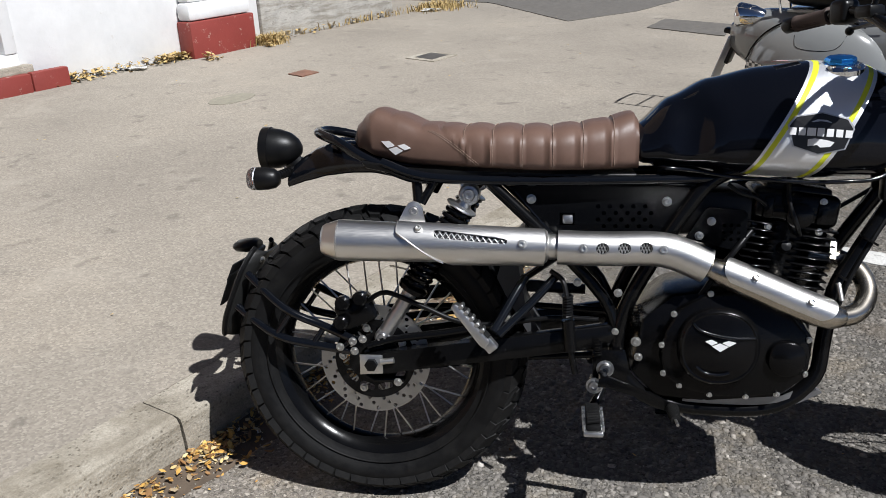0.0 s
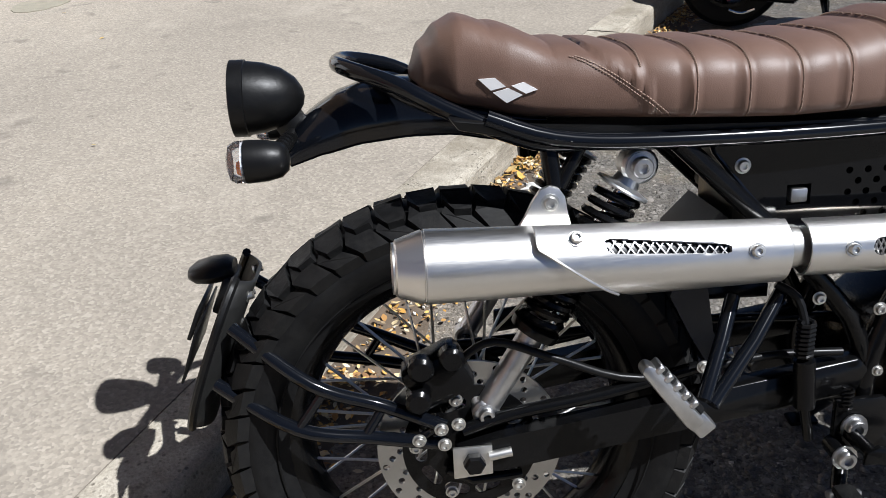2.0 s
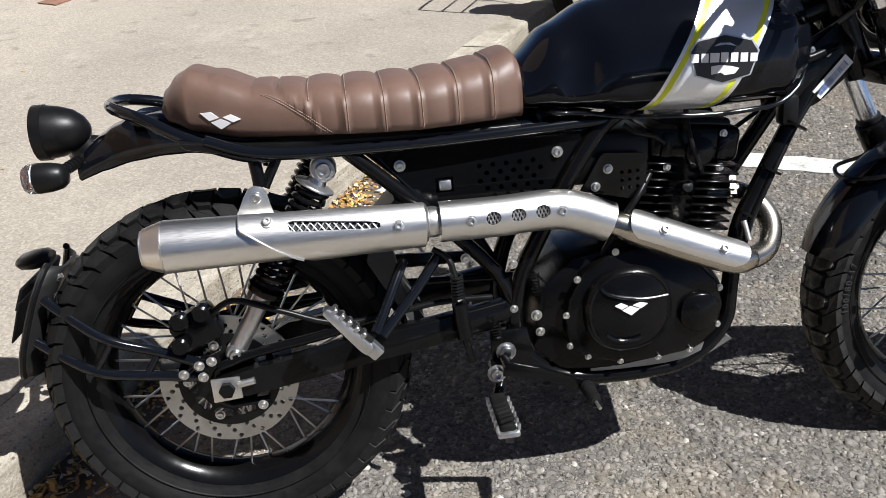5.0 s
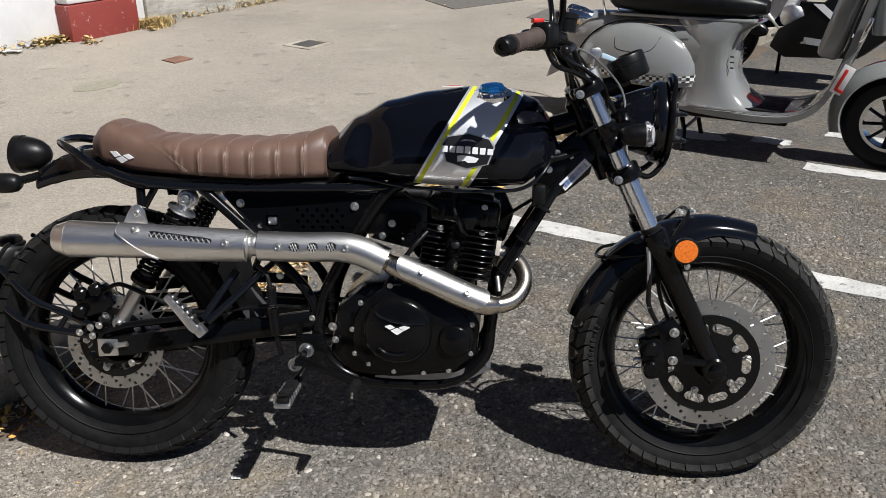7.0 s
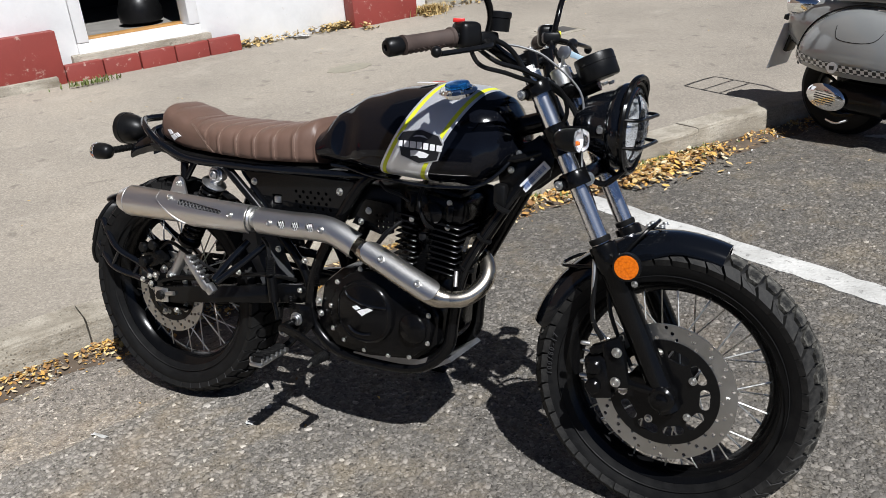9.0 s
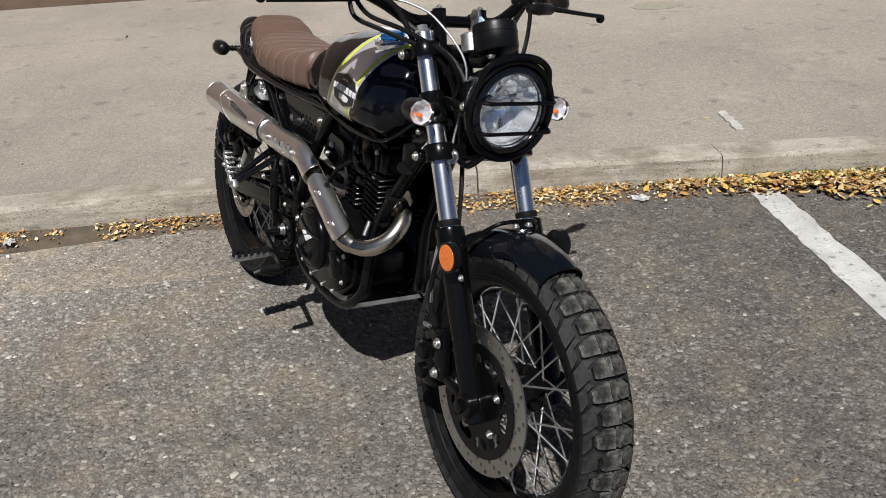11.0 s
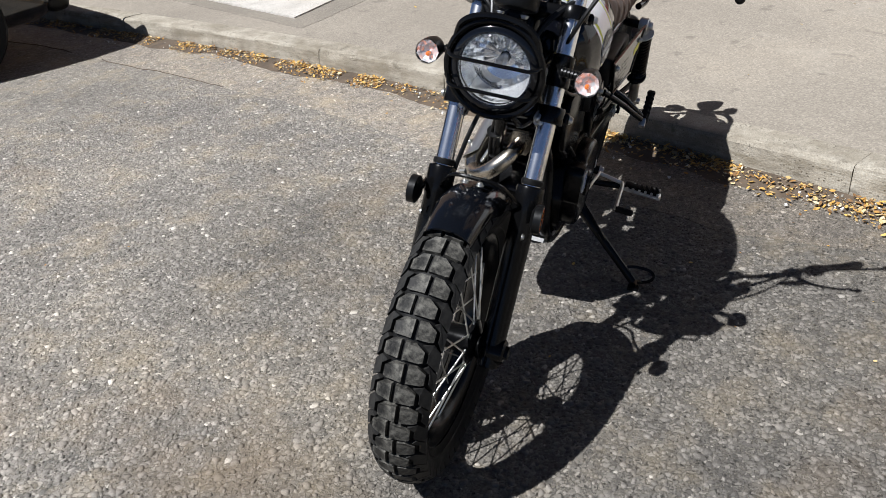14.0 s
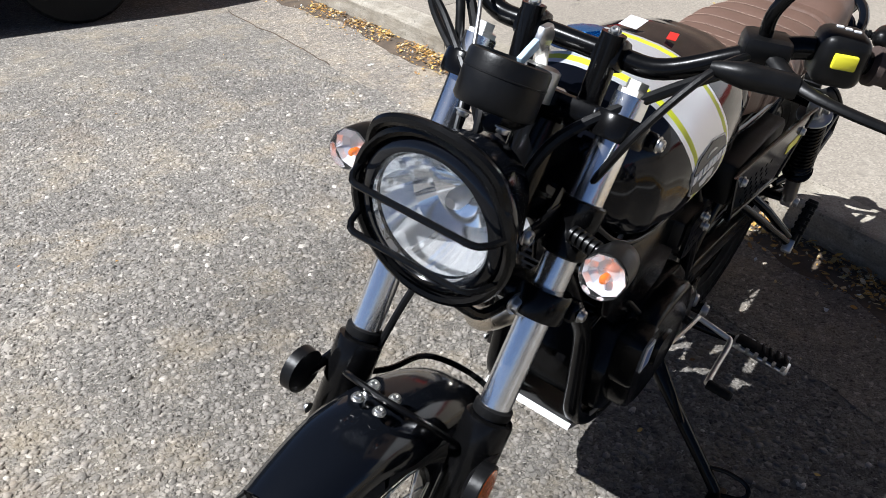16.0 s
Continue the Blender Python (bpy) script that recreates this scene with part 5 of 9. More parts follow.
box(bm, (0.120, 0.092, 0.020), TILT @ Matrix.Translation((0.006, 0, 0.181)), 0.008, 2)
for x in (-0.045, 0.005, 0.050):
    box(bm, (0.020, 0.126, 0.042), TILT @ Matrix.Translation((x, 0, 0.146)), 0.006, 2)
box(bm, (0.100, 0.118, 0.022), TILT @ Matrix.Translation((0.004, 0, 0.140)), 0.008, 2)
part("cylinder_head", bm, ENGINE, cyl, "black cylinder head cover")
for s in (-1, 1):
    turned("valve_cover", [(0.024, 0), (0.024, 0.010), (0.018, 0.014), (0.0, 0.015)], (0.80, s * 0.055, 0.595), (0, s, 0), ENGINE, "", 16, cyl)
    for x, h in ((0.835, 0.565), (0.745, 0.575), (0.84, 0.62)):
        bolt(cyl, (x, s * 0.060, h), (0, s, 0), 0.005)
slab("engine_shroud", [(0.650, 0.520), (0.665, 0.600), (0.700, 0.642), (0.800, 0.650), (0.880, 0.640), (0.905, 0.585), (0.885, 0.520), (0.830, 0.475), (0.740, 0.462), (0.680, 0.475)], 0.074, 0.092, ENGINE, "black shroud over the engine flank", bevel=0.007)
turned("carburettor", [(0.020, 0), (0.022, 0.03), (0.026, 0.032), (0.026, 0.055), (0.022, 0.06), (0.022, 0.085)], (0.735, 0, 0.565), (-1, 0, 0.15), ALU, "", 18)
rod("plug_lead", [(0.80, -0.065, 0.56), (0.79, -0.085, 0.58), (0.775, -0.08, 0.625), (0.78, -0.05, 0.665)], 0.0045, PLASTIC, smooth=4)
rod("breather_hose", [(0.72, -0.055, 0.57), (0.69, -0.08, 0.54), (0.66, -0.085, 0.50), (0.62, -0.088, 0.44)], 0.0055, PLASTIC, smooth=4)
bm = bmesh.new()
prism(bm, [(0.845, 0.268), (0.855, 0.262), (0.780, 0.222), (0.600, 0.214), (0.600, 0.220), (0.778, 0.229)], -0.078, 0.078)
part("skid_plate", bm, SCUFF, bike, "bare aluminium skid plate")
for s in (-1, 1):
    slab("skid_flank", [(0.60, 0.246), (0.70, 0.250), (0.78, 0.258), (0.80, 0.268), (0.79, 0.240), (0.60, 0.228)], s * 0.088 - 0.001, s * 0.088 + 0.001, SCUFF, "scuffed aluminium guard")

# ---- exhaust
MUF = [(-0.077, 0.027), (-0.075, 0.030), (-0.0485, 0.0392), (-0.0475, 0.0380), (-0.0465, 0.0380), (-0.0455, 0.0397), (0.340, 0.0315), (0.344, 0.028)]
M0, M1 = Vector((0.0, -0.122, 0.556)), Vector((0.34, -0.112, 0.545))
axis = (M1 - M0).normalized()


def muf_at(x):
    return M0 + axis * (x / axis.x)


bm = bmesh.new()
fr = along(M0, axis)
lathe(bm, [(0.021, -0.037), (0.021, -0.072), (0.0245, -0.079), (0.027, -0.079)] + [(r, x) for r, x in [(b, a) for a, b in MUF]] + [(0.022, 0.346), (0.022, 0.37)], fr, 40, False)
muffler = part("exhaust_silencer", bm, STEEL, bike, "brushed stainless high-level exhaust silencer", sharp=25)
bm = bmesh.new()
lathe(bm, [(0.0206, -0.0765), (0.0196, -0.037), (0.0, -0.036)], fr, 24, False)
part("outlet", bm, BLACKPRINT, muffler, "sooty outlet")


def shell(name, path, radius, a0, a1, slots, mat, parent, label, th=0.0022, n=40, m=26, ends=None):
    """A curved heat shield over part of a pipe, with openings cut through. Angles from the outward side, upwards positive."""
    P = smooth_path(path, 6)
    L = [0.0]
    for p, q in zip(P, P[1:]):
        L.append(L[-1] + (q - p).length)

    def at(s):
        d = s * L[-1]
        i = max(k for k in range(len(L) - 1) if L[k] <= d + 1e-9)
        f = min(1.0, (d - L[i]) / (L[i + 1] - L[i]))
        p = P[i] + (P[i + 1] - P[i]) * f
        t = (P[min(i + 1, len(P) - 1)] - P[max(i - 1, 0)]).normalized()
        return p, t

    outer = []
    for s, a in [(0, a0), (1, a0), (1, a1), (0, a1)]:
        outer.append((s, a))
    loop = []
    for (s0, b0), (s1, b1) in zip(outer, outer[1:] + outer[:1]):
        k = n if s0 != s1 else m
        loop += [(s0 + (s1 - s0) * i / k, b0 + (b1 - b0) * i / k) for i in range(k)]
    if ends:
        loop = [ends(s, a) for s, a in loop]
    inner = [(i / n, a0 + (a1 - a0) * j / m) for i in range(1, n) for j in range(1, m)]
    loops = [loop] + slots
    co, edges = [], []
    for lp in loops:
        s = len(co)
        co += [Vector(p) for p in lp]
        edges += [(s + i, s + (i + 1) % len(lp)) for i in range(len(lp))]
    co += [Vector(p) for p in inner if inside(p, loop) and not any(inside(p, h) for h in slots)]
    v, _, f, _, _, _ = delaunay_2d_cdt(co, edges, [], 0, 1e-6)
    bm = bmesh.new()

    def place(s, a, r):
        p, t = at(min(1, max(0, s)))
        side = Vector((0, -1, 0))
        side = (side - t * side.dot(t)).normalized()
        up = t.cross(side)
        if up.z < 0:
            up = -up
        rr = r(s) if callable(r) else r
        return p + side * rr * math.cos(a) + up * rr * math.sin(a)

    r1 = radius
    r0 = (lambda s: radius(s) - th) if callable(radius) else radius - th
    A = [bm.verts.new(place(p[0], p[1], r1)) for p in v]
    B = [bm.verts.new(place(p[0], p[1], r0)) for p in v]
    rim = {}
    for tri in f:
        c = [sum(v[i][k] for i in tri) / len(tri) for k in (0, 1)]
        if not inside(c, loop) or any(inside(c, h) for h in slots):
            continue
        bm.faces.new([A[i] for i in tri])
        bm.faces.new([B[i] for i in tri[::-1]])
        for i, j in zip(tri, list(tri[1:]) + [tri[0]]):
            if (j, i) in rim:
                del rim[(j, i)]
            else:
                rim[(i, j)] = 1
    for i, j in rim:
        bm.faces.new((A[j], A[i], B[i], B[j]))
    for vv in [q for q in bm.verts if not q.link_faces]:
        bm.verts.remove(vv)
    return part(name, bm, mat, parent, label, sharp=35), place


def mesh_weave(parent, place, s0, s1, a0, a1, r, nx, na):
    """Expanded metal behind an opening."""
    bm = bmesh.new()
    for i in range(nx):
        for d in (1, -1):
            pts = []
            for k in range(5):
                s = s0 + (s1 - s0) * (i + (k / 4 if d > 0 else 1 - k / 4) * 1.5) / nx
                pts.append(place(min(s, s1), a0 + (a1 - a0) * k / 4, r))
            tube(bm, pts, 0.0011, 4)
    part("expanded_mesh", bm, SCUFF, parent, "expanded metal mesh")
    # a black sheet under it, the shade of the gap put into colour
    bm = bmesh.new()
    deep = (lambda s: r(s) - 0.0022) if callable(r) else r - 0.0022
    g = [[bm.verts.new(place(s0 - 0.02 + (s1 - s0 + 0.04) * i / 12, a0 - 0.1 + (a1 - a0 + 0.2) * j / 5, deep)) for j in range(6)] for i in range(13)]
    for i in range(12):
        for j in range(5):
            bm.faces.new((g[i][j], g[i + 1][j], g[i + 1][j + 1], g[i][j + 1]))
    part("mesh_shade", bm, BLACKPRINT, parent, "black sheet for the shade behind the mesh")


# shield over the silencer, cut to a slanting edge
def cut(s, a):
    if s < 0.45 and a < 0.60:
        return (s + (0.60 - a) * 0.235 * (1 - s / 0.45), a)
    return (s, a)


SLOT = [(0.255, 0.70), (0.262, 0.76), (0.285, 0.79), (0.73, 0.50), (0.750, 0.44), (0.750, 0.30), (0.735, 0.25), (0.29, 0.40), (0.265, 0.46)]
sh1, pl1 = shell("heat_shield", [muf_at(0.066), muf_at(0.16), muf_at(0.25), muf_at(0.338)], lambda s: 0.0452 - 0.0075 * s, -1.05, 1.25, [SLOT], STEEL, bike, "brushed steel heat shield with a mesh slot", th=0.003, ends=cut)
mesh_weave(sh1, pl1, 0.25, 0.755, 0.24, 0.80, lambda s: 0.0412 - 0.0075 * s, 13, 4)
edge1 = [pl1(*cut(0.0, a), 0.0446) for a in [1.25 - 2.02 * k / 24 for k in range(25)]]
rod("shield_edge", edge1, 0.0014, STEEL, "rolled slanting edge", 6, parent=sh1)
P2 = [muf_at(0.362), muf_at(0.45), (0.53, -0.1045, 0.5415), (0.575, -0.104, 0.534), (0.632, -0.106, 0.510)]
HOLE2 = [[(0.29 + 0.140 * i + 0.042 * math.cos(k * math.pi / 7), 0.18 + 0.33 * math.sin(k * math.pi / 7)) for k in range(14)] for i in range(3)]
sh2, pl2 = shell("heat_shield", P2, 0.0325, -1.35, 1.5, HOLE2, STEEL, bike, "brushed steel heat shield with three round mesh openings")
for i in range(3):
    mesh_weave(sh2, pl2, 0.25 + 0.140 * i, 0.33 + 0.140 * i, -0.14, 0.50, 0.029, 4, 3)
P3 = [(0.655, -0.110, 0.503), (0.72, -0.114, 0.476), (0.80, -0.119, 0.442), (0.846, -0.121, 0.424)]


def tips(s, a):
    k = 0.10 * (abs(a - 0.7) / 1.05) ** 3
    return (s + k * (1 if s < 0.5 else -1) * abs(2 * s - 1) ** 6, a)


sh3, pl3 = shell("heat_shield", P3, 0.0295, -0.35, 1.75, [], STEEL, bike, "brushed steel heat shield on the header pipe", ends=tips)
rod("header_pipe", [(0.636, -0.1085, 0.508), (0.665, -0.111, 0.496), (0.72, -0.1145, 0.473), (0.80, -0.1185, 0.439), (0.842, -0.119, 0.424), (0.868, -0.112, 0.420)], [0.0185, 0.0245, 0.0265, 0.0265, 0.0245, 0.0185], PIPE, "golden heat-tinted header pipe", 20, 4)
rod("exhaust_pipe", [(0.36, -0.112, 0.545), (0.45, -0.108, 0.5435), (0.54, -0.1045, 0.540), (0.60, -0.105, 0.523), (0.66, -0.109, 0.500), (0.74, -0.115, 0.466), (0.81, -0.119, 0.436), (0.855, -0.116, 0.421), (0.897, -0.098, 0.424), (0.922, -0.070, 0.445), (0.926, -0.045, 0.470), (0.908, -0.022, 0.495), (0.865, -0.012, 0.512), (0.83, -0.01, 0.520)], 0.0185, PIPE, "heat-tinted exhaust pipe", 16, 6)
turned("pipe_clamp", [(0.023, -0.008), (0.024, -0.004), (0.024, 0.004), (0.023, 0.008)], (0.352, -0.112, 0.545), (1, 0.03, -0.03), ZINC, "", 20)
turned("port_flange", [(0.034, 0), (0.034, 0.010), (0.024, 0.012)], (0.862, -0.012, 0.513), (0.9, 0, -0.15), PIPE, "", 6)
rod("flange_stud", [(0.872, -0.095, 0.445), (0.868, -0.082, 0.475)], 0.005, ZINC)
for (s, a), pl in (((0.15, 0.80), pl1), ((0.85, 0.27), pl1), ((0.165, 0.15), pl2), ((0.68, 0.15), pl2), ((0.27, 0.55), pl3), ((0.77, 0.50), pl3)):
    rr = 0.0456 - 0.0075 * s if pl is pl1 else (0.0325 if pl is pl2 else 0.030)
    p = pl(s, a, rr)
    d = p - pl(s, a, rr - 0.01)
    bolt(bike, p, d, 0.0066)
slab("silencer_bracket", [(0.052, 0.575), (0.066, 0.594), (0.074, 0.612), (0.082, 0.624), (0.092, 0.628), (0.102, 0.625), (0.109, 0.615), (0.112, 0.596), (0.118, 0.575)], -0.099, -0.093, STEEL, "steel silencer bracket", bevel=0.001)
bolt(bike, (0.0926, -0.099, 0.6095), (0, -1, 0), 0.0075)

# ---- rear suspension and swinging arm
for s in (-1, 1):
    slab("swinging_arm", [(-0.020, 0.285), (-0.020, 0.318), (0.03, 0.328), (0.20, 0.352), (0.46, 0.392), (0.475, 0.375), (0.46, 0.345), (0.22, 0.312), (0.03, 0.284)], s * 0.083 - 0.012, s * 0.083 + 0.012, SATIN, "black swinging arm", bevel=0.004)
    rod("arm_brace", [(-0.01, s * 0.083, 0.335), (0.05, s * 0.083, 0.352), (0.16, s * 0.083, 0.368), (0.27, s * 0.083, 0.392)], 0.008, SATIN, smooth=4)
    slab("chain_adjuster", [(-0.024, 0.281), (0.022, 0.284), (0.022, 0.322), (-0.024, 0.322)], s * 0.0975 - 0.002, s * 0.0975 + 0.002, ZINC, "zinc axle adjuster plate", bevel=0.001)
    turned("axle_nut", [(0.013, 0), (0.013, 0.010), (0.010, 0.013), (0.005, 0.013)], (0.0, s * 0.099, 0.303), (0, s, 0), SATIN, "", 6)
    rod("adjuster_screw", [(0.018, s * 0.099, 0.308), (0.045, s * 0.099, 0.312)], 0.006, ZINC)
    out = 0.066 if s > 0 else 0.0  # the chain side stands further out
    S0, S1 = Vector((0.019, s * (0.066 + (0.080 if out else 0.0)), 0.352)), Vector((0.196, s * (0.066 + (0.080 if out else 0.0)), 0.637))
    if out:
        rod("shock_mount", [(0.199, 0.070, 0.640), (0.199, 0.150, 0.637)], 0.011, SATIN)
        rod("shock_mount", [(0.019, 0.085, 0.345), (0.019, 0.150, 0.352)], 0.010, SATIN)
    d = (S1 - S0).normalized()
    shock = rod("shock_absorber", [S0, S0 + d * 0.13], 0.015, ALU, "silver damper with black spring", 16)
    part("shock_rod", tube(bmesh.new(), [S0 + d * 0.12, S1], 0.008, 10), CHROME, shock)
    bm = bmesh.new()
    fm = along(S0 + d * 0.125, d)
    tube(bm, [fm @ Vector((0.0235 * math.cos(k * 0.55), 0.0235 * math.sin(k * 0.55), 0.176 * k / 160)) for k in range(161)], 0.0047, 6)
    part("spring", bm, SATIN, shock, "black coil spring")
    part("spring_seat", lathe(bmesh.new(), [(0.029, 0), (0.030, 0.004), (0.030, 0.010), (0.020, 0.016)], along(S0 + d * 0.112, d), 20), SATIN, shock)
    part("spring_cap", lathe(bmesh.new(), [(0.012, 0), (0.031, 0.001), (0.032, 0.003), (0.031, 0.005), (0.016, 0.008), (0.013, 0.020), (0.012, 0.035)], along(S0 + d * 0.302, d), 24), ALU, shock, "silver spring cap")
    for q, e in ((S0, 0.0165), (S1, 0.0205)):
        part("shock_eye", lathe(bmesh.new(), [(0.008, -0.013), (e - 0.003, -0.013), (e, -0.010), (e, 0.010), (e - 0.003, 0.013), (0.008, 0.013)], along(q, (0, 1, 0)), 20), ALU, shock)
        bolt(shock, q + Vector((0, s * 0.013, 0)), (0, s, 0), 0.0098 if q is S0 else 0.0122, ALU, "cap_nut")
    rod("footrest_hanger", [(0.302, s * 0.092, 0.482), (0.278, s * (0.125 + out * 0.35), 0.445), (0.246, s * (0.162 + out * 0.55), 0.394)], 0.0085, GLOSS)
    rod("footrest_hanger", [(0.358, s * 0.092, 0.482), (0.315, s * (0.125 + out * 0.35), 0.440), (0.255, s * (0.163 + out * 0.55), 0.388)], 0.0085, GLOSS)
    peg = slab("passenger_footrest", [(0.165, 0.447), (0.168, 0.455), (0.175, 0.458), (0.184, 0.452), (0.243, 0.381), (0.246, 0.373), (0.233, 0.360), (0.222, 0.370)], s * (0.172 + out * 0.55) - 0.012, s * (0.172 + out * 0.55) + 0.012, ALU if s < 0 else RUBBER, "folded alloy passenger footrest" if s < 0 else "folded black passenger footrest", bevel=0.004)
    part("peg_rubber", tube(bmesh.new(), [(0.190, s * (0.172 + out * 0.55), 0.446), (0.243, s * (0.172 + out * 0.55), 0.384)], 0.007, 8), RUBBER, peg, "black rubber edge")
    for k in range(5):
        t = k / 4
        c = Vector((0.187 + 0.044 * t, s * (0.172 + out * 0.55), 0.451 - 0.051 * t))
        bm = bmesh.new()
        box(bm, (0.0085, 0.027, 0.012), Matrix.Translation(c) @ Matrix.Rotation(radians(50), 4, "Y"), 0.002, 1)
        part("footrest_tooth", bm, ALU if s < 0 else RUBBER, peg)
    cube("footrest_joint", (0.030, 0.022, 0.026), (0.245, s * (0.168 + out * 0.55), 0.366), ALU, "", (0, 50, 0), 0.004, peg)
    mid = Vector((0.206, s * (0.172 + out * 0.55), 0.408))
    peg.matrix_basis = Matrix.Translation(mid) @ Matrix.Scale(0.87, 4) @ Matrix.Translation(-mid)
for x, h in ((-0.033, 0.330), (-0.036, 0.350), (-0.016, 0.355), (0.052, 0.268), (-0.062, 0.338)):
    bolt(bike, (x, -0.1005, h), (0, -1, 0), 0.0062)
rod("brake_stay", [(0.06, -0.075, 0.265), (0.0, -0.075, 0.262), (-0.03, -0.075, 0.28)], 0.006, SATIN)
cal = cube("rear_caliper", (0.075, 0.050, 0.060), (-0.035, -0.062, 0.402), ENGINE, "black rear brake caliper", (0, -25, 0), 0.012)
for x, h in ((-0.055, 0.425), (-0.02, 0.435), (-0.06, 0.385)):
    part("piston_boss", lathe(bmesh.new(), [(0.015, 0), (0.015, 0.014), (0.011, 0.018), (0.0, 0.018)], along((x, -0.085, h), (0, -1, 0)), 16), ENGINE, cal)
rod("rear_brake_hose", [(-0.01, -0.08, 0.425), (0.03, -0.08, 0.445), (0.10, -0.085, 0.42), (0.2, -0.085, 0.385), (0.35, -0.085, 0.40), (0.44, -0.09, 0.40)], 0.005, PLASTIC, smooth=5)
slab("chain_guard", [(0.05, 0.42), (0.28, 0.44), (0.42, 0.43), (0.42, 0.41), (0.27, 0.415), (0.05, 0.39)], 0.062, 0.072, SATIN, bevel=0.002)
rod("chain_upper", [(0.0, 0.066, 0.375), (0.3, 0.066, 0.385), (0.55, 0.066, 0.37)], 0.007, SATIN)
rod("chain_lower", [(0.0, 0.066, 0.235), (0.3, 0.066, 0.27), (0.55, 0.066, 0.285)], 0.007, SATIN)
turned("sprocket", [(0.072, -0.003), (0.074, 0.0), (0.072, 0.003), (0.03, 0.003)], (0, 0.064, 0.303), (0, 1, 0), SATIN, "", 38)
bm = bmesh.new()
prism(bm, [(0.245, 0.47), (0.265, 0.535), (0.30, 0.57), (0.31, 0.562), (0.282, 0.525), (0.30, 0.42), (0.33, 0.36), (0.305, 0.36), (0.27, 0.42)], -0.050, 0.050)
part("inner_mudguard", bm, GREYPLASTIC, bike, "grey-black inner mudguard")

# ---- plate carrier behind the rear wheel
for s in (-1, 1):
    u0, u1 = (-0.093, -0.036) if s < 0 else (0.100, 0.136)
    um = (u0 + u1) / 2 + s * 0.012
    upper = smooth_path([(-0.030, u0, 0.348), (-0.10, um - s * 0.012 + s * 0.008, 0.371), (-0.18, um, 0.408), (-0.268, u1, 0.468)], 6)
    lower = smooth_path([(-0.030, u0, 0.326), (-0.11, um, 0.332), (-0.20, um, 0.352), (-0.294, u1, 0.398)], 6)
    rod("carrier_arm", upper, 0.0085, GLOSS)
    rod("carrier_arm", lower, 0.0085, GLOSS)
    for i, j in ((4, 3), (9, 7), (14, 12)):
        rod("carrier_rung", [upper[i - 3], lower[j]], 0.006, GLOSS)
HP = smooth_path([(-0.250, 0, 0.508), (-0.258, 0, 0.492), (-0.270, 0, 0.466), (-0.288, 0, 0.425), (-0.302, 0, 0.390), (-0.313, 0, 0.360), (-0.323, 0, 0.328)], 4)
bm = bmesh.new()
rings, edges = [], ([], [])
for i, p in enumerate(HP):
    t = (HP[min(i + 1, len(HP) - 1)] - HP[max(i - 1, 0)]).normalized()
    n = Vector((t.z, 0, -t.x))
    q = i / (len(HP) - 1)
    w = 0.050 + 0.036 * min(1.0, q / 0.35) ** 0.7 - 0.022 * max(0.0, (q - 0.7) / 0.3) ** 2
    # a shallow trough: the flanks turn forward to the wheel
    row = [p + Vector((0, w * c, 0)) + n * (-0.006 + 0.020 * abs(c) ** 6) for c in [-1 + k / 8 for k in range(17)]]
    rings.append(row + [v - n * 0.004 for v in row[::-1]])
    edges[0].append(row[0])
    edges[1].append(row[-1])
loft(bm, rings)
holder = part("plate_holder", bm, DUSTPLASTIC, bike, "curved black plate holder")
for e in edges:
    part("holder_rim", tube(bmesh.new(), e, 0.0055, 8), PLASTIC, holder)
for x, z in ((-0.262, 0.490), (-0.276, 0.458), (-0.300, 0.402)):
    for u in (-0.048, 0.048):
        part("holder_bolt", lathe(bmesh.new(), [(0.007, 0), (0.007, 0.003), (0.0045, 0.004), (0.0045, 0.012), (0.0, 0.0125)], along((x + 0.006, u, z), (1, 0, 0.3)), 10), ZINC, holder, "bright bolt end")
part("holder_lamp", lathe(bmesh.new(), [(0.0, -0.030), (0.010, -0.028), (0.016, -0.018), (0.017, 0.0), (0.014, 0.018), (0.008, 0.027), (0.0, 0.029)], along((-0.298, 0, 0.512), (-1, 0, -0.10)) @ Matrix.Diagonal((2.0, 0.85, 1, 1)), 20), PLASTIC, holder, "small rounded black plate lamp")
part("holder_bracket", box(bmesh.new(), (0.016, 0.060, 0.050), pose(-0.283, 0, 0.486, 0, 25, 0), 0.004), PLASTIC, holder)
part("reflector_bracket", box(bmesh.new(), (0.005, 0.110, 0.040), pose(-0.318, 0, 0.462, 0, 24, 0), 0.0015), PLASTIC, holder)
part("number_board", box(bmesh.new(), (0.003, 0.150, 0.070), pose(-0.324, 0, 0.430, 0, 21, 0), 0.001), PLASTIC, holder, "plain board seen from its dark back")

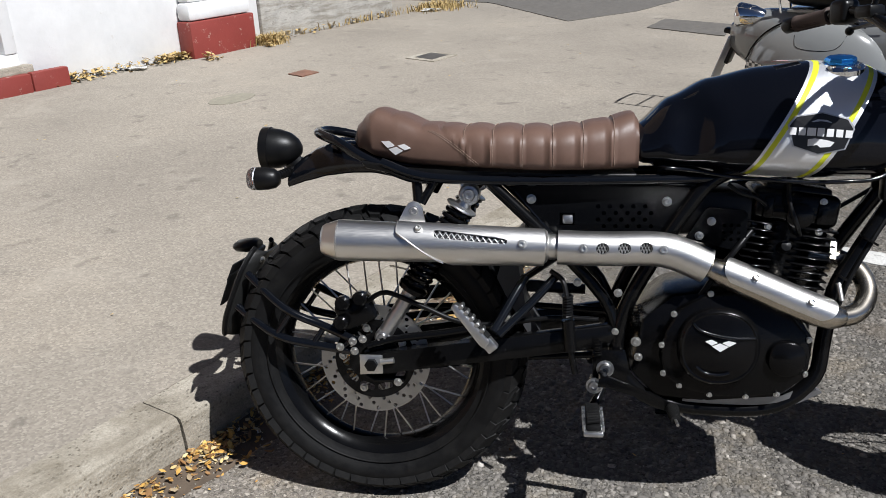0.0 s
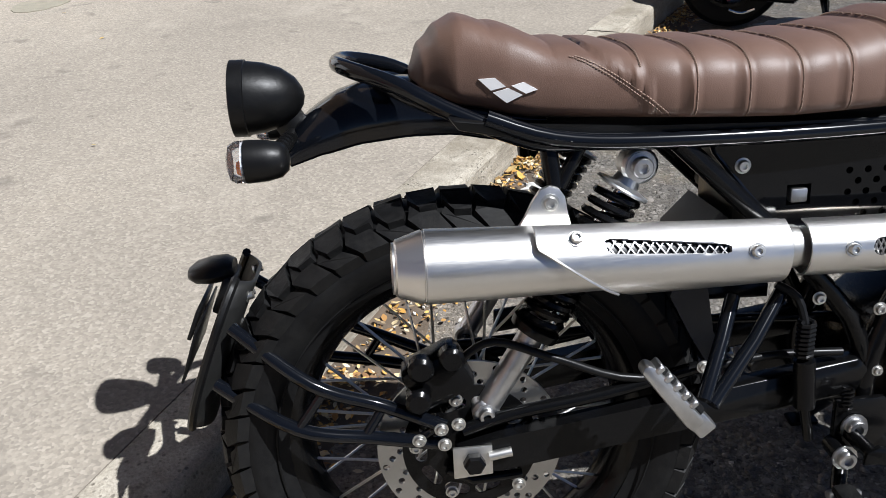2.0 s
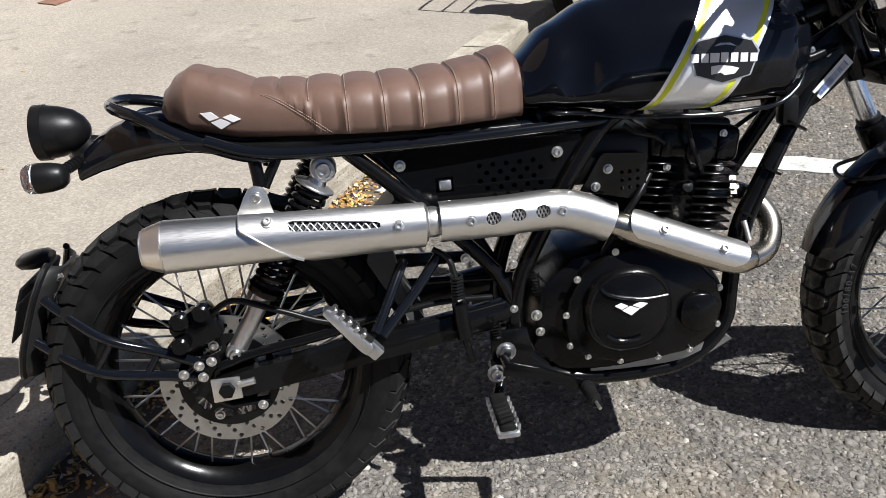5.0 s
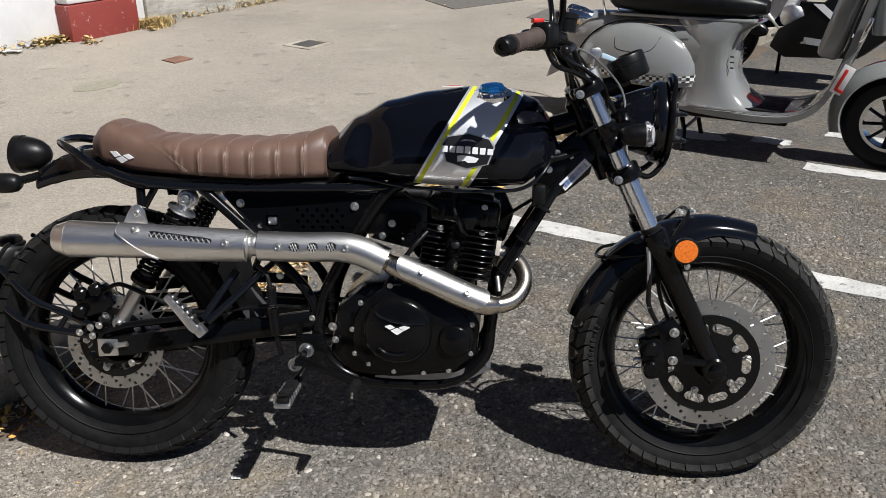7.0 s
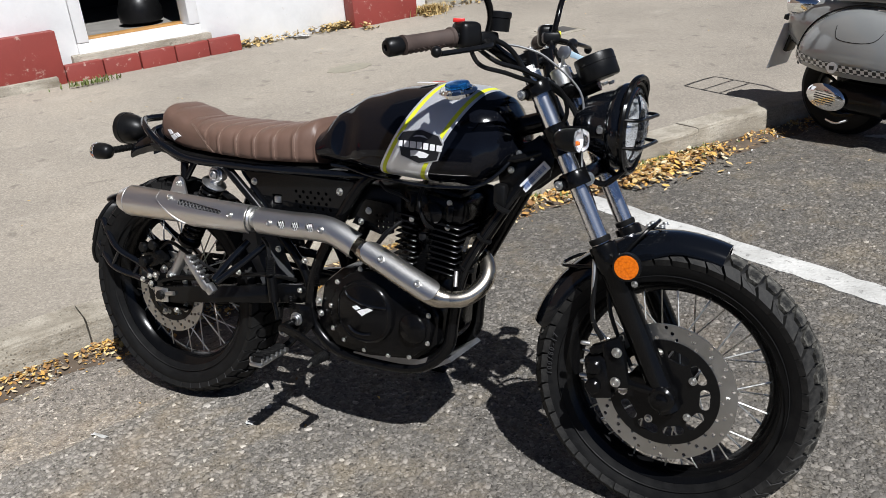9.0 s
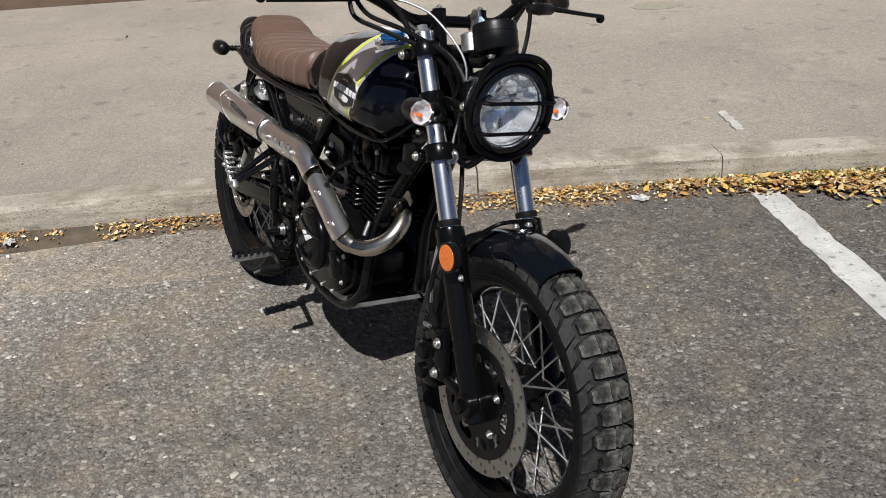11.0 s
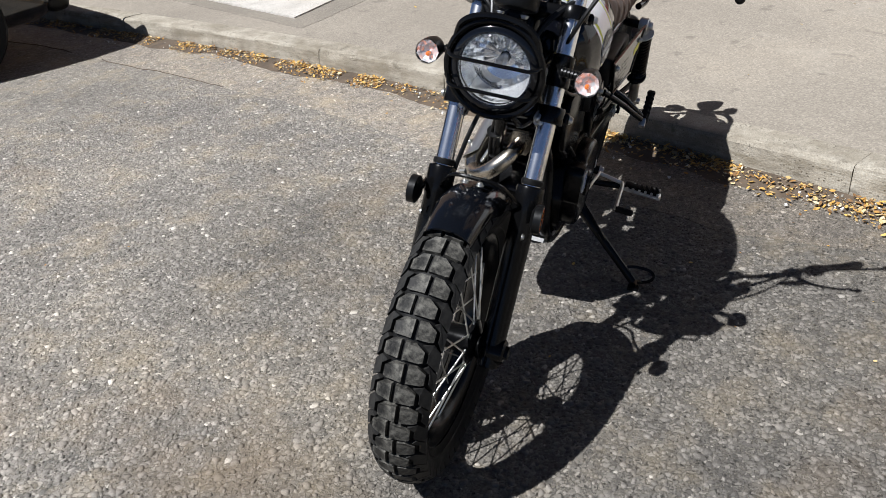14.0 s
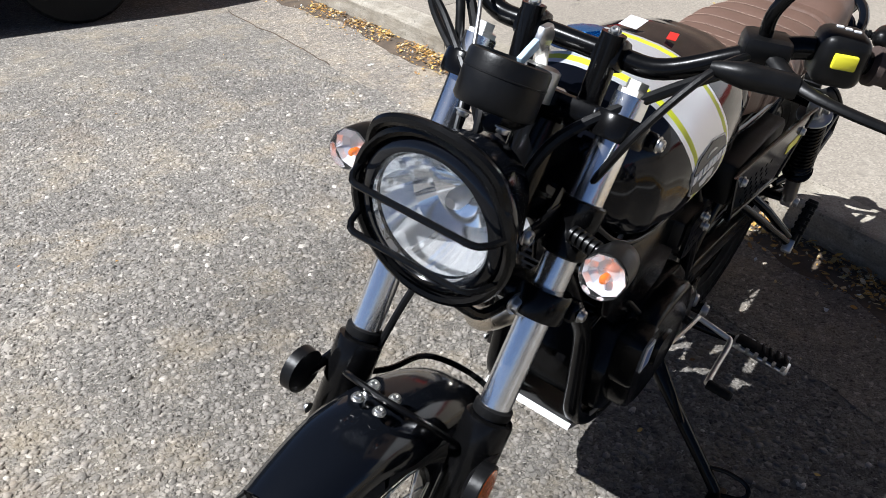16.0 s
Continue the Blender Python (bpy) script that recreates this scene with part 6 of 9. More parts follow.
# ---- tail
rear_guard = bmesh.new()
GUP = [(0.11, 0.715), (0.02, 0.728), (-0.06, 0.735), (-0.096, 0.730), (-0.123, 0.722), (-0.152, 0.706), (-0.175, 0.688), (-0.190, 0.665)]
GLO = [(0.11, 0.664), (0.043, 0.671), (-0.002, 0.678), (-0.048, 0.677), (-0.096, 0.671), (-0.147, 0.659), (-0.175, 0.650), (-0.190, 0.645)]
rings = []
for i in range(25):
    t = i / 24
    x = 0.10 - 0.286 * t
    up, lo = interp(-x, [(-a, b) for a, b in GUP]), interp(-x, [(-a, b) for a, b in GLO])
    w = 0.064 - 0.022 * t ** 2
    row = []
    for k in range(19):
        c = -1 + 2 * k / 18
        f = (1 - min(1.0, abs(c)) ** 3.2)
        row.append(Vector((x, w * math.copysign(min(1.0, abs(c) * 1.25), c), lo + (up - lo) * f)))
    rings.append(row + [Vector((q.x + 0.002, q.y * 0.93, q.z - 0.004)) for q in row[::-1]])
loft(rear_guard, rings)
part("rear_mudguard", rear_guard, GLOSS, bike, "short deep black rear mudguard", sharp=60)
rod("grab_rail", [(0.13, -0.098, 0.668), (0.08, -0.102, 0.672), (0.0, -0.100, 0.704), (-0.06, -0.088, 0.735), (-0.110, -0.052, 0.750), (-0.124, 0.0, 0.752), (-0.110, 0.052, 0.750), (-0.06, 0.088, 0.735), (0.0, 0.100, 0.704), (0.08, 0.102, 0.672), (0.13, 0.098, 0.668)], 0.0095, GLOSS, "black tubular rear rail", 12, 5)
rod("rail_brace", [(0.05, -0.095, 0.688), (-0.02, -0.088, 0.708), (-0.065, -0.06, 0.726), (-0.085, 0, 0.732), (-0.065, 0.06, 0.726), (-0.02, 0.088, 0.708), (0.05, 0.095, 0.688)], 0.007, GLOSS, "", 10, 5)
tl = turned("tail_lamp", [(0.0, -0.082), (0.010, -0.080), (0.022, -0.072), (0.033, -0.057), (0.0400, -0.036), (0.0425, -0.017), (0.0442, -0.016), (0.0442, 0.0), (0.042, 0.001), (0.041, -0.012)], (-0.246, 0, 0.718), (-1, 0, 0.02), PLASTIC, "black bullet tail lamp", 32, caps=False)
part("tail_lens", lathe(bmesh.new(), [(0.041, -0.004), (0.040, 0.0), (0.02, 0.003), (0.0, 0.004)], along((-0.2405, 0, 0.718), (-1, 0, 0.02)), 32), RED, tl, "red tail lens")
rod("tail_bracket", [(-0.175, 0, 0.672), (-0.185, 0, 0.690), (-0.190, 0, 0.700)], 0.012, PLASTIC, squash=1.6)


def indicator(p, d, stem, bulb=1.0):
    """A bullet indicator: housing, clear lens, amber bulb, ribbed rubber stem."""
    d = Vector(d).normalized()
    h = turned("indicator", [(0.0, -0.041), (0.012, -0.0385), (0.0185, -0.031), (0.0218, -0.016), (0.0228, 0.0), (0.0228, 0.006)], p, d, PLASTIC, "black bullet indicator with clear lens", 24, caps=False)
    part("lens", lathe(bmesh.new(), [(0.0224, 0.0), (0.0224, 0.010), (0.019, 0.016), (0.010, 0.019), (0.0, 0.020)], along(Vector(p) + d * 0.006, d), 24, False), FROST, h, "clear ribbed lens").visible_shadow = False
    part("reflector", lathe(bmesh.new(), [(0.0222, 0.003), (0.019, -0.003), (0.012, -0.008), (0.0, -0.010)], along(Vector(p) + d * 0.006, d), 9, False), LAMPSILVER, h, sharp=10)
    part("amber_bulb", lathe(bmesh.new(), [(0.003 * bulb, -0.008), (0.0050 * bulb, -0.005), (0.0050 * bulb, 0.003 * bulb), (0.0036 * bulb, 0.006 * bulb), (0.0, 0.007 * bulb)], along(Vector(p) + d * 0.004 - Vector((0, 0, 0.006)), d), 14), AMBER, h, "amber bulb")
    if stem:
        a, b = Vector(stem), Vector(p) - d * 0.018
        v = (b - a)
        n = 8
        prof = []
        for k in range(n):
            prof += [(0.0095, v.length * k / n), (0.0095, v.length * (k + 0.5) / n), (0.0070, v.length * (k + 0.55) / n), (0.0070, v.length * (k + 0.95) / n)]
        part("stem", lathe(bmesh.new(), prof, along(a, v), 14), PLASTIC, h, "ribbed rubber stem")
    return h


for s in (-1, 1):
    indicator((-0.217, s * 0.115, 0.668), (-1, 0, 0), (-0.185, s * 0.030, 0.672), 1.9)
    indicator((1.148, s * 0.152, 0.783), (1, s * 0.02, 0.02), (1.118, s * 0.098, 0.783), 0.9)
rod("indicator_bar", [(-0.182, -0.04, 0.672), (-0.182, 0.04, 0.672)], 0.010, PLASTIC)

# the tail is set a little over towards the stand side
SWAY = ("seat", "stitching", "seat_mark", "plate_holder", "holder_rim", "holder_bolt", "holder_lamp", "holder_bracket", "reflector_bracket", "number_board", "rear_mudguard", "grab_rail", "rail_brace", "tail_lamp", "tail_lens", "tail_bracket", "indicator", "lens", "reflector", "amber_bulb", "stem", "indicator_bar")
for ob in bike.children_recursive:
    if ob.type == "MESH" and ob.name.split(".")[0] in SWAY:
        for v in ob.data.vertices:
            if v.co.x < 0.25:
                v.co.y += min(0.050, 0.135 * (0.25 - v.co.x))

# ---- forks
FD = Vector((1.330, 0, 0.284)) - Vector((1.047, 0, 0.872))
FD.normalize()


def fork_at(h, u=0.0, f=0.0):
    t = (0.872 - h) / -FD.z
    p = Vector((1.047, u, 0.872)) + FD * t
    return p + Vector((-FD.z, 0, FD.x)) * f


for s in (-1, 1):
    u = s * 0.089
    leg = rod("fork_tube", [fork_at(0.900, u), fork_at(0.54, u)], 0.0178, FORKCHROME, "chromed fork tube", 24)
    bm = bmesh.new()
    a, b = fork_at(0.575, u), fork_at(0.255, u, 0.0)
    L = (b - a).length
    lathe(bm, [(0.0185, -0.002), (0.0265, 0.0), (0.0275, 0.004), (0.0275, 0.052), (0.0245, 0.058), (0.0240, L - 0.04), (0.0225, L), (0.016, L + 0.004)], along(a, b - a), 28)
    part("fork_slider", bm, SATIN, leg, "matt black fork slider")
    part("dust_seal", lathe(bmesh.new(), [(0.0205, 0), (0.0215, 0.003), (0.0215, 0.010), (0.019, 0.012)], along(fork_at(0.578, u), -FD), 24), RUBBER, leg)
    bm = bmesh.new()
    lathe(bm, [(0.0, -0.029), (0.021, -0.029), (0.0255, -0.025), (0.0265, -0.006), (0.0250, -0.004), (0.0250, -0.002), (0.0265, 0.0), (0.0255, 0.025), (0.021, 0.029), (0.0, 0.029)], along((1.330, u, 0.284), (0, 1, 0)), 28)
    part("axle_lug", bm, SATIN, leg)
    turned("axle_end", [(0.013, 0), (0.013, 0.006), (0.009, 0.008), (0.0, 0.008)], (1.330, s * 0.118, 0.284), (0, s, 0), SATIN, "", 6)
    # side reflector on a bracket
    rd = turned("side_reflector", [(0.0255, 0), (0.0255, 0.006), (0.0235, 0.009), (0.0, 0.0095)], (1.252, s * 0.122, 0.545), (0 if s < 0 else -0.08, s, 0), ORANGE, "round orange reflector", 24)
    part("reflector_back", lathe(bmesh.new(), [(0.015, -0.012), (0.027, -0.006), (0.0278, 0.0075), (0.0256, 0.0085)], along((1.252, s * 0.122, 0.545), (0 if s < 0 else -0.08, s, 0)), 24), PLASTIC, rd)
    part("reflector_bracket", tube(bmesh.new(), [(1.205, s * 0.112, 0.548), (1.252, s * 0.114, 0.545)], 0.006, 8), SATIN, rd)
    bolt(bike, (1.262, s * 0.100, 0.506), (0, s, 0), 0.005)
for h, tk, nm in ((0.870, 0.026, "upper_yoke"), (0.700, 0.032, "lower_yoke")):
    c = fork_at(h)
    rot = Matrix.Translation(c) @ Matrix.Rotation(math.atan2(FD.x, -FD.z) * -1, 4, "Y")
    bm = bmesh.new()
    box(bm, (0.050, 0.16, tk), rot @ Matrix.Translation((-0.012, 0, 0)), 0.008, 2)
    for s in (-1, 1):
        lathe(bm, [(0.028, -tk / 2), (0.029, -tk / 2 + 0.003), (0.029, tk / 2 - 0.003), (0.027, tk / 2)], rot @ Matrix.Translation((0, s * 0.089, 0)), 24)
        box(bm, (0.020, 0.030, tk * 0.75), rot @ Matrix.Translation((-0.022, s * 0.110, 0)), 0.004, 1)
    part(nm, bm, SATIN, bike, "black fork yoke")
    for s in (-1, 1):
        p = rot @ Vector((-0.022, s * 0.126, 0))
        bolt(bike, p, (0, s, 0), 0.0065)
for s in (-1, 1):
    bm = bmesh.new()
    lathe(bm, [(0.021, -0.030), (0.0235, -0.028), (0.0235, -0.006), (0.022, -0.004), (0.022, 0.004), (0.0235, 0.006), (0.0235, 0.028), (0.021, 0.030)], along(fork_at(0.774, s * 0.089), FD), 24)
    part("lamp_clamp", bm, SATIN, bike, "black headlamp clamp")
    turned("fork_cap", [(0.017, 0), (0.017, 0.006), (0.011, 0.008), (0.011, 0.016), (0.0, 0.017)], fork_at(0.899, s * 0.089), -FD, ZINC, "zinc fork cap", 6)
turned("steering_stem", [(0.026, -0.10), (0.026, 0.075), (0.018, 0.085), (0.016, 0.098), (0.0, 0.099)], fork_at(0.785, 0, -0.028), -FD, SATIN)
turned("stem_nut", [(0.015, 0), (0.015, 0.010), (0.010, 0.013), (0.0, 0.013)], fork_at(0.872, 0, -0.028), -FD, ZINC, "", 6)

# front caliper, hose and axle parts
fc = cube("front_caliper", (0.052, 0.058, 0.092), (1.203, -0.090, 0.306), ENGINE, "black front brake caliper", (0, -12, 0), 0.012)
part("caliper_lug", box(bmesh.new(), (0.046, 0.020, 0.098), pose(1.236, -0.108, 0.338, 0, -12, 0), 0.009, 2), ENGINE, fc)
part("caliper_arm", box(bmesh.new(), (0.095, 0.014, 0.016), pose(1.284, -0.108, 0.300, 0, 6, 0), 0.005, 2), SATIN, fc)
part("caliper_bridge", box(bmesh.new(), (0.070, 0.030, 0.020), pose(1.214, -0.100, 0.372, 0, -28, 0), 0.006, 2), ENGINE, fc)
for h in (0.368, 0.306):
    bolt(bike, (1.240, -0.120, h), (0, -1, 0), 0.0078)
for h in (0.330, 0.288):
    part("piston_boss", lathe(bmesh.new(), [(0.016, 0), (0.016, 0.008), (0.012, 0.012), (0.0, 0.012)], along((1.195, -0.118, h), (0, -1, 0)), 16), ENGINE, fc)
for h in (0.30, 0.33, 0.37):
    part("bleed_nipple", lathe(bmesh.new(), [(0.005, 0), (0.005, 0.014), (0.003, 0.018), (0.0, 0.018)], along((1.178, -0.10, h), (-1, -0.3, 0.1)), 10), ZINC, fc)
rod("front_brake_hose", [(1.205, -0.105, 0.385), (1.185, -0.112, 0.43), (1.185, -0.108, 0.50), (1.178, -0.085, 0.60), (1.13, -0.075, 0.70), (1.075, -0.085, 0.80), (1.02, -0.13, 0.93), (0.992, -0.175, 0.965)], 0.0052, PLASTIC, "black brake hose", 10, 6)
rod("hose_sleeve", [(1.187, -0.112, 0.42), (1.184, -0.111, 0.46), (1.183, -0.108, 0.51), (1.180, -0.097, 0.56)], 0.0046, ZINC, "steel hose sleeve", 10, 4)
rod("speedometer_cable", [(1.26, -0.082, 0.33), (1.215, -0.085, 0.43), (1.20, -0.075, 0.52), (1.165, -0.055, 0.63), (1.12, -0.03, 0.73), (1.12, -0.01, 0.85)], 0.0045, PLASTIC, "", 8, 6)

# ---- front mudguard
bm = bmesh.new()
rings = []
for i in range(37):
    t = i / 36
    a = radians(163) - radians(90) * t
    r = 0.3135
    x, h = AXF.x + r * math.cos(a), AXF.z + r * math.sin(a)
    if t > 0.80:
        k = (t - 0.80) / 0.20
        x += 0.006 * k
        h -= 0.006 * k
    w = (0.056 if t > 0.12 else 0.043 + 0.013 * (t / 0.12) ** 0.5) - 0.012 * max(0.0, t - 0.7) / 0.3
    n = Vector((math.cos(a), 0, math.sin(a)))
    drop = 0.036 * min(1.0, max(0.62, (1.04 - t) / 0.35))
    ring = []
    for k in range(15):
        c = -1 + 2 * k / 14
        ring.append(Vector((x, w * math.copysign(min(1.0, abs(c) * 1.12), c), h)) - n * (drop * abs(c) ** 3.2 + 0.008 * c * c))
    ring += [q - n * 0.004 for q in ring[::-1]]
    rings.append(ring)
loft(bm, rings)
fender = part("front_mudguard", bm, GLOSS, bike, "glossy black front mudguard", sharp=55)
for x0, h0 in ((1.262, 0.604), (1.288, 0.606)):
    for u in (-0.014, 0.014):
        bolt(fender, (x0, u, h0 - 0.002), (-0.1, 0, 1), 0.0055)
rod("mudguard_stay", [(1.215, -0.085, 0.535), (1.245, -0.066, 0.575), (1.270, -0.04, 0.605), (1.275, 0, 0.609), (1.270, 0.04, 0.605), (1.245, 0.066, 0.575), (1.215, 0.085, 0.535)], 0.0038, SATIN, "black wire mudguard stay", 8, 5, parent=fender)
rod("mudguard_stay", [(1.205, -0.085, 0.53), (1.16, -0.064, 0.52), (1.105, -0.05, 0.512), (1.085, 0, 0.505), (1.105, 0.05, 0.512), (1.16, 0.064, 0.52), (1.205, 0.085, 0.53)], 0.0038, SATIN, "", 8, 5, parent=fender)

# ---- headlamp
HC, HD = Vector((1.197, -0.005, 0.797)), Vector((1.0, 0, -0.05)).normalized()
lamp = turned("headlamp", [(0.0, -0.100), (0.02, -0.098), (0.036, -0.090), (0.054, -0.070), (0.066, -0.040), (0.073, -0.016), (0.080, -0.012), (0.0848, -0.002), (0.0858, 0.008), (0.0830, 0.018), (0.0765, 0.0245), (0.0690, 0.0255), (0.0655, 0.021), (0.0645, 0.014)], HC, HD, GLOSS, "round black headlamp with wire guard", 48, caps=False)
bm = bmesh.new()
HM = along(HC, HD)
rings = []
for r, z in ((0.0655, 0.013), (0.063, -0.004), (0.055, -0.026), (0.040, -0.042), (0.020, -0.050), (0.010, -0.051)):
    ring = []
    for j in range(72):
        a = 2 * math.pi * j / 72
        cut_ = 0.019 < r < 0.064 and math.sin(a) > -0.15  # stepped above, a plain bowl below
        k = r * (1 - 0.085 * (j % 6 < 3)) if cut_ else r
        ring.append(HM @ Vector((k * math.cos(a), k * math.sin(a), z + (0.008 if j % 12 < 6 and cut_ else 0))))
    rings.append(ring)
loft(bm, rings, False)
part("reflector", bm, MIRROR, lamp, "faceted silver reflector", sharp=12)
part("bulb", lathe(bmesh.new(), [(0.008, -0.051), (0.008, -0.034), (0.010, -0.033), (0.010, -0.020), (0.006, -0.013), (0.0, -0.012)], HM, 16), ALU, lamp, "silver bulb shade")
part("lamp_lens", lathe(bmesh.new(), [(0.0655, 0.014), (0.0645, 0.026), (0.052, 0.037), (0.030, 0.043), (0.001, 0.045)], HM, 48, False), CLEAR, lamp, "clear domed lens").visible_shadow = False
guard = rod("lamp_guard", [HM @ Vector((0.0885 * math.cos(a), 0.0885 * math.sin(a), 0.020)) for a in [2 * math.pi * k / 40 for k in range(40)]], 0.0062, SATIN, "black headlamp guard ring", 8, 0, True, lamp)
for dz in (0.022, -0.031):
    w = math.sqrt(0.0885 ** 2 - dz ** 2)
    bm = bmesh.new()
    tube(bm, [HC + HD * (0.020 + 0.032 * min(1, (1 - abs(c)) * 5) ** 0.5) + Vector((0, w * c, dz)) for c in [-1 + 2 * k / 24 for k in range(25)]], 0.0036, 8)
    part("guard_bar", bm, SATIN, lamp, "black guard bar")
bm = bmesh.new()
tube(bm, [HC + Vector((0.020, -0.076, 0.044)), HC + Vector((0.026, -0.066, 0.073)), HC + Vector((0.029, -0.040, 0.090)), HC + Vector((0.030, 0, 0.096)), HC + Vector((0.029, 0.040, 0.090)), HC + Vector((0.026, 0.066, 0.073)), HC + Vector((0.020, 0.076, 0.044))], 0.0062, 8, 6)
part("guard_hoop", bm, SATIN, lamp, "black guard hoop")
for s in (-1, 1):
    part("guard_leg", tube(bmesh.new(), [HC + Vector((0.016, s * 0.042, -0.080)), HC + Vector((-0.015, s * 0.055, -0.108)), Vector((1.150, s * 0.065, 0.699))], 0.006, 8, 4), SATIN, lamp)
    bolt(lamp, (1.150, s * 0.072, 0.699), (0.4, s, 0), 0.0105, ALU, "cap_nut")
    part("lamp_ear", box(bmesh.new(), (0.075, 0.006, 0.022), pose(1.140, s * 0.074, 0.790, 0, 0, 0), 0.002), SATIN, lamp)
    bolt(lamp, (1.172, s * 0.074, 0.795), (0, s, 0), 0.007)

# ---- instruments and bars
GD = Vector((-0.38, 0, 0.92)).normalized()
GC = Vector((1.127, 0.001, 0.933))
gauge = turned("speedometer", [(0.030, -0.050), (0.038, -0.049), (0.0405, -0.045), (0.0405, -0.004), (0.039, 0.0), (0.036, 0.001), (0.035, -0.003), (0.0, -0.003)], GC, GD, PLASTIC, "round black speedometer", 40)
part("gauge_glass", lathe(bmesh.new(), [(0.0350, -0.0025), (0.0, -0.002)], along(GC, GD), 32, False), CARGLASS, gauge, "dark gauge glass")
part("gauge_band", lathe(bmesh.new(), [(0.0405, -0.018), (0.0412, -0.0175), (0.0412, -0.0165), (0.0405, -0.016)], along(GC, GD), 40), PLASTIC, gauge)
rod("gauge_bracket", [(1.075, 0, 0.866), (1.110, 0, 0.872), (1.140, 0, 0.885)], 0.012, SATIN, squash=1.8)
for u in (-0.022, 0.022):
    bolt(bike, GC - GD * 0.054 + Vector((0.012, u, 0)), -GD, 0.006)
for s in (-1, 1):
    riser = rod("bar_riser", [fork_at(0.862, s * 0.043, -0.024), Vector((1.011, s * 0.046, 0.944))], 0.0130, SATIN, "black handlebar riser", 18)
    part("riser_cap", box(bmesh.new(), (0.034, 0.032, 0.034), pose(1.006, s * 0.046, 0.922, 0, -25, 0), 0.008), SATIN, riser)
    bolt(riser, (1.011, s * 0.046, 0.945), (0.4, 0, 0.9), 0.005)
rod("handlebar", [(0.880, -0.357, 0.952), (0.912, -0.290, 0.961), (0.952, -0.215, 0.970), (0.976, -0.165, 0.954), (0.998, -0.100, 0.922), (1.004, -0.048, 0.920), (1.004, 0.048, 0.920), (0.998, 0.100, 0.922), (0.976, 0.165, 0.954), (0.950, 0.215, 0.972), (0.905, 0.290, 0.961), (0.868, 0.362, 0.952)], 0.0110, SATIN, "black tapered handlebar", 14, 6)
turned("ignition_switch", [(0.020, -0.02), (0.020, 0.012), (0.014, 0.015), (0.0, 0.015)], (1.062, 0.0, 0.893), GD, ZINC, "", 20)
slab("key_head", [(1.052, 0.938), (1.060, 0.951), (1.077, 0.951), (1.083, 0.938), (1.074, 0.926), (1.058, 0.927)], -0.004, 0.004, ALU, "grey key head", bevel=0.002)
rod("ignition_key", [(1.062, 0.0, 0.900), (1.066, 0.0, 0.930)], 0.0022, ZINC, "key in the ignition", 6, squash=3.5)
slab("key_fob", [(1.080, 0.930), (1.108, 0.921), (1.112, 0.929), (1.083, 0.941)], -0.003, 0.003, FOB, "pale blue key fob", bevel=0.001)
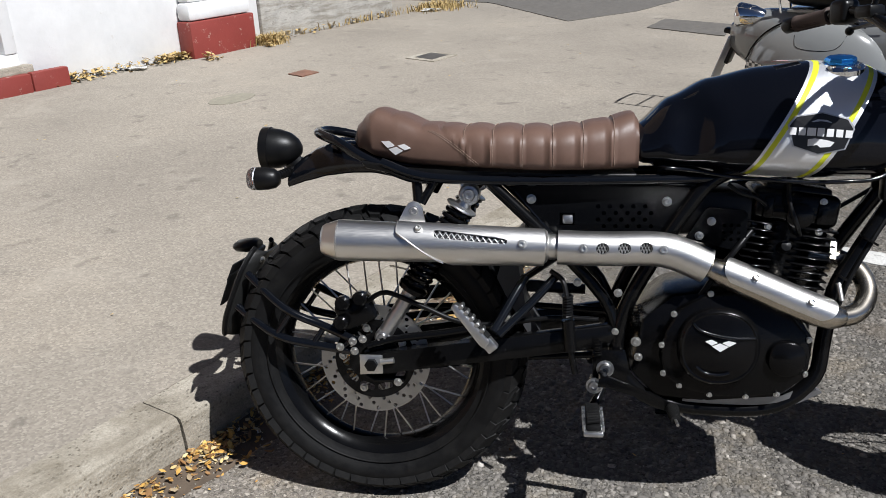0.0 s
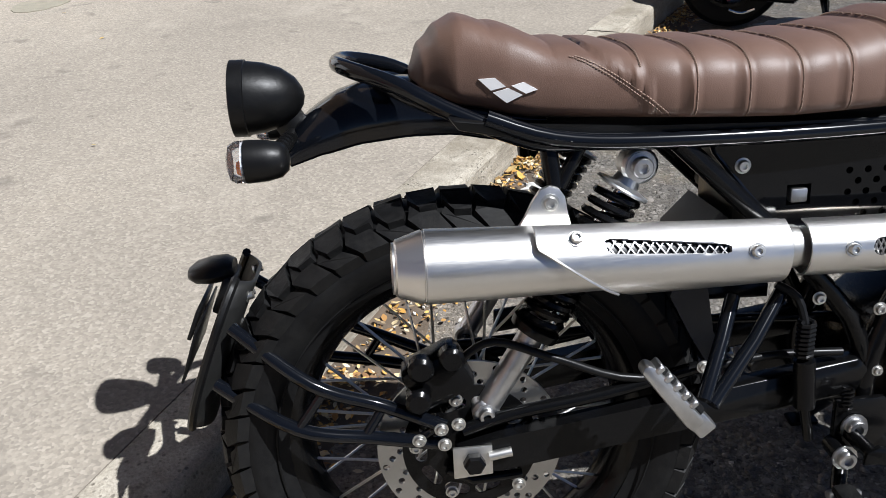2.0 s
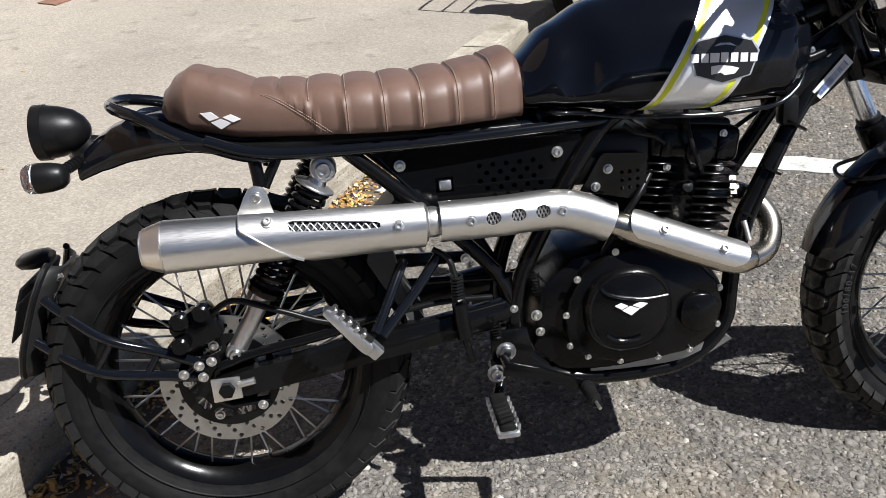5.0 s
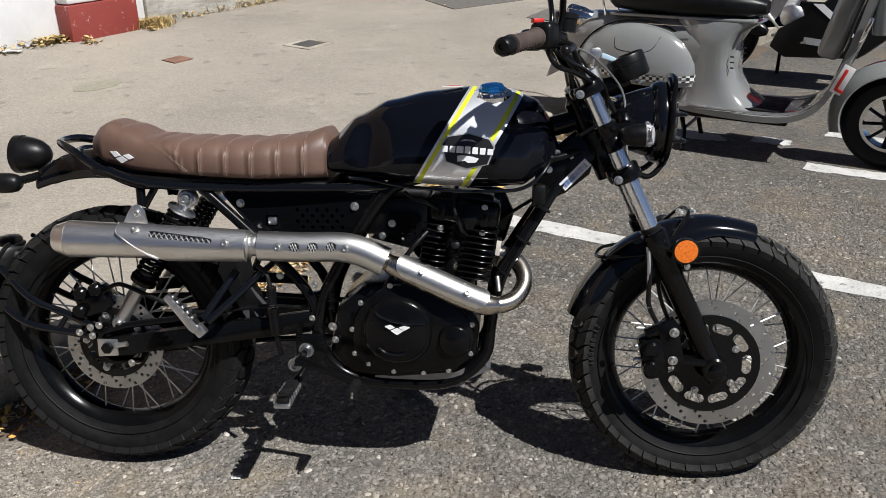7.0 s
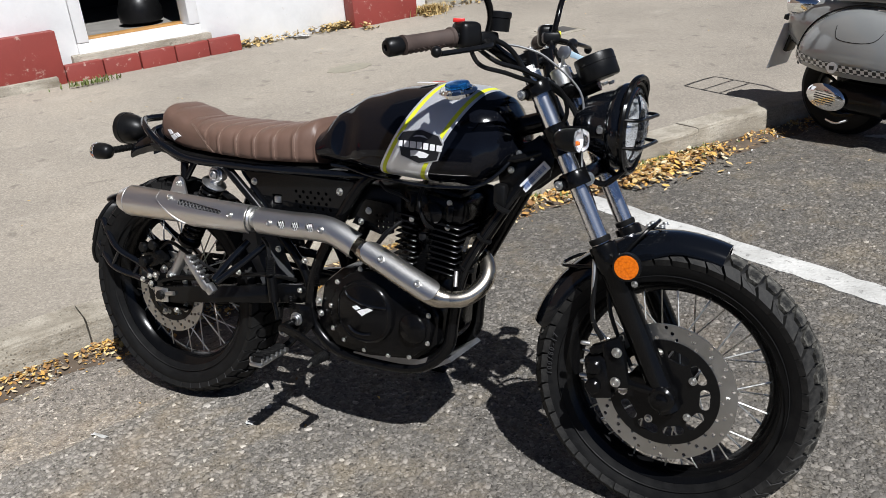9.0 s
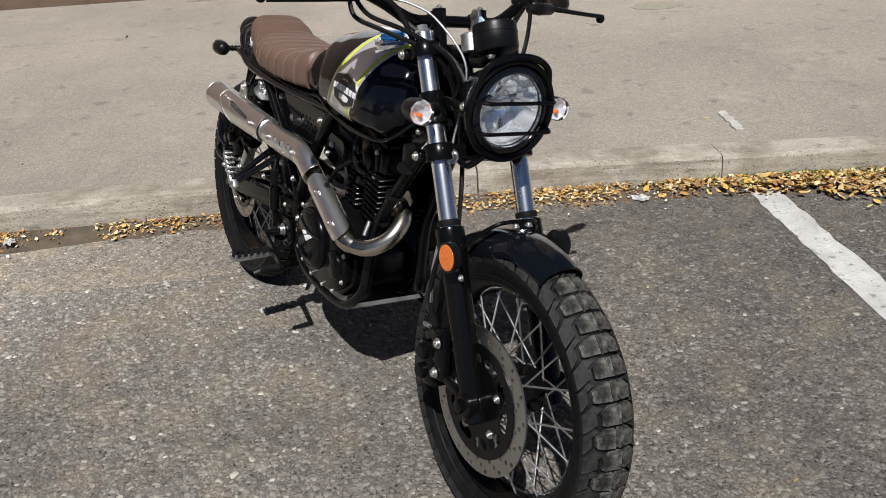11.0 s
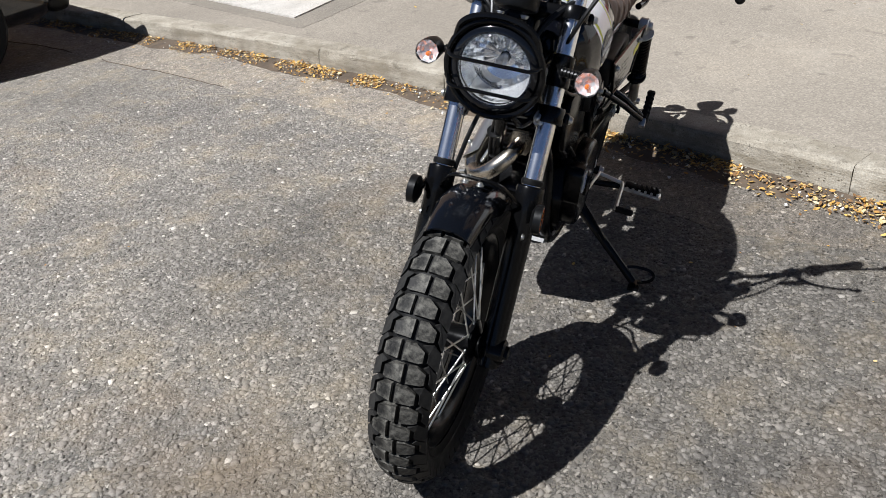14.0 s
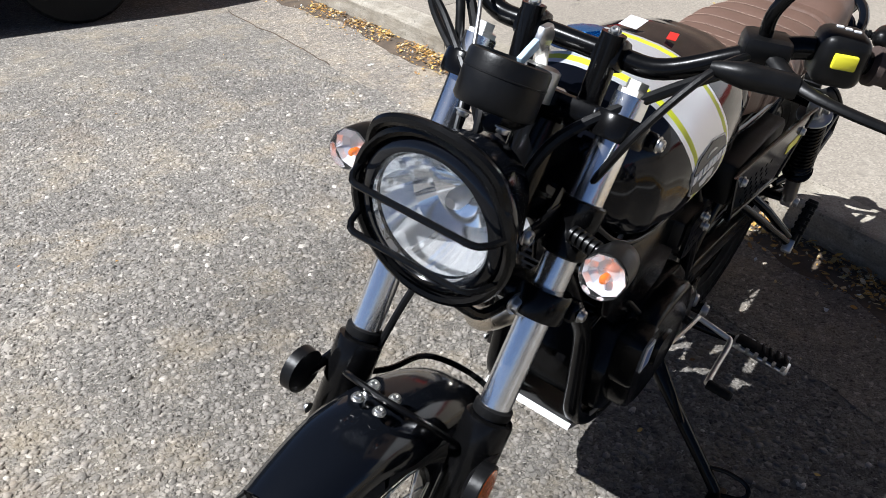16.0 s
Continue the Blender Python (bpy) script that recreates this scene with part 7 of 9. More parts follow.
for s in (-1, 1):
    G0, G1 = Vector((0.937, -0.237, 0.969)) if s < 0 else Vector((0.925, 0.262, 0.966)), Vector((0.866 if s > 0 else 0.877, s * (0.366 if s > 0 else 0.361), 0.952))
    gd = (G1 - G0).normalized()
    L = (G1 - G0).length
    grip = turned("grip", [(0.013, 0), (0.0185, 0.002), (0.0185, 0.008), (0.0160, 0.010), (0.0155, L * 0.4), (0.0160, L - 0.034), (0.0175, L - 0.032), (0.0178, L - 0.026), (0.013, L - 0.025)], G0, gd, GRIPRUB, "brown ribbed rubber grip", 24)
    for k in range(7):
        for q in range(3):
            f = along(G0, gd)
            a = 0.8 * q + s * 0.0 + 3.6
            bm = bmesh.new()
            tube(bm, [f @ Vector((0.0162 * math.cos(a + 0.5 * t), 0.0162 * math.sin(a + 0.5 * t), 0.022 + 0.011 * k + 0.012 * t)) for t in (0, 0.5, 1)], 0.0013, 4)
            part("grip_rib", bm, GRIPRUB, grip)
    part("bar_end", lathe(bmesh.new(), [(0.015, 0), (0.0165, 0.003), (0.0165, 0.026), (0.013, 0.031), (0.006, 0.032), (0.005, 0.028), (0.0, 0.028)], along(G1 - gd * 0.022, gd), 20), PLASTIC, grip, "black bar end weight")
    bm = bmesh.new()
    box(bm, (0.046, 0.046, 0.050), Matrix.Translation((0.952, -0.212, 0.972) if s < 0 else (0.942, 0.236, 0.970)) @ Matrix.Rotation(radians(s * 28), 4, "Z"), 0.012, 3)
    sw = part("switch_housing", bm, PLASTIC, bike, "black switch housing")
    if s < 0:
        part("kill_switch", box(bmesh.new(), (0.022, 0.014, 0.008), pose(0.938, -0.216, 0.999, 0, 0, 28), 0.002), RED, sw, "red engine stop switch")
    else:
        part("flash_switch", box(bmesh.new(), (0.006, 0.022, 0.014), pose(0.966, 0.247, 0.974, 0, 0, 28), 0.002), YELLOW, sw, "yellow switch button")
        for k in range(3):
            part("switch_bar", box(bmesh.new(), (0.004, 0.006, 0.0012), pose(0.94, 0.228 + 0.008 * k, 0.9955, 0, 0, 28), 0), WHITE, sw)
    # lever with perch
    lv = rod("lever", [(0.975, s * 0.185, 0.962), (1.000, s * 0.215, 0.955), (1.012 if s > 0 else 1.002, s * 0.255, 0.951), (1.008 if s > 0 else 0.992, s * 0.315, 0.946), (0.998 if s > 0 else 0.981, s * 0.372, 0.942)], [0.011, 0.0085, 0.0065, 0.006, 0.006], PLASTIC, "black hand lever", 10, 5, squash=0.75)
    part("lever_ball", lathe(bmesh.new(), [(0.0, -0.0095)] + [(0.0095 * math.cos(a), 0.0095 * math.sin(a)) for a in [radians(k) for k in range(-75, 76, 15)]] + [(0.0, 0.0095)], along((0.996, 0.369, 0.937) if s > 0 else (0.979, -0.382, 0.945), (0, 1, 0)), 14), PLASTIC, lv)
    part("perch", box(bmesh.new(), (0.040, 0.045, 0.026), pose(0.972, s * 0.178, 0.966, 0, 0, s * 25), 0.007), PLASTIC, lv)
    if s > 0:
        part("cable_adjuster", tube(bmesh.new(), [(1.026, 0.150, 0.951), (1.022, 0.180, 0.953), (1.004, 0.222, 0.952)], [0.006, 0.0125, 0.0115], 12, 4), PLASTIC, lv, "black rubber clutch cable boot")
    # mirror stem
    ms = rod("mirror_stem", [(0.978, s * 0.176, 0.975), (0.985, s * 0.178, 1.005), (0.985, s * 0.200, 1.040), (0.980, s * 0.255, 1.080), (0.972, s * 0.330, 1.115)], 0.0065, SATIN, "black mirror stem", 10, 5)
    part("mirror_head", lathe(bmesh.new(), [(0.0, -0.012), (0.03, -0.010), (0.046, -0.002), (0.047, 0.004), (0.044, 0.005), (0.0, 0.005)], along((0.970, s * 0.372, 1.135), (-1, 0, 0.15)), 28), SATIN, ms, "round black mirror")
turned("brake_reservoir", [(0.021, 0), (0.0215, 0.024), (0.023, 0.025), (0.023, 0.034), (0.020, 0.036), (0.0, 0.0365)], (0.992, -0.160, 0.980), (0.1, 0, 1), PLASTIC, "black brake fluid reservoir", 24)
# cables
rod("clutch_cable", [(0.985, 0.175, 0.962), (1.035, 0.15, 0.945), (1.08, 0.11, 0.87), (1.075, 0.07, 0.76), (1.0, 0.055, 0.66), (0.86, 0.07, 0.56), (0.76, 0.10, 0.46)], 0.0042, PLASTIC, "", 8, 6)
rod("throttle_cable", [(0.962, -0.20, 0.955), (1.00, -0.185, 0.925), (1.04, -0.13, 0.905), (1.085, -0.06, 0.865), (1.08, -0.03, 0.80), (0.98, -0.03, 0.74), (0.80, -0.03, 0.66)], 0.0045, PLASTIC, "", 8, 6)
rod("throttle_cable", [(0.955, -0.205, 0.952), (0.975, -0.20, 0.918), (1.02, -0.16, 0.900), (1.07, -0.075, 0.862), (1.07, -0.02, 0.78)], 0.0045, PLASTIC, "", 8, 6)
rod("front_hose_upper", [(0.995, -0.135, 0.955), (1.02, -0.110, 0.950), (1.06, -0.080, 0.93), (1.12, -0.048, 0.865), (1.13, -0.052, 0.79), (1.14, -0.070, 0.70), (1.18, -0.088, 0.60)], 0.0023, SCUFF, "braided steel hose", 8, 6)
rod("wiring_loom", [(0.965, 0.19, 0.958), (1.02, 0.12, 0.915), (1.09, 0.05, 0.86), (1.12, 0.03, 0.80)], 0.006, PLASTIC, "", 8, 6)
rod("wiring_loom", [(0.965, -0.175, 0.958), (1.02, -0.11, 0.912), (1.085, -0.045, 0.855), (1.12, -0.03, 0.80)], 0.006, PLASTIC, "", 8, 6)
rod("frame_wiring", [(1.03, -0.04, 0.70), (0.97, -0.05, 0.62), (0.92, -0.068, 0.54), (0.885, -0.075, 0.47), (0.865, -0.078, 0.40)], 0.0045, PLASTIC, "", 8, 6)
for h in (0.62, 0.55, 0.48):
    x = 0.868 + (h - 0.455) * 0.58
    turned("cable_tie", [(0.018, -0.002), (0.0185, 0.002)], (x, -0.060, h), (0.5, 0.0, 0.86), PLASTIC, "", 12)

# ---- footrests, pedal, stand
for s in (-1, 1):
    slab("footrest_plate", [(0.43, 0.345), (0.49, 0.345), (0.50, 0.30), (0.47, 0.268), (0.43, 0.29)], s * 0.104 - 0.004, s * 0.104 + 0.004, SATIN, bevel=0.001)
    bolt(bike, (0.453, s * 0.110, 0.310), (0, s, 0), 0.0125, ALU, "cap_nut")
    bolt(bike, (0.432, s * 0.132, 0.284), (0, s, 0), 0.0115, ALU, "cap_nut")
    rod("nut_post", [(0.434, s * 0.100, 0.284), (0.432, s * 0.132, 0.284)], 0.012, SATIN)
    e_, f_ = (0.070, 0.011) if s > 0 else (0.0, 0.0)
    fr = rod("footrest", [(0.448, s * 0.103, 0.268), (0.436, s * 0.120, 0.248), (0.428, s * (0.135 + e_), 0.240 + f_)], 0.009, SATIN, "rubber-topped footrest", smooth=3)
    part("footrest_frame", box(bmesh.new(), (0.036, 0.108, 0.010), pose(0.428, s * (0.188 + e_), 0.236 + f_, -s * 4, 0, 0), 0.004), ALU, fr, "toothed alloy footrest frame")
    part("rubber_pad", box(bmesh.new(), (0.026, 0.098, 0.014), pose(0.428, s * (0.188 + e_), 0.244 + f_, -s * 4, 0, 0), 0.005), RUBBER, fr, "black ribbed rubber pad")
    for k in range(7):
        part("pad_rib", box(bmesh.new(), (0.026, 0.006, 0.006), pose(0.428, s * (0.148 + e_ + 0.0135 * k), 0.2505 + f_ - 0.0009 * (3 - k), 0, 0, 18), 0.002), RUBBER, fr)
    for k in range(6):
        for e in (-1, 1):
            part("tooth", box(bmesh.new(), (0.005, 0.007, 0.012), pose(0.428 + e * 0.017, s * (0.148 + e_ + 0.017 * k), 0.2425 + f_, 0, 0, 0), 0.0015), ALU, fr)
pedal = slab("brake_pedal", [(0.437, 0.292), (0.440, 0.308), (0.455, 0.314), (0.500, 0.298), (0.560, 0.270), (0.582, 0.262), (0.580, 0.246), (0.560, 0.252), (0.500, 0.278), (0.452, 0.294)], -0.164, -0.157, SATIN, "flat black brake pedal", bevel=0.001)
part("pedal_pivot", tube(bmesh.new(), [(0.448, -0.161, 0.303), (0.448, -0.104, 0.303)], 0.009, 12), SATIN, pedal)
part("pedal_pad", lathe(bmesh.new(), [(0.006, 0), (0.0115, 0.002)] + [(r, 0.004 + 0.0052 * k + e) for k in range(9) for r, e in ((0.0122 - 0.0003 * k, 0.0), (0.0122 - 0.0003 * k, 0.0030), (0.0106 - 0.0003 * k, 0.0034), (0.0106 - 0.0003 * k, 0.0050))] + [(0.008, 0.052), (0.0, 0.053)], along((0.571, -0.164, 0.257), (0, -1, -0.03)), 16), RUBBER, pedal, "black ribbed rubber pedal peg")
part("pedal_tip", tube(bmesh.new(), [(0.571, -0.216, 0.2555), (0.573, -0.232, 0.2525)], 0.0028, 8), ZINC, pedal, "bright peg end")
rod("master_cylinder", [(0.388, -0.112, 0.345), (0.383, -0.112, 0.405)], 0.0125, ENGINE, "", 14)
rod("cylinder_rod", [(0.388, -0.112, 0.345), (0.397, -0.112, 0.300)], 0.006, SATIN, "", 10)
rod("hose_bellows", [(0.382 + 0.0085 * math.cos(k * 0.9), -0.112 + 0.0085 * math.sin(k * 0.9), 0.408 + 0.046 * k / 60) for k in range(61)], 0.0028, PLASTIC, "black ribbed bellows", 6)
rod("cylinder_hose", [(0.380, -0.112, 0.45), (0.372, -0.105, 0.48), (0.350, -0.095, 0.495)], 0.005, PLASTIC, "", 8, 3)
rod("master_spring", [(0.440 + 0.006 * math.cos(k * 0.9), -0.112 + 0.006 * math.sin(k * 0.9), 0.335 + 0.03 * k / 40) for k in range(41)], 0.0015, SATIN, "", 5)
rod("return_spring", [(0.51 + 0.006 * math.cos(k), -0.100 + 0.006 * math.sin(k), 0.395 + 0.04 * k / 44) for k in range(45)], 0.0014, SATIN, "", 5)
gear = rod("gear_lever", [(0.482, 0.135, 0.300), (0.480, 0.190, 0.288), (0.486, 0.206, 0.284), (0.540, 0.208, 0.270), (0.592, 0.210, 0.262)], 0.0055, ZINC, "plated gear lever", 10, 4)
part("gear_toe_peg", lathe(bmesh.new(), [(0.005, 0), (0.0085, 0.001), (0.0092, 0.006), (0.0082, 0.010), (0.0092, 0.016), (0.0082, 0.022), (0.0092, 0.028), (0.0082, 0.034), (0.0088, 0.042), (0.006, 0.046), (0.0, 0.047)], along((0.592, 0.210, 0.262), (0, 1, -0.05)), 14), RUBBER, gear, "black rubber toe peg")
rod("gear_link", [(0.484, 0.140, 0.302), (0.53, 0.137, 0.305), (0.585, 0.128, 0.298)], 0.004, ZINC, "", 8)
stand = rod("side_stand", [(0.575, 0.105, 0.243), (0.592, 0.170, 0.188), (0.608, 0.250, 0.118), (0.618, 0.300, 0.074)], [0.014, 0.012, 0.011, 0.011], SATIN, "black side stand, folded out", 12, 4)
part("stand_foot", box(bmesh.new(), (0.050, 0.030, 0.008), pose(0.620, 0.305, 0.0645, 11, 0, 0), 0.003), SATIN, stand)
part("stand_spring", tube(bmesh.new(), [(0.57, 0.115, 0.25), (0.592, 0.165, 0.205), (0.61, 0.20, 0.170)], 0.006, 8), SATIN, stand)
part("stand_loop", tube(bmesh.new(), [(0.608, 0.270, 0.106), (0.600, 0.300, 0.110), (0.600, 0.336, 0.108), (0.608, 0.350, 0.098), (0.618, 0.340, 0.086), (0.622, 0.312, 0.076)], 0.004, 8, 4), SATIN, stand, "wire foot loop")
for x, u, h, r in ((0.40, -0.10, 0.475, 0.006), (0.475, -0.098, 0.455, 0.006), (0.51, -0.095, 0.36, 0.007), (0.515, -0.095, 0.33, 0.006), (0.47, -0.115, 0.385, 0.005), (0.27, -0.098, 0.40, 0.006)):
    bolt(bike, (x, u, h), (0, -1, 0), r)


# ---------------------------------------------------------------- the footway, gutter and litter
def patch(name, corners, z, mat, label, cat, on_footway=True, th=0.004, sub=14, wobble=0.006, seed=1, kind="structure"):
    """A thin patch with four or more corners given in (a, b)."""
    rng = random.Random(seed)
    pts = []
    for (a0, b0), (a1, b1) in zip(corners, corners[1:] + corners[:1]):
        pts += [(a0 + (a1 - a0) * k / sub + rng.uniform(-wobble, wobble), b0 + (b1 - b0) * k / sub + rng.uniform(-wobble, wobble)) for k in range(sub)]
    bm = bmesh.new()
    def zz(a, b):
        return (footway_z(a, b) if on_footway else 0.0) + z
    top = [bm.verts.new(street(a, b, zz(a, b) + th)) for a, b in pts]
    low = [bm.verts.new(street(a, b, zz(a, b) - 0.012)) for a, b in pts]
    bm.faces.new(top)
    for i in range(len(pts)):
        j = (i + 1) % len(pts)
        bm.faces.new((top[i], low[i], low[j], top[j]))
    bmesh.ops.triangulate(bm, faces=[f for f in bm.faces if len(f.verts) > 4])
    return tagged(part(name, bm, mat), label, cat, kind=kind)


strip("bay_line", -0.36, 4.2, 1.75, 1.86, 0.0, LINE, "worn white parking bay line", "road marking", 0.007, 3)
patch("bay_line_far", [(0.15, 3.24), (0.30, 3.42), (0.55, 3.40), (0.60, 3.30), (0.40, 3.28)], 0.0, LINE, "broken remains of a white bay line", "road marking", False, seed=4, wobble=0.012)
patch("bay_line_far", [(0.72, 3.36), (0.72, 3.46), (0.90, 3.46), (0.90, 3.36)], 0.0, LINE, "broken remains of a white bay line", "road marking", False, seed=6, wobble=0.012)
strip("bay_line_far", 1.02, 4.5, 3.00, 3.11, 0.0, LINE, "worn white parking bay line beside the scooter", "road marking", 0.010, 5)
patch("bay_dash", [(1.03, 3.62), (1.04, 3.71), (1.40, 3.70), (1.39, 3.61)], 0.0, LINE, "short white road marking", "road marking", False, seed=7)
patch("paint_mark", [(-0.85, 1.845), (-0.85, 1.875), (-0.63, 1.870), (-0.63, 1.838)], 0.0, FAINT, "worn white paint mark on the footway", "road marking", True, seed=8)
patch("trench_patch", [(-0.60, -4.45), (-0.60, -2.36), (-1.78, -2.66), (-1.80, -4.75)], -0.0055, OLDPAVE, "darker tarmac surround of a concrete cover", "tarmac patch", seed=9)
cover = patch("concrete_cover", [(-0.72, -4.02), (-0.71, -2.59), (-1.61, -2.88), (-1.63, -4.30)], 0.003, COVER, "pale concrete inspection cover with lifting slots", "cover", seed=10, wobble=0.001)
for b in (-3.15, -3.88):
    s = patch("lifting_slot", [(-1.18, b - 0.055), (-1.18, b + 0.055), (-1.215, b + 0.055), (-1.215, b - 0.055)], 0.0045, DIRT, "dark lifting slot", "slot", sub=2, wobble=0.0)
    s.parent = cover
    for k in ("label", "category", "kind"):
        if k in s:
            del s[k]
d1 = patch("drain_cover", [(-2.86, 2.86), (-2.86, 3.02), (-3.00, 3.04), (-3.00, 2.88)], 0.0, plain("rusty iron", (0.17, 0.085, 0.055), 0.8, wear=0.35, grain=90, bump=0.001), "small rusty iron stopcock cover", "cover", seed=11, wobble=0.002)
d2 = patch("drain_cover", [(-2.44, 3.72), (-2.44, 3.92), (-2.60, 3.94), (-2.60, 3.74)], 0.0, plain("dark iron", (0.06, 0.055, 0.05), 0.7, wear=0.35, grain=90, bump=0.001), "small dark iron drain cover", "cover", seed=12, wobble=0.002)
patch("cover_frame", [(-2.39, 3.67), (-2.39, 3.96), (-2.65, 3.98), (-2.65, 3.69)], -0.0016, KERB, "concrete surround of the drain cover", "cover", seed=13, wobble=0.004)
patch("side_road", [(-7.0, 6.85), (-3.75, 6.62), (-2.40, 5.75), (-2.10, 6.6), (-2.0, 8.0), (-2.2, 14.0), (-7.0, 16.0)], -0.001, DARKTAR, "dark tarmac of a side turning", "tarmac", seed=14)
patch("trench_patch", [(-1.66, 5.70), (-0.98, 5.55), (-1.10, 6.15), (-1.70, 6.22)], 0.0, DARKTAR, "dark square tarmac repair", "tarmac patch", seed=15)
patch("stain", [(-2.80 + 0.10 * math.cos(k * math.pi / 6), 2.20 + 0.16 * math.sin(k * math.pi / 6)) for k in range(12)], -0.0036, plain("stained tarmac", (0.235, 0.215, 0.165), 0.9, wear=0.2, grain=150, bump=0.002), "faint round damp stain on the footway", "stain", sub=3, seed=16, wobble=0.006)
# low edging along the house forecourt
bm = bmesh.new()
rings = []
for i in range(61):
    b = -12.0 + 10.9 * i / 60
    a = -3.03
    z = footway_z(a, b)
    rings.append([street(a + 0.035, b, z - 0.02), street(a + 0.03, b, z + 0.004), street(a, b, z + 0.011), street(a - 0.03, b, z + 0.004), street(a - 0.035, b, z - 0.02)])
loft(bm, rings)
tagged(part("edging", bm, PAVE), "low tarmac ridge along the forecourt edge", "edging", kind="structure")

# smoother band of tarmac beside the gutter
bm = bmesh.new()
top, low = [], []
for i in range(181):
    b = -9.0 + 10.6 * i / 180
    k = kerb_line(b)
    w = 0.46 + 0.07 * noise.noise(Vector((b * 0.9, 8.0, 0))) + 0.025 * noise.noise(Vector((b * 5.0, 2.0, 0))) + 0.01 * noise.noise(Vector((b * 23.0, 2.0, 0)))
    if b > 0.6:
        w *= max(0.05, 1 - (b - 0.6) / 1.0)
    top.append([bm.verts.new(street(k - 0.01, b, 0.0022)), bm.verts.new(street(k + w, b, 0.0022)), bm.verts.new(street(k + w + 0.006, b, -0.006))])
for r0, r1 in zip(top, top[1:]):
    for i in range(2):
        bm.faces.new((r0[i], r0[i + 1], r1[i + 1], r1[i]))
crack = bmesh.new()
for lo, hi in ((2, 60), (66, 92), (97, 118)):
    tube(crack, [r[1].co + Vector((0.004 * noise.noise(Vector((i * 0.9, 0, 0))), 0.008 * noise.noise(Vector((i * 0.7, 5, 0))), -0.0012)) for i, r in enumerate(top[lo:hi])], 0.0034, 5, 2)
tagged(part("road_crack", crack, DIRT), "dark crack where the gutter strip meets the road", "crack", kind="structure")
tagged(part("gutter_tarmac", bm, GUTTERTAR), "smoother strip of grey tarmac along the gutter", "tarmac", kind="structure")

# gutter: a bank of dirt, leaves, grit and litter against the kerb
bm = bmesh.new()
rng = random.Random(21)
rows_ = []
for i in range(241):
    b = -9.0 + 15.0 * i / 240
    k = kerb_line(b) + 0.010
    w = 0.13 + 0.06 * noise.noise(Vector((b * 1.7, 3.1, 0))) + 0.05 * noise.noise(Vector((b * 6.0, 1.0, 0)))
    h = 0.016 + 0.007 * noise.noise(Vector((b * 4.0, 7.0, 0)))
    rows_.append([street(k - 0.02, b, h), street(k + w * 0.3, b, h * 0.85 + 0.002 * rng.random()), street(k + w * 0.65, b, h * 0.5 + 0.002 * rng.random()), street(k + w, b, 0.0008), street(k + w, b, -0.01), street(k - 0.02, b, -0.01)])
loft(bm, rows_)
tagged(part("gutter_dirt", bm, DIRT), "dark dirt gathered in the gutter", "dirt", kind="structure")


def clumped(b, seed):
    return noise.noise(Vector((b * 2.3, seed, 0))) + 0.5 * noise.noise(Vector((b * 7.0, seed, 2)))


def gutter_spot(rng):
    for _ in range(30):
        b = rng.uniform(-6.5, 4.5)
        if clumped(b, 4.0) + 0.05 > rng.uniform(-0.16, 0.50):
            break
    d = abs(rng.gauss(0, 0.055)) + 0.012
    if rng.random() < 0.055:
        b = rng.uniform(0.40, 1.25)
        d = 0.02 + abs(0.06 + 0.05 * noise.noise(Vector((b * 9.0, 1.0, 0))) + rng.gauss(0, 0.035))
    return street(kerb_line(b) + 0.012 + d, b, max(0.0, 0.018 - d * 0.15))


leaves("fallen_leaves", "yellow and brown dry leaves along the gutter", "leaves", LEAF, 31, 9500, gutter_spot, (0.003, 0.0125), 0.016)
pebbles("gutter_grit", "pale grit and small stones in the gutter", GRIT, 32, 4200, gutter_spot, (0.0014, 0.0055))


def road_spot(rng):
    b = rng.uniform(-4.5, 4.5)
    d = rng.expovariate(1.6)
    return street(kerb_line(b) + 0.08 + min(d, 3.0), b, 0.001)


pebbles("road_grit", "loose pale grit scattered over the road", GRIT, 33, 1400, road_spot, (0.0012, 0.0038))
leaves("scattered_leaves", "few dry leaf scraps scattered on the road", "leaves", LEAF, 34, 130, road_spot, (0.003, 0.007), 0.004)


def pile_spot(rng):
    b = rng.gauss(2.12, 0.26)
    a = kerb_line(b) + 0.02 + abs(rng.gauss(0, 0.085 if b > 2.0 else 0.05))
    return street(a, b, 0.004)


leaves("leaf_pile", "heap of golden dry leaves beside the bay line", "leaves", LEAF, 35, 2300, pile_spot, (0.008, 0.021), 0.03)
grass("gutter_weeds", "small green weeds growing at the kerb", GREEN, 36, 900, lambda r: (lambda b: street(kerb_line(b) + 0.015 + abs(r.gauss(0, 0.03)), b, 0.005))(r.gauss(2.15, 0.24)), (0.015, 0.05))
pebbles("gutter_stones", "pale pebbles and crumbs lying in the gutter", PAPER, 41, 110, lambda r: (lambda b: street(kerb_line(b) + 0.03 + abs(r.gauss(0, 0.09)), b, 0.012))(r.uniform(-4.0, 3.0)), (0.003, 0.0085))


def wall_spot(rng):
    b = rng.choice((rng.gauss(2.88, 0.09), rng.gauss(2.88, 0.09), rng.gauss(2.05, 0.10), rng.uniform(1.95, 3.0), rng.gauss(3.72, 0.06), rng.gauss(3.72, 0.06), rng.uniform(3.7, 5.4)))
    a = -4.14 + abs(rng.gauss(0, 0.05)) + (0.22 if 2.97 < b < 3.65 else 0)
    return street(a, b, footway_z(a, b))


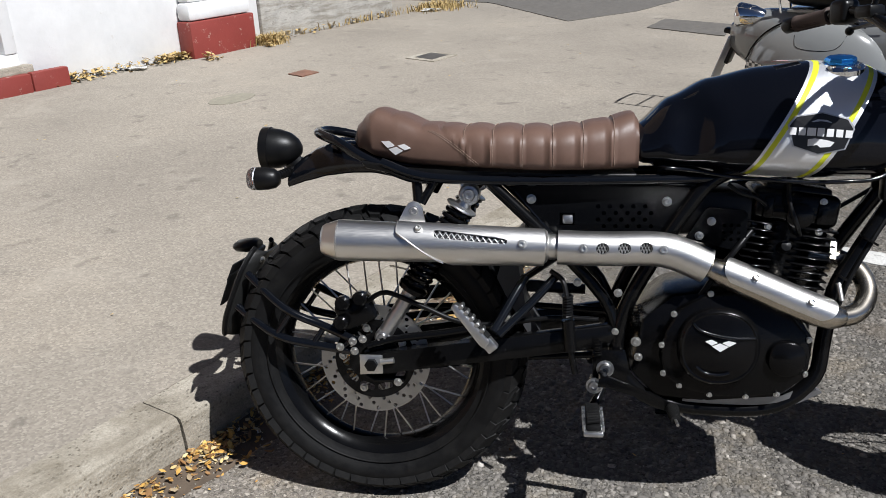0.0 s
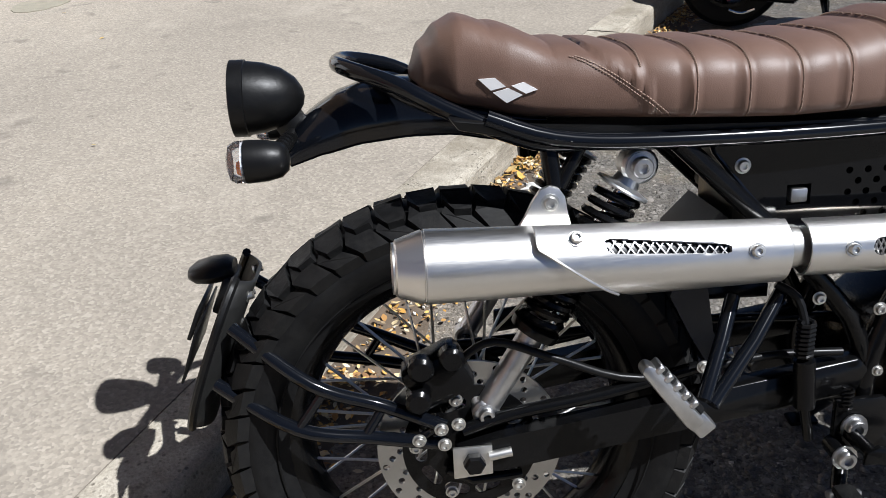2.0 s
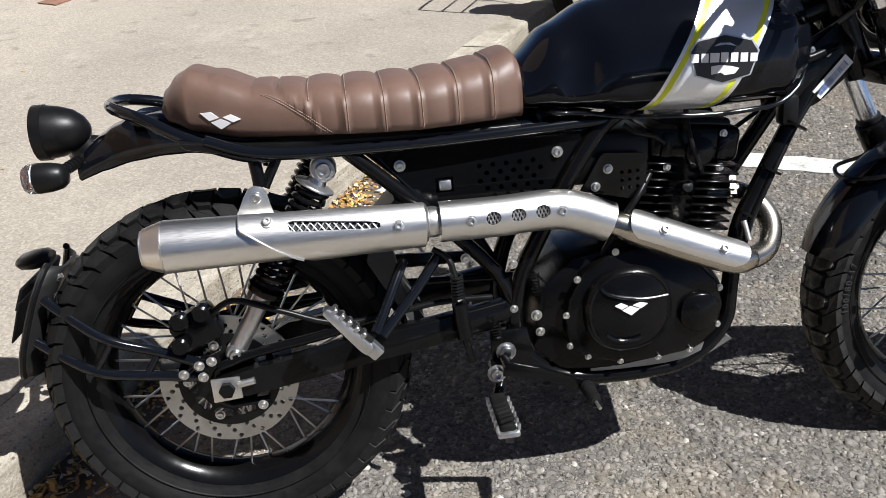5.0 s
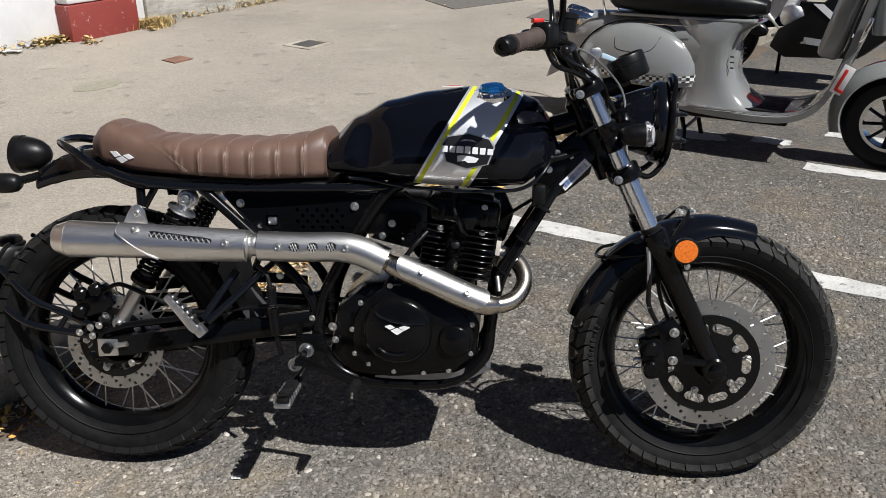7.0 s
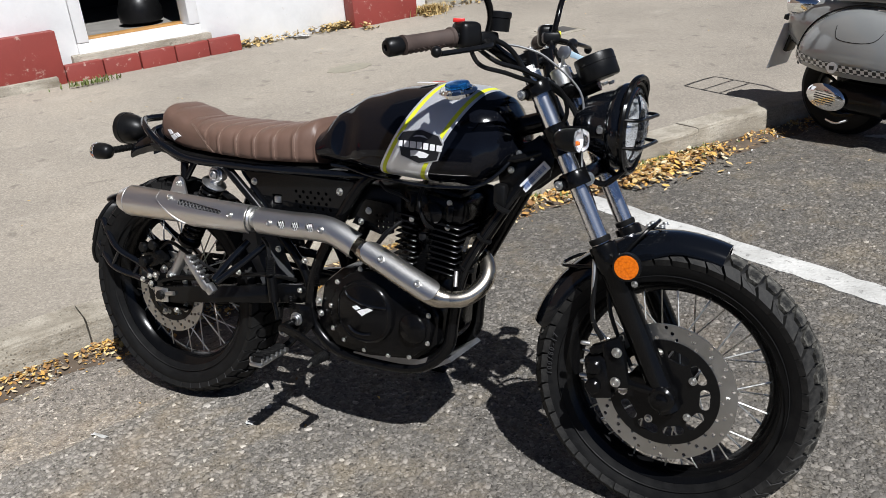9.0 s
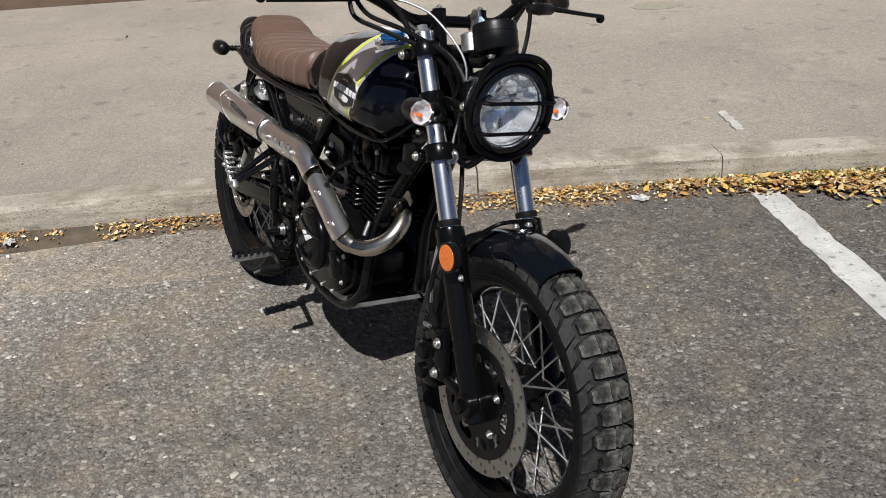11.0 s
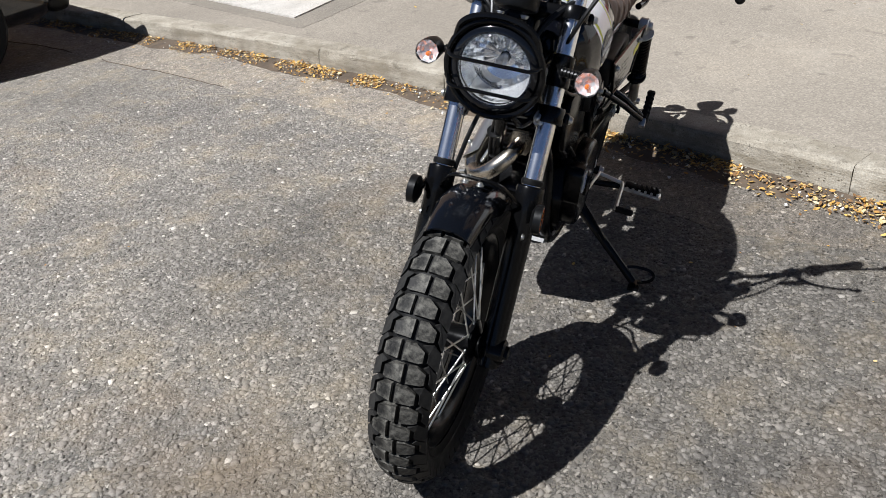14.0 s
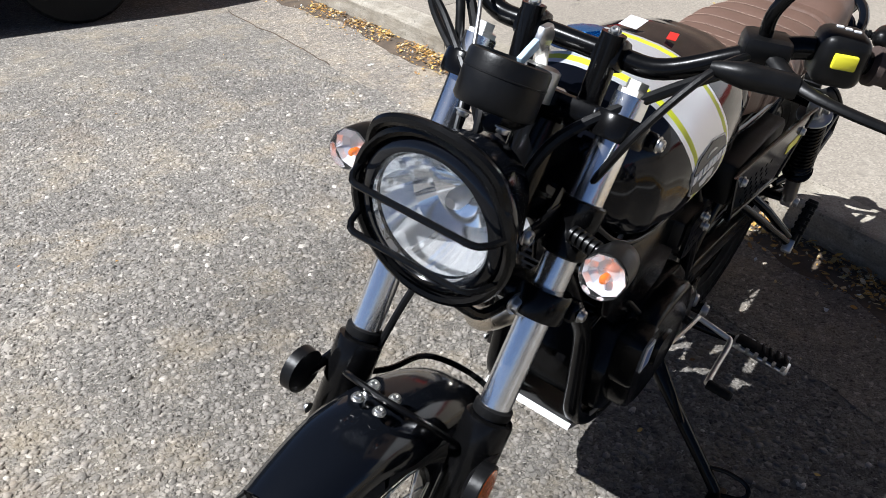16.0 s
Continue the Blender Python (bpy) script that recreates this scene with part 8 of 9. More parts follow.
def wall_tuft(r):
    if r.random() < 0.40:
        return street(-4.02 + abs(r.gauss(0, 0.05)), r.gauss(3.73, 0.06), 0.21)
    if r.random() < 0.85:
        return street(-4.10 + abs(r.gauss(0, 0.16)), r.gauss(6.08, 0.16), 0.21)
    return street(-4.12 + abs(r.gauss(0, 0.03)), r.uniform(3.8, 6.0), 0.21)


leaves("wall_leaves", "dry leaves blown against the house wall", "leaves", STRAW, 37, 900, wall_spot, (0.010, 0.026), 0.05)
grass("wall_grass", "tufts of bleached grass at the foot of the wall", STRAW, 38, 1500, wall_tuft, (0.03, 0.12))
grass("step_weeds", "green weeds beside the brick step", GREEN, 39, 130, lambda r: street(-3.84 + r.gauss(0, 0.02), r.gauss(0.82, 0.10), 0.215), (0.02, 0.06))
leaves("footway_scraps", "small leaf scraps and specks on the footway", "leaves", STRAW, 40, 110, lambda r: (lambda a, b: street(a, b, footway_z(a, b)))(r.uniform(-3.9, -0.7), r.uniform(-4.5, 6.0)), (0.004, 0.011), 0.004)


def crumple(name, p, size, mat, label, cat, seed):
    """A crumpled scrap of paper or plastic."""
    rng = random.Random(seed)
    bm = bmesh.new()
    n = 5
    g = []
    for i in range(n):
        g.append([bm.verts.new(Vector(p) + Vector((size[0] * (i / (n - 1) - 0.5) + rng.uniform(-0.1, 0.1) * size[0], size[1] * (j / (n - 1) - 0.5) + rng.uniform(-0.1, 0.1) * size[1], 0.004 + rng.uniform(0, size[2])))) for j in range(n)])
    for i in range(n - 1):
        for j in range(n - 1):
            bm.faces.new((g[i][j], g[i + 1][j], g[i + 1][j + 1], g[i][j + 1]))
    ext = bmesh.ops.solidify(bm, geom=list(bm.faces), thickness=0.0008)
    return tagged(part(name, bm, mat, flat=True), label, cat, "scraps of litter along the kerb")


crumple("paper_scrap", (0.335, 1.35, 0), (0.07, 0.05, 0.012), PAPER, "crumpled white paper scrap by the kerb", "litter", 1)
crumple("plastic_scrap", (-1.405, -2.06, 0.0), (0.05, 0.035, 0.014), CYAN, "bright blue plastic scrap in the gutter", "litter", 2)
crumple("paper_scrap", (-0.965, -1.765, 0), (0.03, 0.022, 0.006), PAPER, "small white paper scrap on the road", "litter", 3)
crumple("paper_scrap", (-0.079, -0.247, 0), (0.05, 0.012, 0.003), PAPER, "thin white paper strip on the road", "litter", 4)
crumple("paper_scrap", (0.269, -0.057, 0), (0.022, 0.015, 0.004), PAPER, "small white paper scrap on the road", "litter", 5)
crumple("foil_scrap", (-0.70, -0.63, 0.01), (0.05, 0.04, 0.02), PAPER, "crumpled pale foil in the gutter", "litter", 6)
crumple("paper_scrap", (-2.52, 4.05, 0.215), (0.16, 0.09, 0.02), PAPER, "white crumpled bag at the foot of the wall", "litter", 7)
crumple("paper_scrap", (-0.36, 0.42, 0.015), (0.04, 0.05, 0.06), PAPER, "torn pale packaging standing in the gutter", "litter", 8)
crumple("paper_scrap", (-0.9, 7.0, 0.22), (0.18, 0.12, 0.03), PAPER, "white paper caught in dry grass", "litter", 9)
# an unidentified black object in the hall, given the shape of a sack
bag = bmesh.new()
lathe(bag, [(0.10, 0), (0.16, 0.03), (0.17, 0.12), (0.13, 0.22), (0.05, 0.28), (0.03, 0.31)], Matrix.Translation(street(-4.78, 1.52, 0.42)), 14)
tagged(part("hall_object", bag, PLASTIC), "black object in the hall, shaped as a sack", "bag")


# ---------------------------------------------------------------- the scooter
def small_wheel(parent, x, r, w, rim, spoked):
    Y = along((x, 0, r), (0, 1, 0))
    bm = bmesh.new()
    prof = [(rim, -w * 0.8), (rim + 0.02, -w), (r - 0.03, -w * 1.02), (r - 0.008, -w * 0.72), (r, -w * 0.25), (r, w * 0.25), (r - 0.008, w * 0.72), (r - 0.03, w * 1.02), (rim + 0.02, w), (rim, w * 0.8)]
    lathe(bm, prof, Y, 48, False)
    wh = part("wheel", bm, RUBBER, parent, "small black tyre")
    part("rim", lathe(bmesh.new(), [(rim + 0.004, -w * 0.82), (rim - 0.012, -w * 0.8), (rim - 0.02, -w * 0.3), (rim - 0.02, w * 0.3), (rim - 0.012, w * 0.8), (rim + 0.004, w * 0.82)], Y, 40, False), CHROME if spoked else SATIN, wh)
    part("hub", lathe(bmesh.new(), [(0.0, -w), (0.035, -w * 0.95), (0.045, -w * 0.5), (0.045, w * 0.5), (0.035, w * 0.95), (0.0, w)], Y, 20), SATIN, wh)
    for k in range(10):
        a = 2 * math.pi * k / 10
        p = Vector((x, 0, r)) + Vector((math.sin(a), 0, math.cos(a))) * 0.04
        q = Vector((x, 0, r)) + Vector((math.sin(a + 0.15), 0, math.cos(a + 0.15))) * (rim - 0.014)
        part("wheel_spoke", tube(bmesh.new(), [p, q], 0.008, 6), SATIN, wh)
    return wh


def section(x, cy, cz, wy, hz, n=28, e=0.75):
    return [(x, cy + wy * math.copysign(abs(math.cos(a)) ** e, math.cos(a)), cz + hz * math.copysign(abs(math.sin(a)) ** e, math.sin(a))) for a in [2 * math.pi * k / n for k in range(n)]]


def build_scooter():
    sc = thing("scooter", pose(1.478, 2.861, 0, 0, 0, -27), "grey retro motor scooter with checkered trim on its centre stand", "scooter")
    small_wheel(sc, 0.0, 0.215, 0.055, 0.125, False)
    small_wheel(sc, 1.30, 0.215, 0.055, 0.130, True)
    # spine under the seat
    bm = bmesh.new()
    loft(bm, [section(-0.30, 0, 0.50, 0.045, 0.06), section(-0.26, 0, 0.50, 0.085, 0.10), section(-0.15, 0, 0.48, 0.12, 0.15), section(0.05, 0, 0.47, 0.135, 0.165), section(0.25, 0, 0.46, 0.14, 0.17), section(0.42, 0, 0.46, 0.145, 0.17), section(0.52, 0, 0.45, 0.14, 0.17), section(0.575, 0, 0.43, 0.10, 0.15), section(0.60, 0, 0.42, 0.06, 0.11)])
    part("body_shell", bm, GREY, sc, "grey lacquered body shell")
    bm = bmesh.new()
    rings = []
    for z, x0, x1, w in ((0.222, 0.29, 0.78, 0.180), (0.245, 0.32, 0.72, 0.172), (0.29, 0.34, 0.655, 0.160), (0.36, 0.35, 0.61, 0.150), (0.44, 0.36, 0.59, 0.146), (0.52, 0.35, 0.595, 0.142), (0.58, 0.32, 0.63, 0.136), (0.625, 0.28, 0.70, 0.118)):
        rings.append([((x0 + x1) / 2 + (x1 - x0) / 2 * math.copysign(abs(math.cos(a)) ** 0.6, math.cos(a)), w * math.copysign(abs(math.sin(a)) ** 0.6, math.sin(a)), z) for a in [2 * math.pi * k / 40 for k in range(40)]])
    loft(bm, rings)
    part("body_skirt", bm, GREY, sc, "grey body flaring down to the floorboard", sharp=60)
    for s in (-1, 1):
        bm = bmesh.new()
        rings = []
        n = 25
        for i in range(n):
            t = -1 + 2 * i / (n - 1)
            k = math.sqrt(max(0.0, 1 - abs(t) ** 2.05))
            x = 0.125 + 0.325 * t
            zt = 0.330 + 0.275 * k ** 0.9
            zb = 0.318 + 0.03 * (1 - k) - 0.020 * t
            ring = []
            for j in range(17):
                f = j / 16
                z = zb + (zt - zb) * f
                out = 0.105 + 0.135 * k * math.sqrt(max(0, 1 - (max(0.0, f - 0.20) / 0.80) ** 2.0)) * (0.82 + 0.18 * min(1, f / 0.20))
                ring.append((x, s * out, z))
            ring += [(x, s * 0.09, zt - 0.01), (x, s * 0.09, zb)]
            rings.append(ring)
        loft(bm, rings)
        cowl = part("side_cowl", bm, GREY, sc, "rounded grey side cowl", sharp=45)
        # tape of checks along the lower edge
        bm = bmesh.new()
        vv = []
        for i in range(61):
            t = -0.955 + 1.91 * i / 60
            k = math.sqrt(max(0.0, 1 - abs(t) ** 2.05))
            zb = 0.318 + 0.03 * (1 - k) - 0.020 * t
            zt = 0.330 + 0.275 * k ** 0.9
            col = []
            for q in (0.024, 0.057):
                f = min(0.99, q / max(0.03, zt - zb))
                out = 0.105 + 0.135 * k * math.sqrt(max(0, 1 - (max(0.0, f - 0.20) / 0.80) ** 2.0)) * (0.82 + 0.18 * min(1, f / 0.20))
                col.append(bm.verts.new((0.125 + 0.325 * t, s * (out + 0.0022), zb + q)))
            vv.append(col)
        for a, b in zip(vv, vv[1:]):
            bm.faces.new((a[0], b[0], b[1], a[1]))
        part("check_tape", bm, CHECK, cowl, "black and white checkered tape")
        part("cowl_emblem", lathe(bmesh.new(), [(0.024, 0), (0.024, 0.003), (0.0, 0.0035)], along((0.055, s * 0.2395, 0.362), (0, s, 0.10)), 24), SILVERPRINT, cowl, "round silver emblem")
        part("emblem_bar", box(bmesh.new(), (0.022, 0.002, 0.018), pose(0.055, s * 0.2430, 0.362), 0.002), BLACKPRINT, cowl)
        rod("cowl_seam", [(0.125 + 0.325 * t, s * 0.121, 0.336 + 0.275 * math.sqrt(max(0, 1 - abs(t) ** 2.05)) ** 0.9) for t in [-0.98 + 1.96 * k / 30 for k in range(31)]], 0.004, SATIN, "", 6, 0, False, cowl)
        for k in range(3):
            part("vent_slot", box(bmesh.new(), (0.024, 0.004, 0.007), pose(0.588 + 0.002 * k, s * 0.1230, 0.470 - 0.026 * k, 0, -6, s * 34), 0.002), BLACKPRINT, sc)
    bm = bmesh.new()
    line = []
    for x, z in ((0.035, 0.535), (0.040, 0.505), (0.060, 0.482), (0.13, 0.474), (0.20, 0.478), (0.235, 0.500), (0.255, 0.545)):
        t = (x - 0.125) / 0.325
        k = math.sqrt(1 - abs(t) ** 2.05)
        zb, zt = 0.318 + 0.03 * (1 - k) - 0.020 * t, 0.330 + 0.275 * k ** 0.9
        f = (z - zb) / (zt - zb)
        line.append((x, -(0.105 + 0.135 * k * math.sqrt(max(0, 1 - (max(0.0, f - 0.20) / 0.80) ** 2.0))), z))
    tube(bm, line, 0.0014, 5, 4)
    part("cowl_panel_line", bm, SATIN, sc)
    # seat
    bm = bmesh.new()
    loft(bm, [section(-0.06, 0, 0.705, 0.05, 0.03), section(-0.02, 0, 0.705, 0.10, 0.055), section(0.10, 0, 0.705, 0.135, 0.066), section(0.30, 0, 0.700, 0.14, 0.066), section(0.50, 0, 0.695, 0.13, 0.062), section(0.64, 0, 0.69, 0.10, 0.055), section(0.70, 0, 0.685, 0.05, 0.03)])
    part("seat", bm, PLASTIC, sc, "long dark vinyl seat")
    part("seat_trim", box(bmesh.new(), (0.70, 0.23, 0.016), pose(0.32, 0, 0.632), 0.007), GREY, sc)
    # floorboard, leg shield
    bm = bmesh.new()
    rings = []
    path = smooth_path([(0.34, 0, 0.235), (0.48, 0, 0.225), (0.66, 0, 0.222), (0.84, 0, 0.228), (0.95, 0, 0.262), (1.02, 0, 0.34), (1.07, 0, 0.46), (1.115, 0, 0.62), (1.15, 0, 0.78), (1.175, 0, 0.92)], 4)
    for i, p in enumerate(path):
        t = i / (len(path) - 1)
        d = (path[min(i + 1, len(path) - 1)] - path[max(i - 1, 0)]).normalized()
        nrm = Vector((-d.z, 0, d.x))
        w = 0.155 + 0.045 * min(1, t * 4) - 0.03 * max(0, t - 0.6) / 0.4
        cv = 0.03 * max(0, t - 0.35)
        prof = []
        for k in range(13):
            c = -1 + 2 * k / 12
            prof.append(p + Vector((0, w * c, 0)) + nrm * (0.012 - 0.012 * abs(c) ** 6 + cv * c * c))
        prof += [q - nrm * 0.028 for q in prof[::-1]]
        rings.append(prof)
    loft(bm, rings)
    part("leg_shield", bm, GREY, sc, "grey floorboard and leg shield")
    for s in (-1, 1):
        for k in (0.188, 0.176):
            part("floor_rail", tube(bmesh.new(), [(p.x, s * k, p.z + 0.012) for p in path[2:20]], 0.0035, 6), ZINC, sc, "bright floor trim rail")
    part("floor_mat", box(bmesh.new(), (0.44, 0.30, 0.010), pose(0.66, 0, 0.237), 0.004), RUBBER, sc, "black rubber floor mat")
    part("glove_box", box(bmesh.new(), (0.10, 0.28, 0.34), pose(1.035, 0, 0.66, 0, 14, 0), 0.03, 3), GREY, sc)
    part("side_lamp", box(bmesh.new(), (0.020, 0.012, 0.110), pose(1.145, -0.196, 0.64, 0, 14, 0), 0.005), CHROME, sc, "clear side lamp")
    lp = part("learner_plate", box(bmesh.new(), (0.050, 0.003, 0.130), pose(1.085, -0.205, 0.425, 0, 22, 0), 0.001), WHITE, sc, "white plate with a red mark")
    part("red_mark", box(bmesh.new(), (0.014, 0.003, 0.100), pose(1.080, -0.2075, 0.425, 0, 22, 0), 0.001), RED, lp)
    part("red_mark", box(bmesh.new(), (0.034, 0.003, 0.014), pose(1.080, -0.2075, 0.376, 0, 22, 0), 0.001), RED, lp)
    # front mudguard and nose
    bm = bmesh.new()
    rings = []
    for i in range(21):
        a = radians(200) - radians(190) * i / 20
        ring = []
        for k in range(11):
            c = -1 + 2 * k / 10
            r = 0.262 - 0.055 * abs(c) ** 2.5
            ring.append((1.30 + r * math.cos(a) * 1.05, 0.095 * c, 0.235 + r * math.sin(a)))
        ring += [(1.30 + (p[0] - 1.30) * 0.97, p[1] * 0.95, 0.235 + (p[2] - 0.235) * 0.97) for p in ring[::-1]]
        rings.append(ring)
    loft(bm, rings)
    part("front_mudguard", bm, GREY, sc, "deep grey front mudguard")
    part("front_fork", tube(bmesh.new(), [(1.18, 0.0, 0.95), (1.25, 0.0, 0.55), (1.30, 0.06, 0.30), (1.30, 0.06, 0.215)], 0.022, 12), SATIN, sc)
    part("steering_column", tube(bmesh.new(), [(1.20, 0, 0.60), (1.16, 0, 0.98)], 0.05, 14), GREY, sc)
    # tail
    tl_ = part("tail_lamp", lathe(bmesh.new(), [(0.012, -0.12), (0.034, -0.095), (0.050, -0.05), (0.058, 0.0), (0.060, 0.02), (0.055, 0.03), (0.0, 0.035)], along((-0.238, -0.06, 0.600), (-1, 0, 0.06)), 28), CHROME, sc, "chromed tail lamp")
    part("plate_bracket", box(bmesh.new(), (0.022, 0.07, 0.15), pose(-0.292, 0, 0.430, 0, 20, 0), 0.006), PLASTIC, sc)
    part("reflector_arm", box(bmesh.new(), (0.07, 0.05, 0.025), pose(-0.305, 0, 0.515, 0, 10, 0), 0.006), PLASTIC, sc)
    pt = part("rear_plate", box(bmesh.new(), (0.004, 0.17, 0.235), pose(-0.335, 0, 0.390, 0, 20, 0), 0.0015), WHITE, sc, "pale rear number board")
    part("side_stripe", box(bmesh.new(), (0.24, 0.003, 0.004), pose(0.3, -0.142, 0.60), 0.001), CHROME, sc)
    rk = part("luggage_rack", tube(bmesh.new(), [(-0.08, -0.13, 0.80), (-0.36, -0.13, 0.84), (-0.40, -0.10, 0.845), (-0.40, 0.10, 0.845), (-0.36, 0.13, 0.84), (-0.08, 0.13, 0.80)], 0.007, 8, 3), CHROME, sc, "chromed luggage rack")
    for x in (-0.18, -0.28):
        part("rack_bar", tube(bmesh.new(), [(x, -0.13, 0.802 - 0.11 * x), (x, 0.13, 0.802 - 0.11 * x)], 0.005, 8), CHROME, rk)
    for s in (-1, 1):
        part("rack_stay", tube(bmesh.new(), [(-0.06, s * 0.09, 0.62), (-0.09, s * 0.13, 0.80)], 0.006, 8), CHROME, rk)
    # engine, exhaust, stand
    part("engine_block", box(bmesh.new(), (0.36, 0.20, 0.14), pose(0.16, 0.02, 0.24), 0.03, 3), ENGINE, sc)
    ex = part("exhaust_box", lathe(bmesh.new(), [(0.03, -0.20), (0.065, -0.17), (0.07, 0.05), (0.055, 0.10)], along((0.10, -0.135, 0.215), (-1, 0, 0.05)), 24), SATIN, sc)
    oc = bmesh.new()
    lathe(oc, [(0.066, 0), (0.070, 0.008), (0.062, 0.016), (0.040, 0.021), (0.0, 0.023)], Matrix.Translation((0.022, -0.205, 0.222)) @ Matrix.Rotation(radians(90), 4, "X") @ Matrix.Rotation(radians(-10), 4, "Z") @ Matrix.Diagonal((1.35, 0.85, 1, 1)), 32)
    cov = part("exhaust_cover", oc, CHROME, sc, "slotted chrome exhaust cover")
    for k in range(6):
        part("cover_slot", box(bmesh.new(), (0.10 - 0.008 * abs(k - 2.5), 0.004, 0.0045), pose(0.022, -0.2275 + 0.0012 * abs(k - 2.5), 0.195 + 0.0105 * k, 0, 6, 0), 0.001), BLACKPRINT, cov)
    part("kick_bar", tube(bmesh.new(), [(0.02, -0.19, 0.115), (0.07, -0.19, 0.105), (0.12, -0.19, 0.125)], 0.006, 8, 3), CHROME, sc)
    for s in (-1, 1):
        part("stand_leg", tube(bmesh.new(), [(0.36, s * 0.08, 0.19), (0.40, s * 0.13, 0.09), (0.41, s * 0.17, 0.006)], 0.012, 8), SATIN, sc, "black centre stand leg")
    part("stand_bar", tube(bmesh.new(), [(0.395, -0.12, 0.10), (0.395, 0.12, 0.10)], 0.009, 8), SATIN, sc)
    part("underbody", box(bmesh.new(), (0.50, 0.22, 0.05), pose(0.62, 0, 0.185), 0.015), SATIN, sc)
    return sc


build_scooter()


# ---------------------------------------------------------------- two sports motorcycles further off
def build_sport_bike(m, name, label, tank_mat, belly_mat, slash):
    sb = thing(name, m, label, "motorcycle")
    tagged(sb, label, "motorcycle", "parked sports motorcycles")
    for x, r, w in ((0.0, 0.30, 0.07), (1.36, 0.295, 0.055)):
        Y = along((x, 0, r), (0, 1, 0))
        bm = bmesh.new()
        lathe(bm, [(0.215, -w * 0.8), (0.235, -w), (r - 0.03, -w * 0.95), (r - 0.008, -w * 0.6), (r, 0), (r - 0.008, w * 0.6), (r - 0.03, w * 0.95), (0.235, w), (0.215, w * 0.8)], Y, 48, False)
        wh = part("wheel", bm, RUBBER, sb, "black tyre on a cast wheel")
        part("rim", lathe(bmesh.new(), [(0.218, -w * 0.8), (0.200, -w * 0.7), (0.195, 0), (0.200, w * 0.7), (0.218, w * 0.8)], Y, 40, False), SATIN, wh)
        part("hub", lathe(bmesh.new(), [(0.0, -0.06), (0.05, -0.055), (0.05, 0.055), (0.0, 0.06)], Y, 20), SATIN, wh)
        part("brake_disc", lathe(bmesh.new(), [(0.10, -0.062), (0.14, -0.062), (0.14, -0.058), (0.10, -0.058)], Y, 40), DISC, wh, "steel brake disc")
        for k in range(6):
            a = 2 * math.pi * k / 6
            p = Vector((x + 0.045 * math.sin(a), 0, r + 0.045 * math.cos(a)))
            q = Vector((x + 0.2 * math.sin(a + 0.12), 0, r + 0.2 * math.cos(a + 0.12)))
            part("wheel_spoke", tube(bmesh.new(), [p, q], 0.014, 8), SATIN, wh)
    for s in (-1, 1):
        part("belly_fairing", prism(bmesh.new(), [(0.40, 0.23), (0.50, 0.17), (0.92, 0.19), (1.08, 0.34), (1.10, 0.52), (1.02, 0.66), (0.78, 0.60), (0.60, 0.44), (0.44, 0.34)], s * 0.165 - 0.03, s * 0.165 + 0.03, bevel=0.012), belly_mat, sb, "dark belly fairing")
        if slash:
            part("fairing_slash", prism(bmesh.new(), [(0.62, 0.50), (0.68, 0.50), (0.86, 0.36), (0.90, 0.30), (0.84, 0.33)], s * 0.198 - 0.002, s * 0.198 + 0.002), WHITE, sb, "white slash on the fairing")
            part("fairing_bar", prism(bmesh.new(), [(0.60, 0.26), (0.82, 0.24), (0.82, 0.28), (0.60, 0.30)], s * 0.197 - 0.002, s * 0.197 + 0.002), SILVERPRINT, sb)
        part("upper_fairing", prism(bmesh.new(), [(0.74, 0.63), (1.04, 0.69), (1.22, 0.62), (1.34, 0.72), (1.20, 0.90), (0.98, 0.86)], s * 0.14 - 0.03, s * 0.14 + 0.03, bevel=0.015), tank_mat, sb, "lacquered upper fairing")
        part("tail_fairing", prism(bmesh.new(), [(0.30, 0.66), (0.36, 0.80), (-0.30, 0.92), (-0.34, 0.87), (-0.02, 0.78)], s * 0.09 - 0.03, s * 0.09 + 0.03, bevel=0.012), tank_mat, sb, "lacquered tail fairing")
        part("swing_arm", prism(bmesh.new(), [(-0.03, 0.27), (-0.03, 0.33), (0.46, 0.42), (0.48, 0.36)], s * 0.10 - 0.02, s * 0.10 + 0.02, bevel=0.006), SATIN, sb)
        part("fork_leg", tube(bmesh.new(), [(1.36, s * 0.10, 0.295), (1.20, s * 0.10, 0.70)], 0.025, 12), SATIN, sb)
        part("side_frame", prism(bmesh.new(), [(0.36, 0.42), (0.44, 0.66), (0.56, 0.66), (0.52, 0.42)], s * 0.12 - 0.02, s * 0.12 + 0.02, bevel=0.01), WHITE if slash else SATIN, sb)
    part("engine_block", box(bmesh.new(), (0.40, 0.24, 0.26), pose(0.66, 0, 0.38), 0.03), ENGINE, sb)
    for s in (-1, 1):
        # bare alloy hanger plate with lightening holes, hose and linkage below it
        part("hanger_plate", plate(bmesh.new(), [(0.30, 0.40), (0.33, 0.62), (0.42, 0.72), (0.50, 0.70), (0.47, 0.52), (0.40, 0.38)], [circle(0.385, 0.60, 0.022, 14), circle(0.37, 0.50, 0.018, 14), circle(0.43, 0.65, 0.014, 12)], s * 0.150 - 0.004, s * 0.150 + 0.004), ALU, sb, "drilled alloy hanger plate")
        part("link_rod", tube(bmesh.new(), [(0.34, s * 0.165, 0.44), (0.45, s * 0.170, 0.33), (0.56, s * 0.175, 0.30)], 0.008, 8), ZINC, sb)
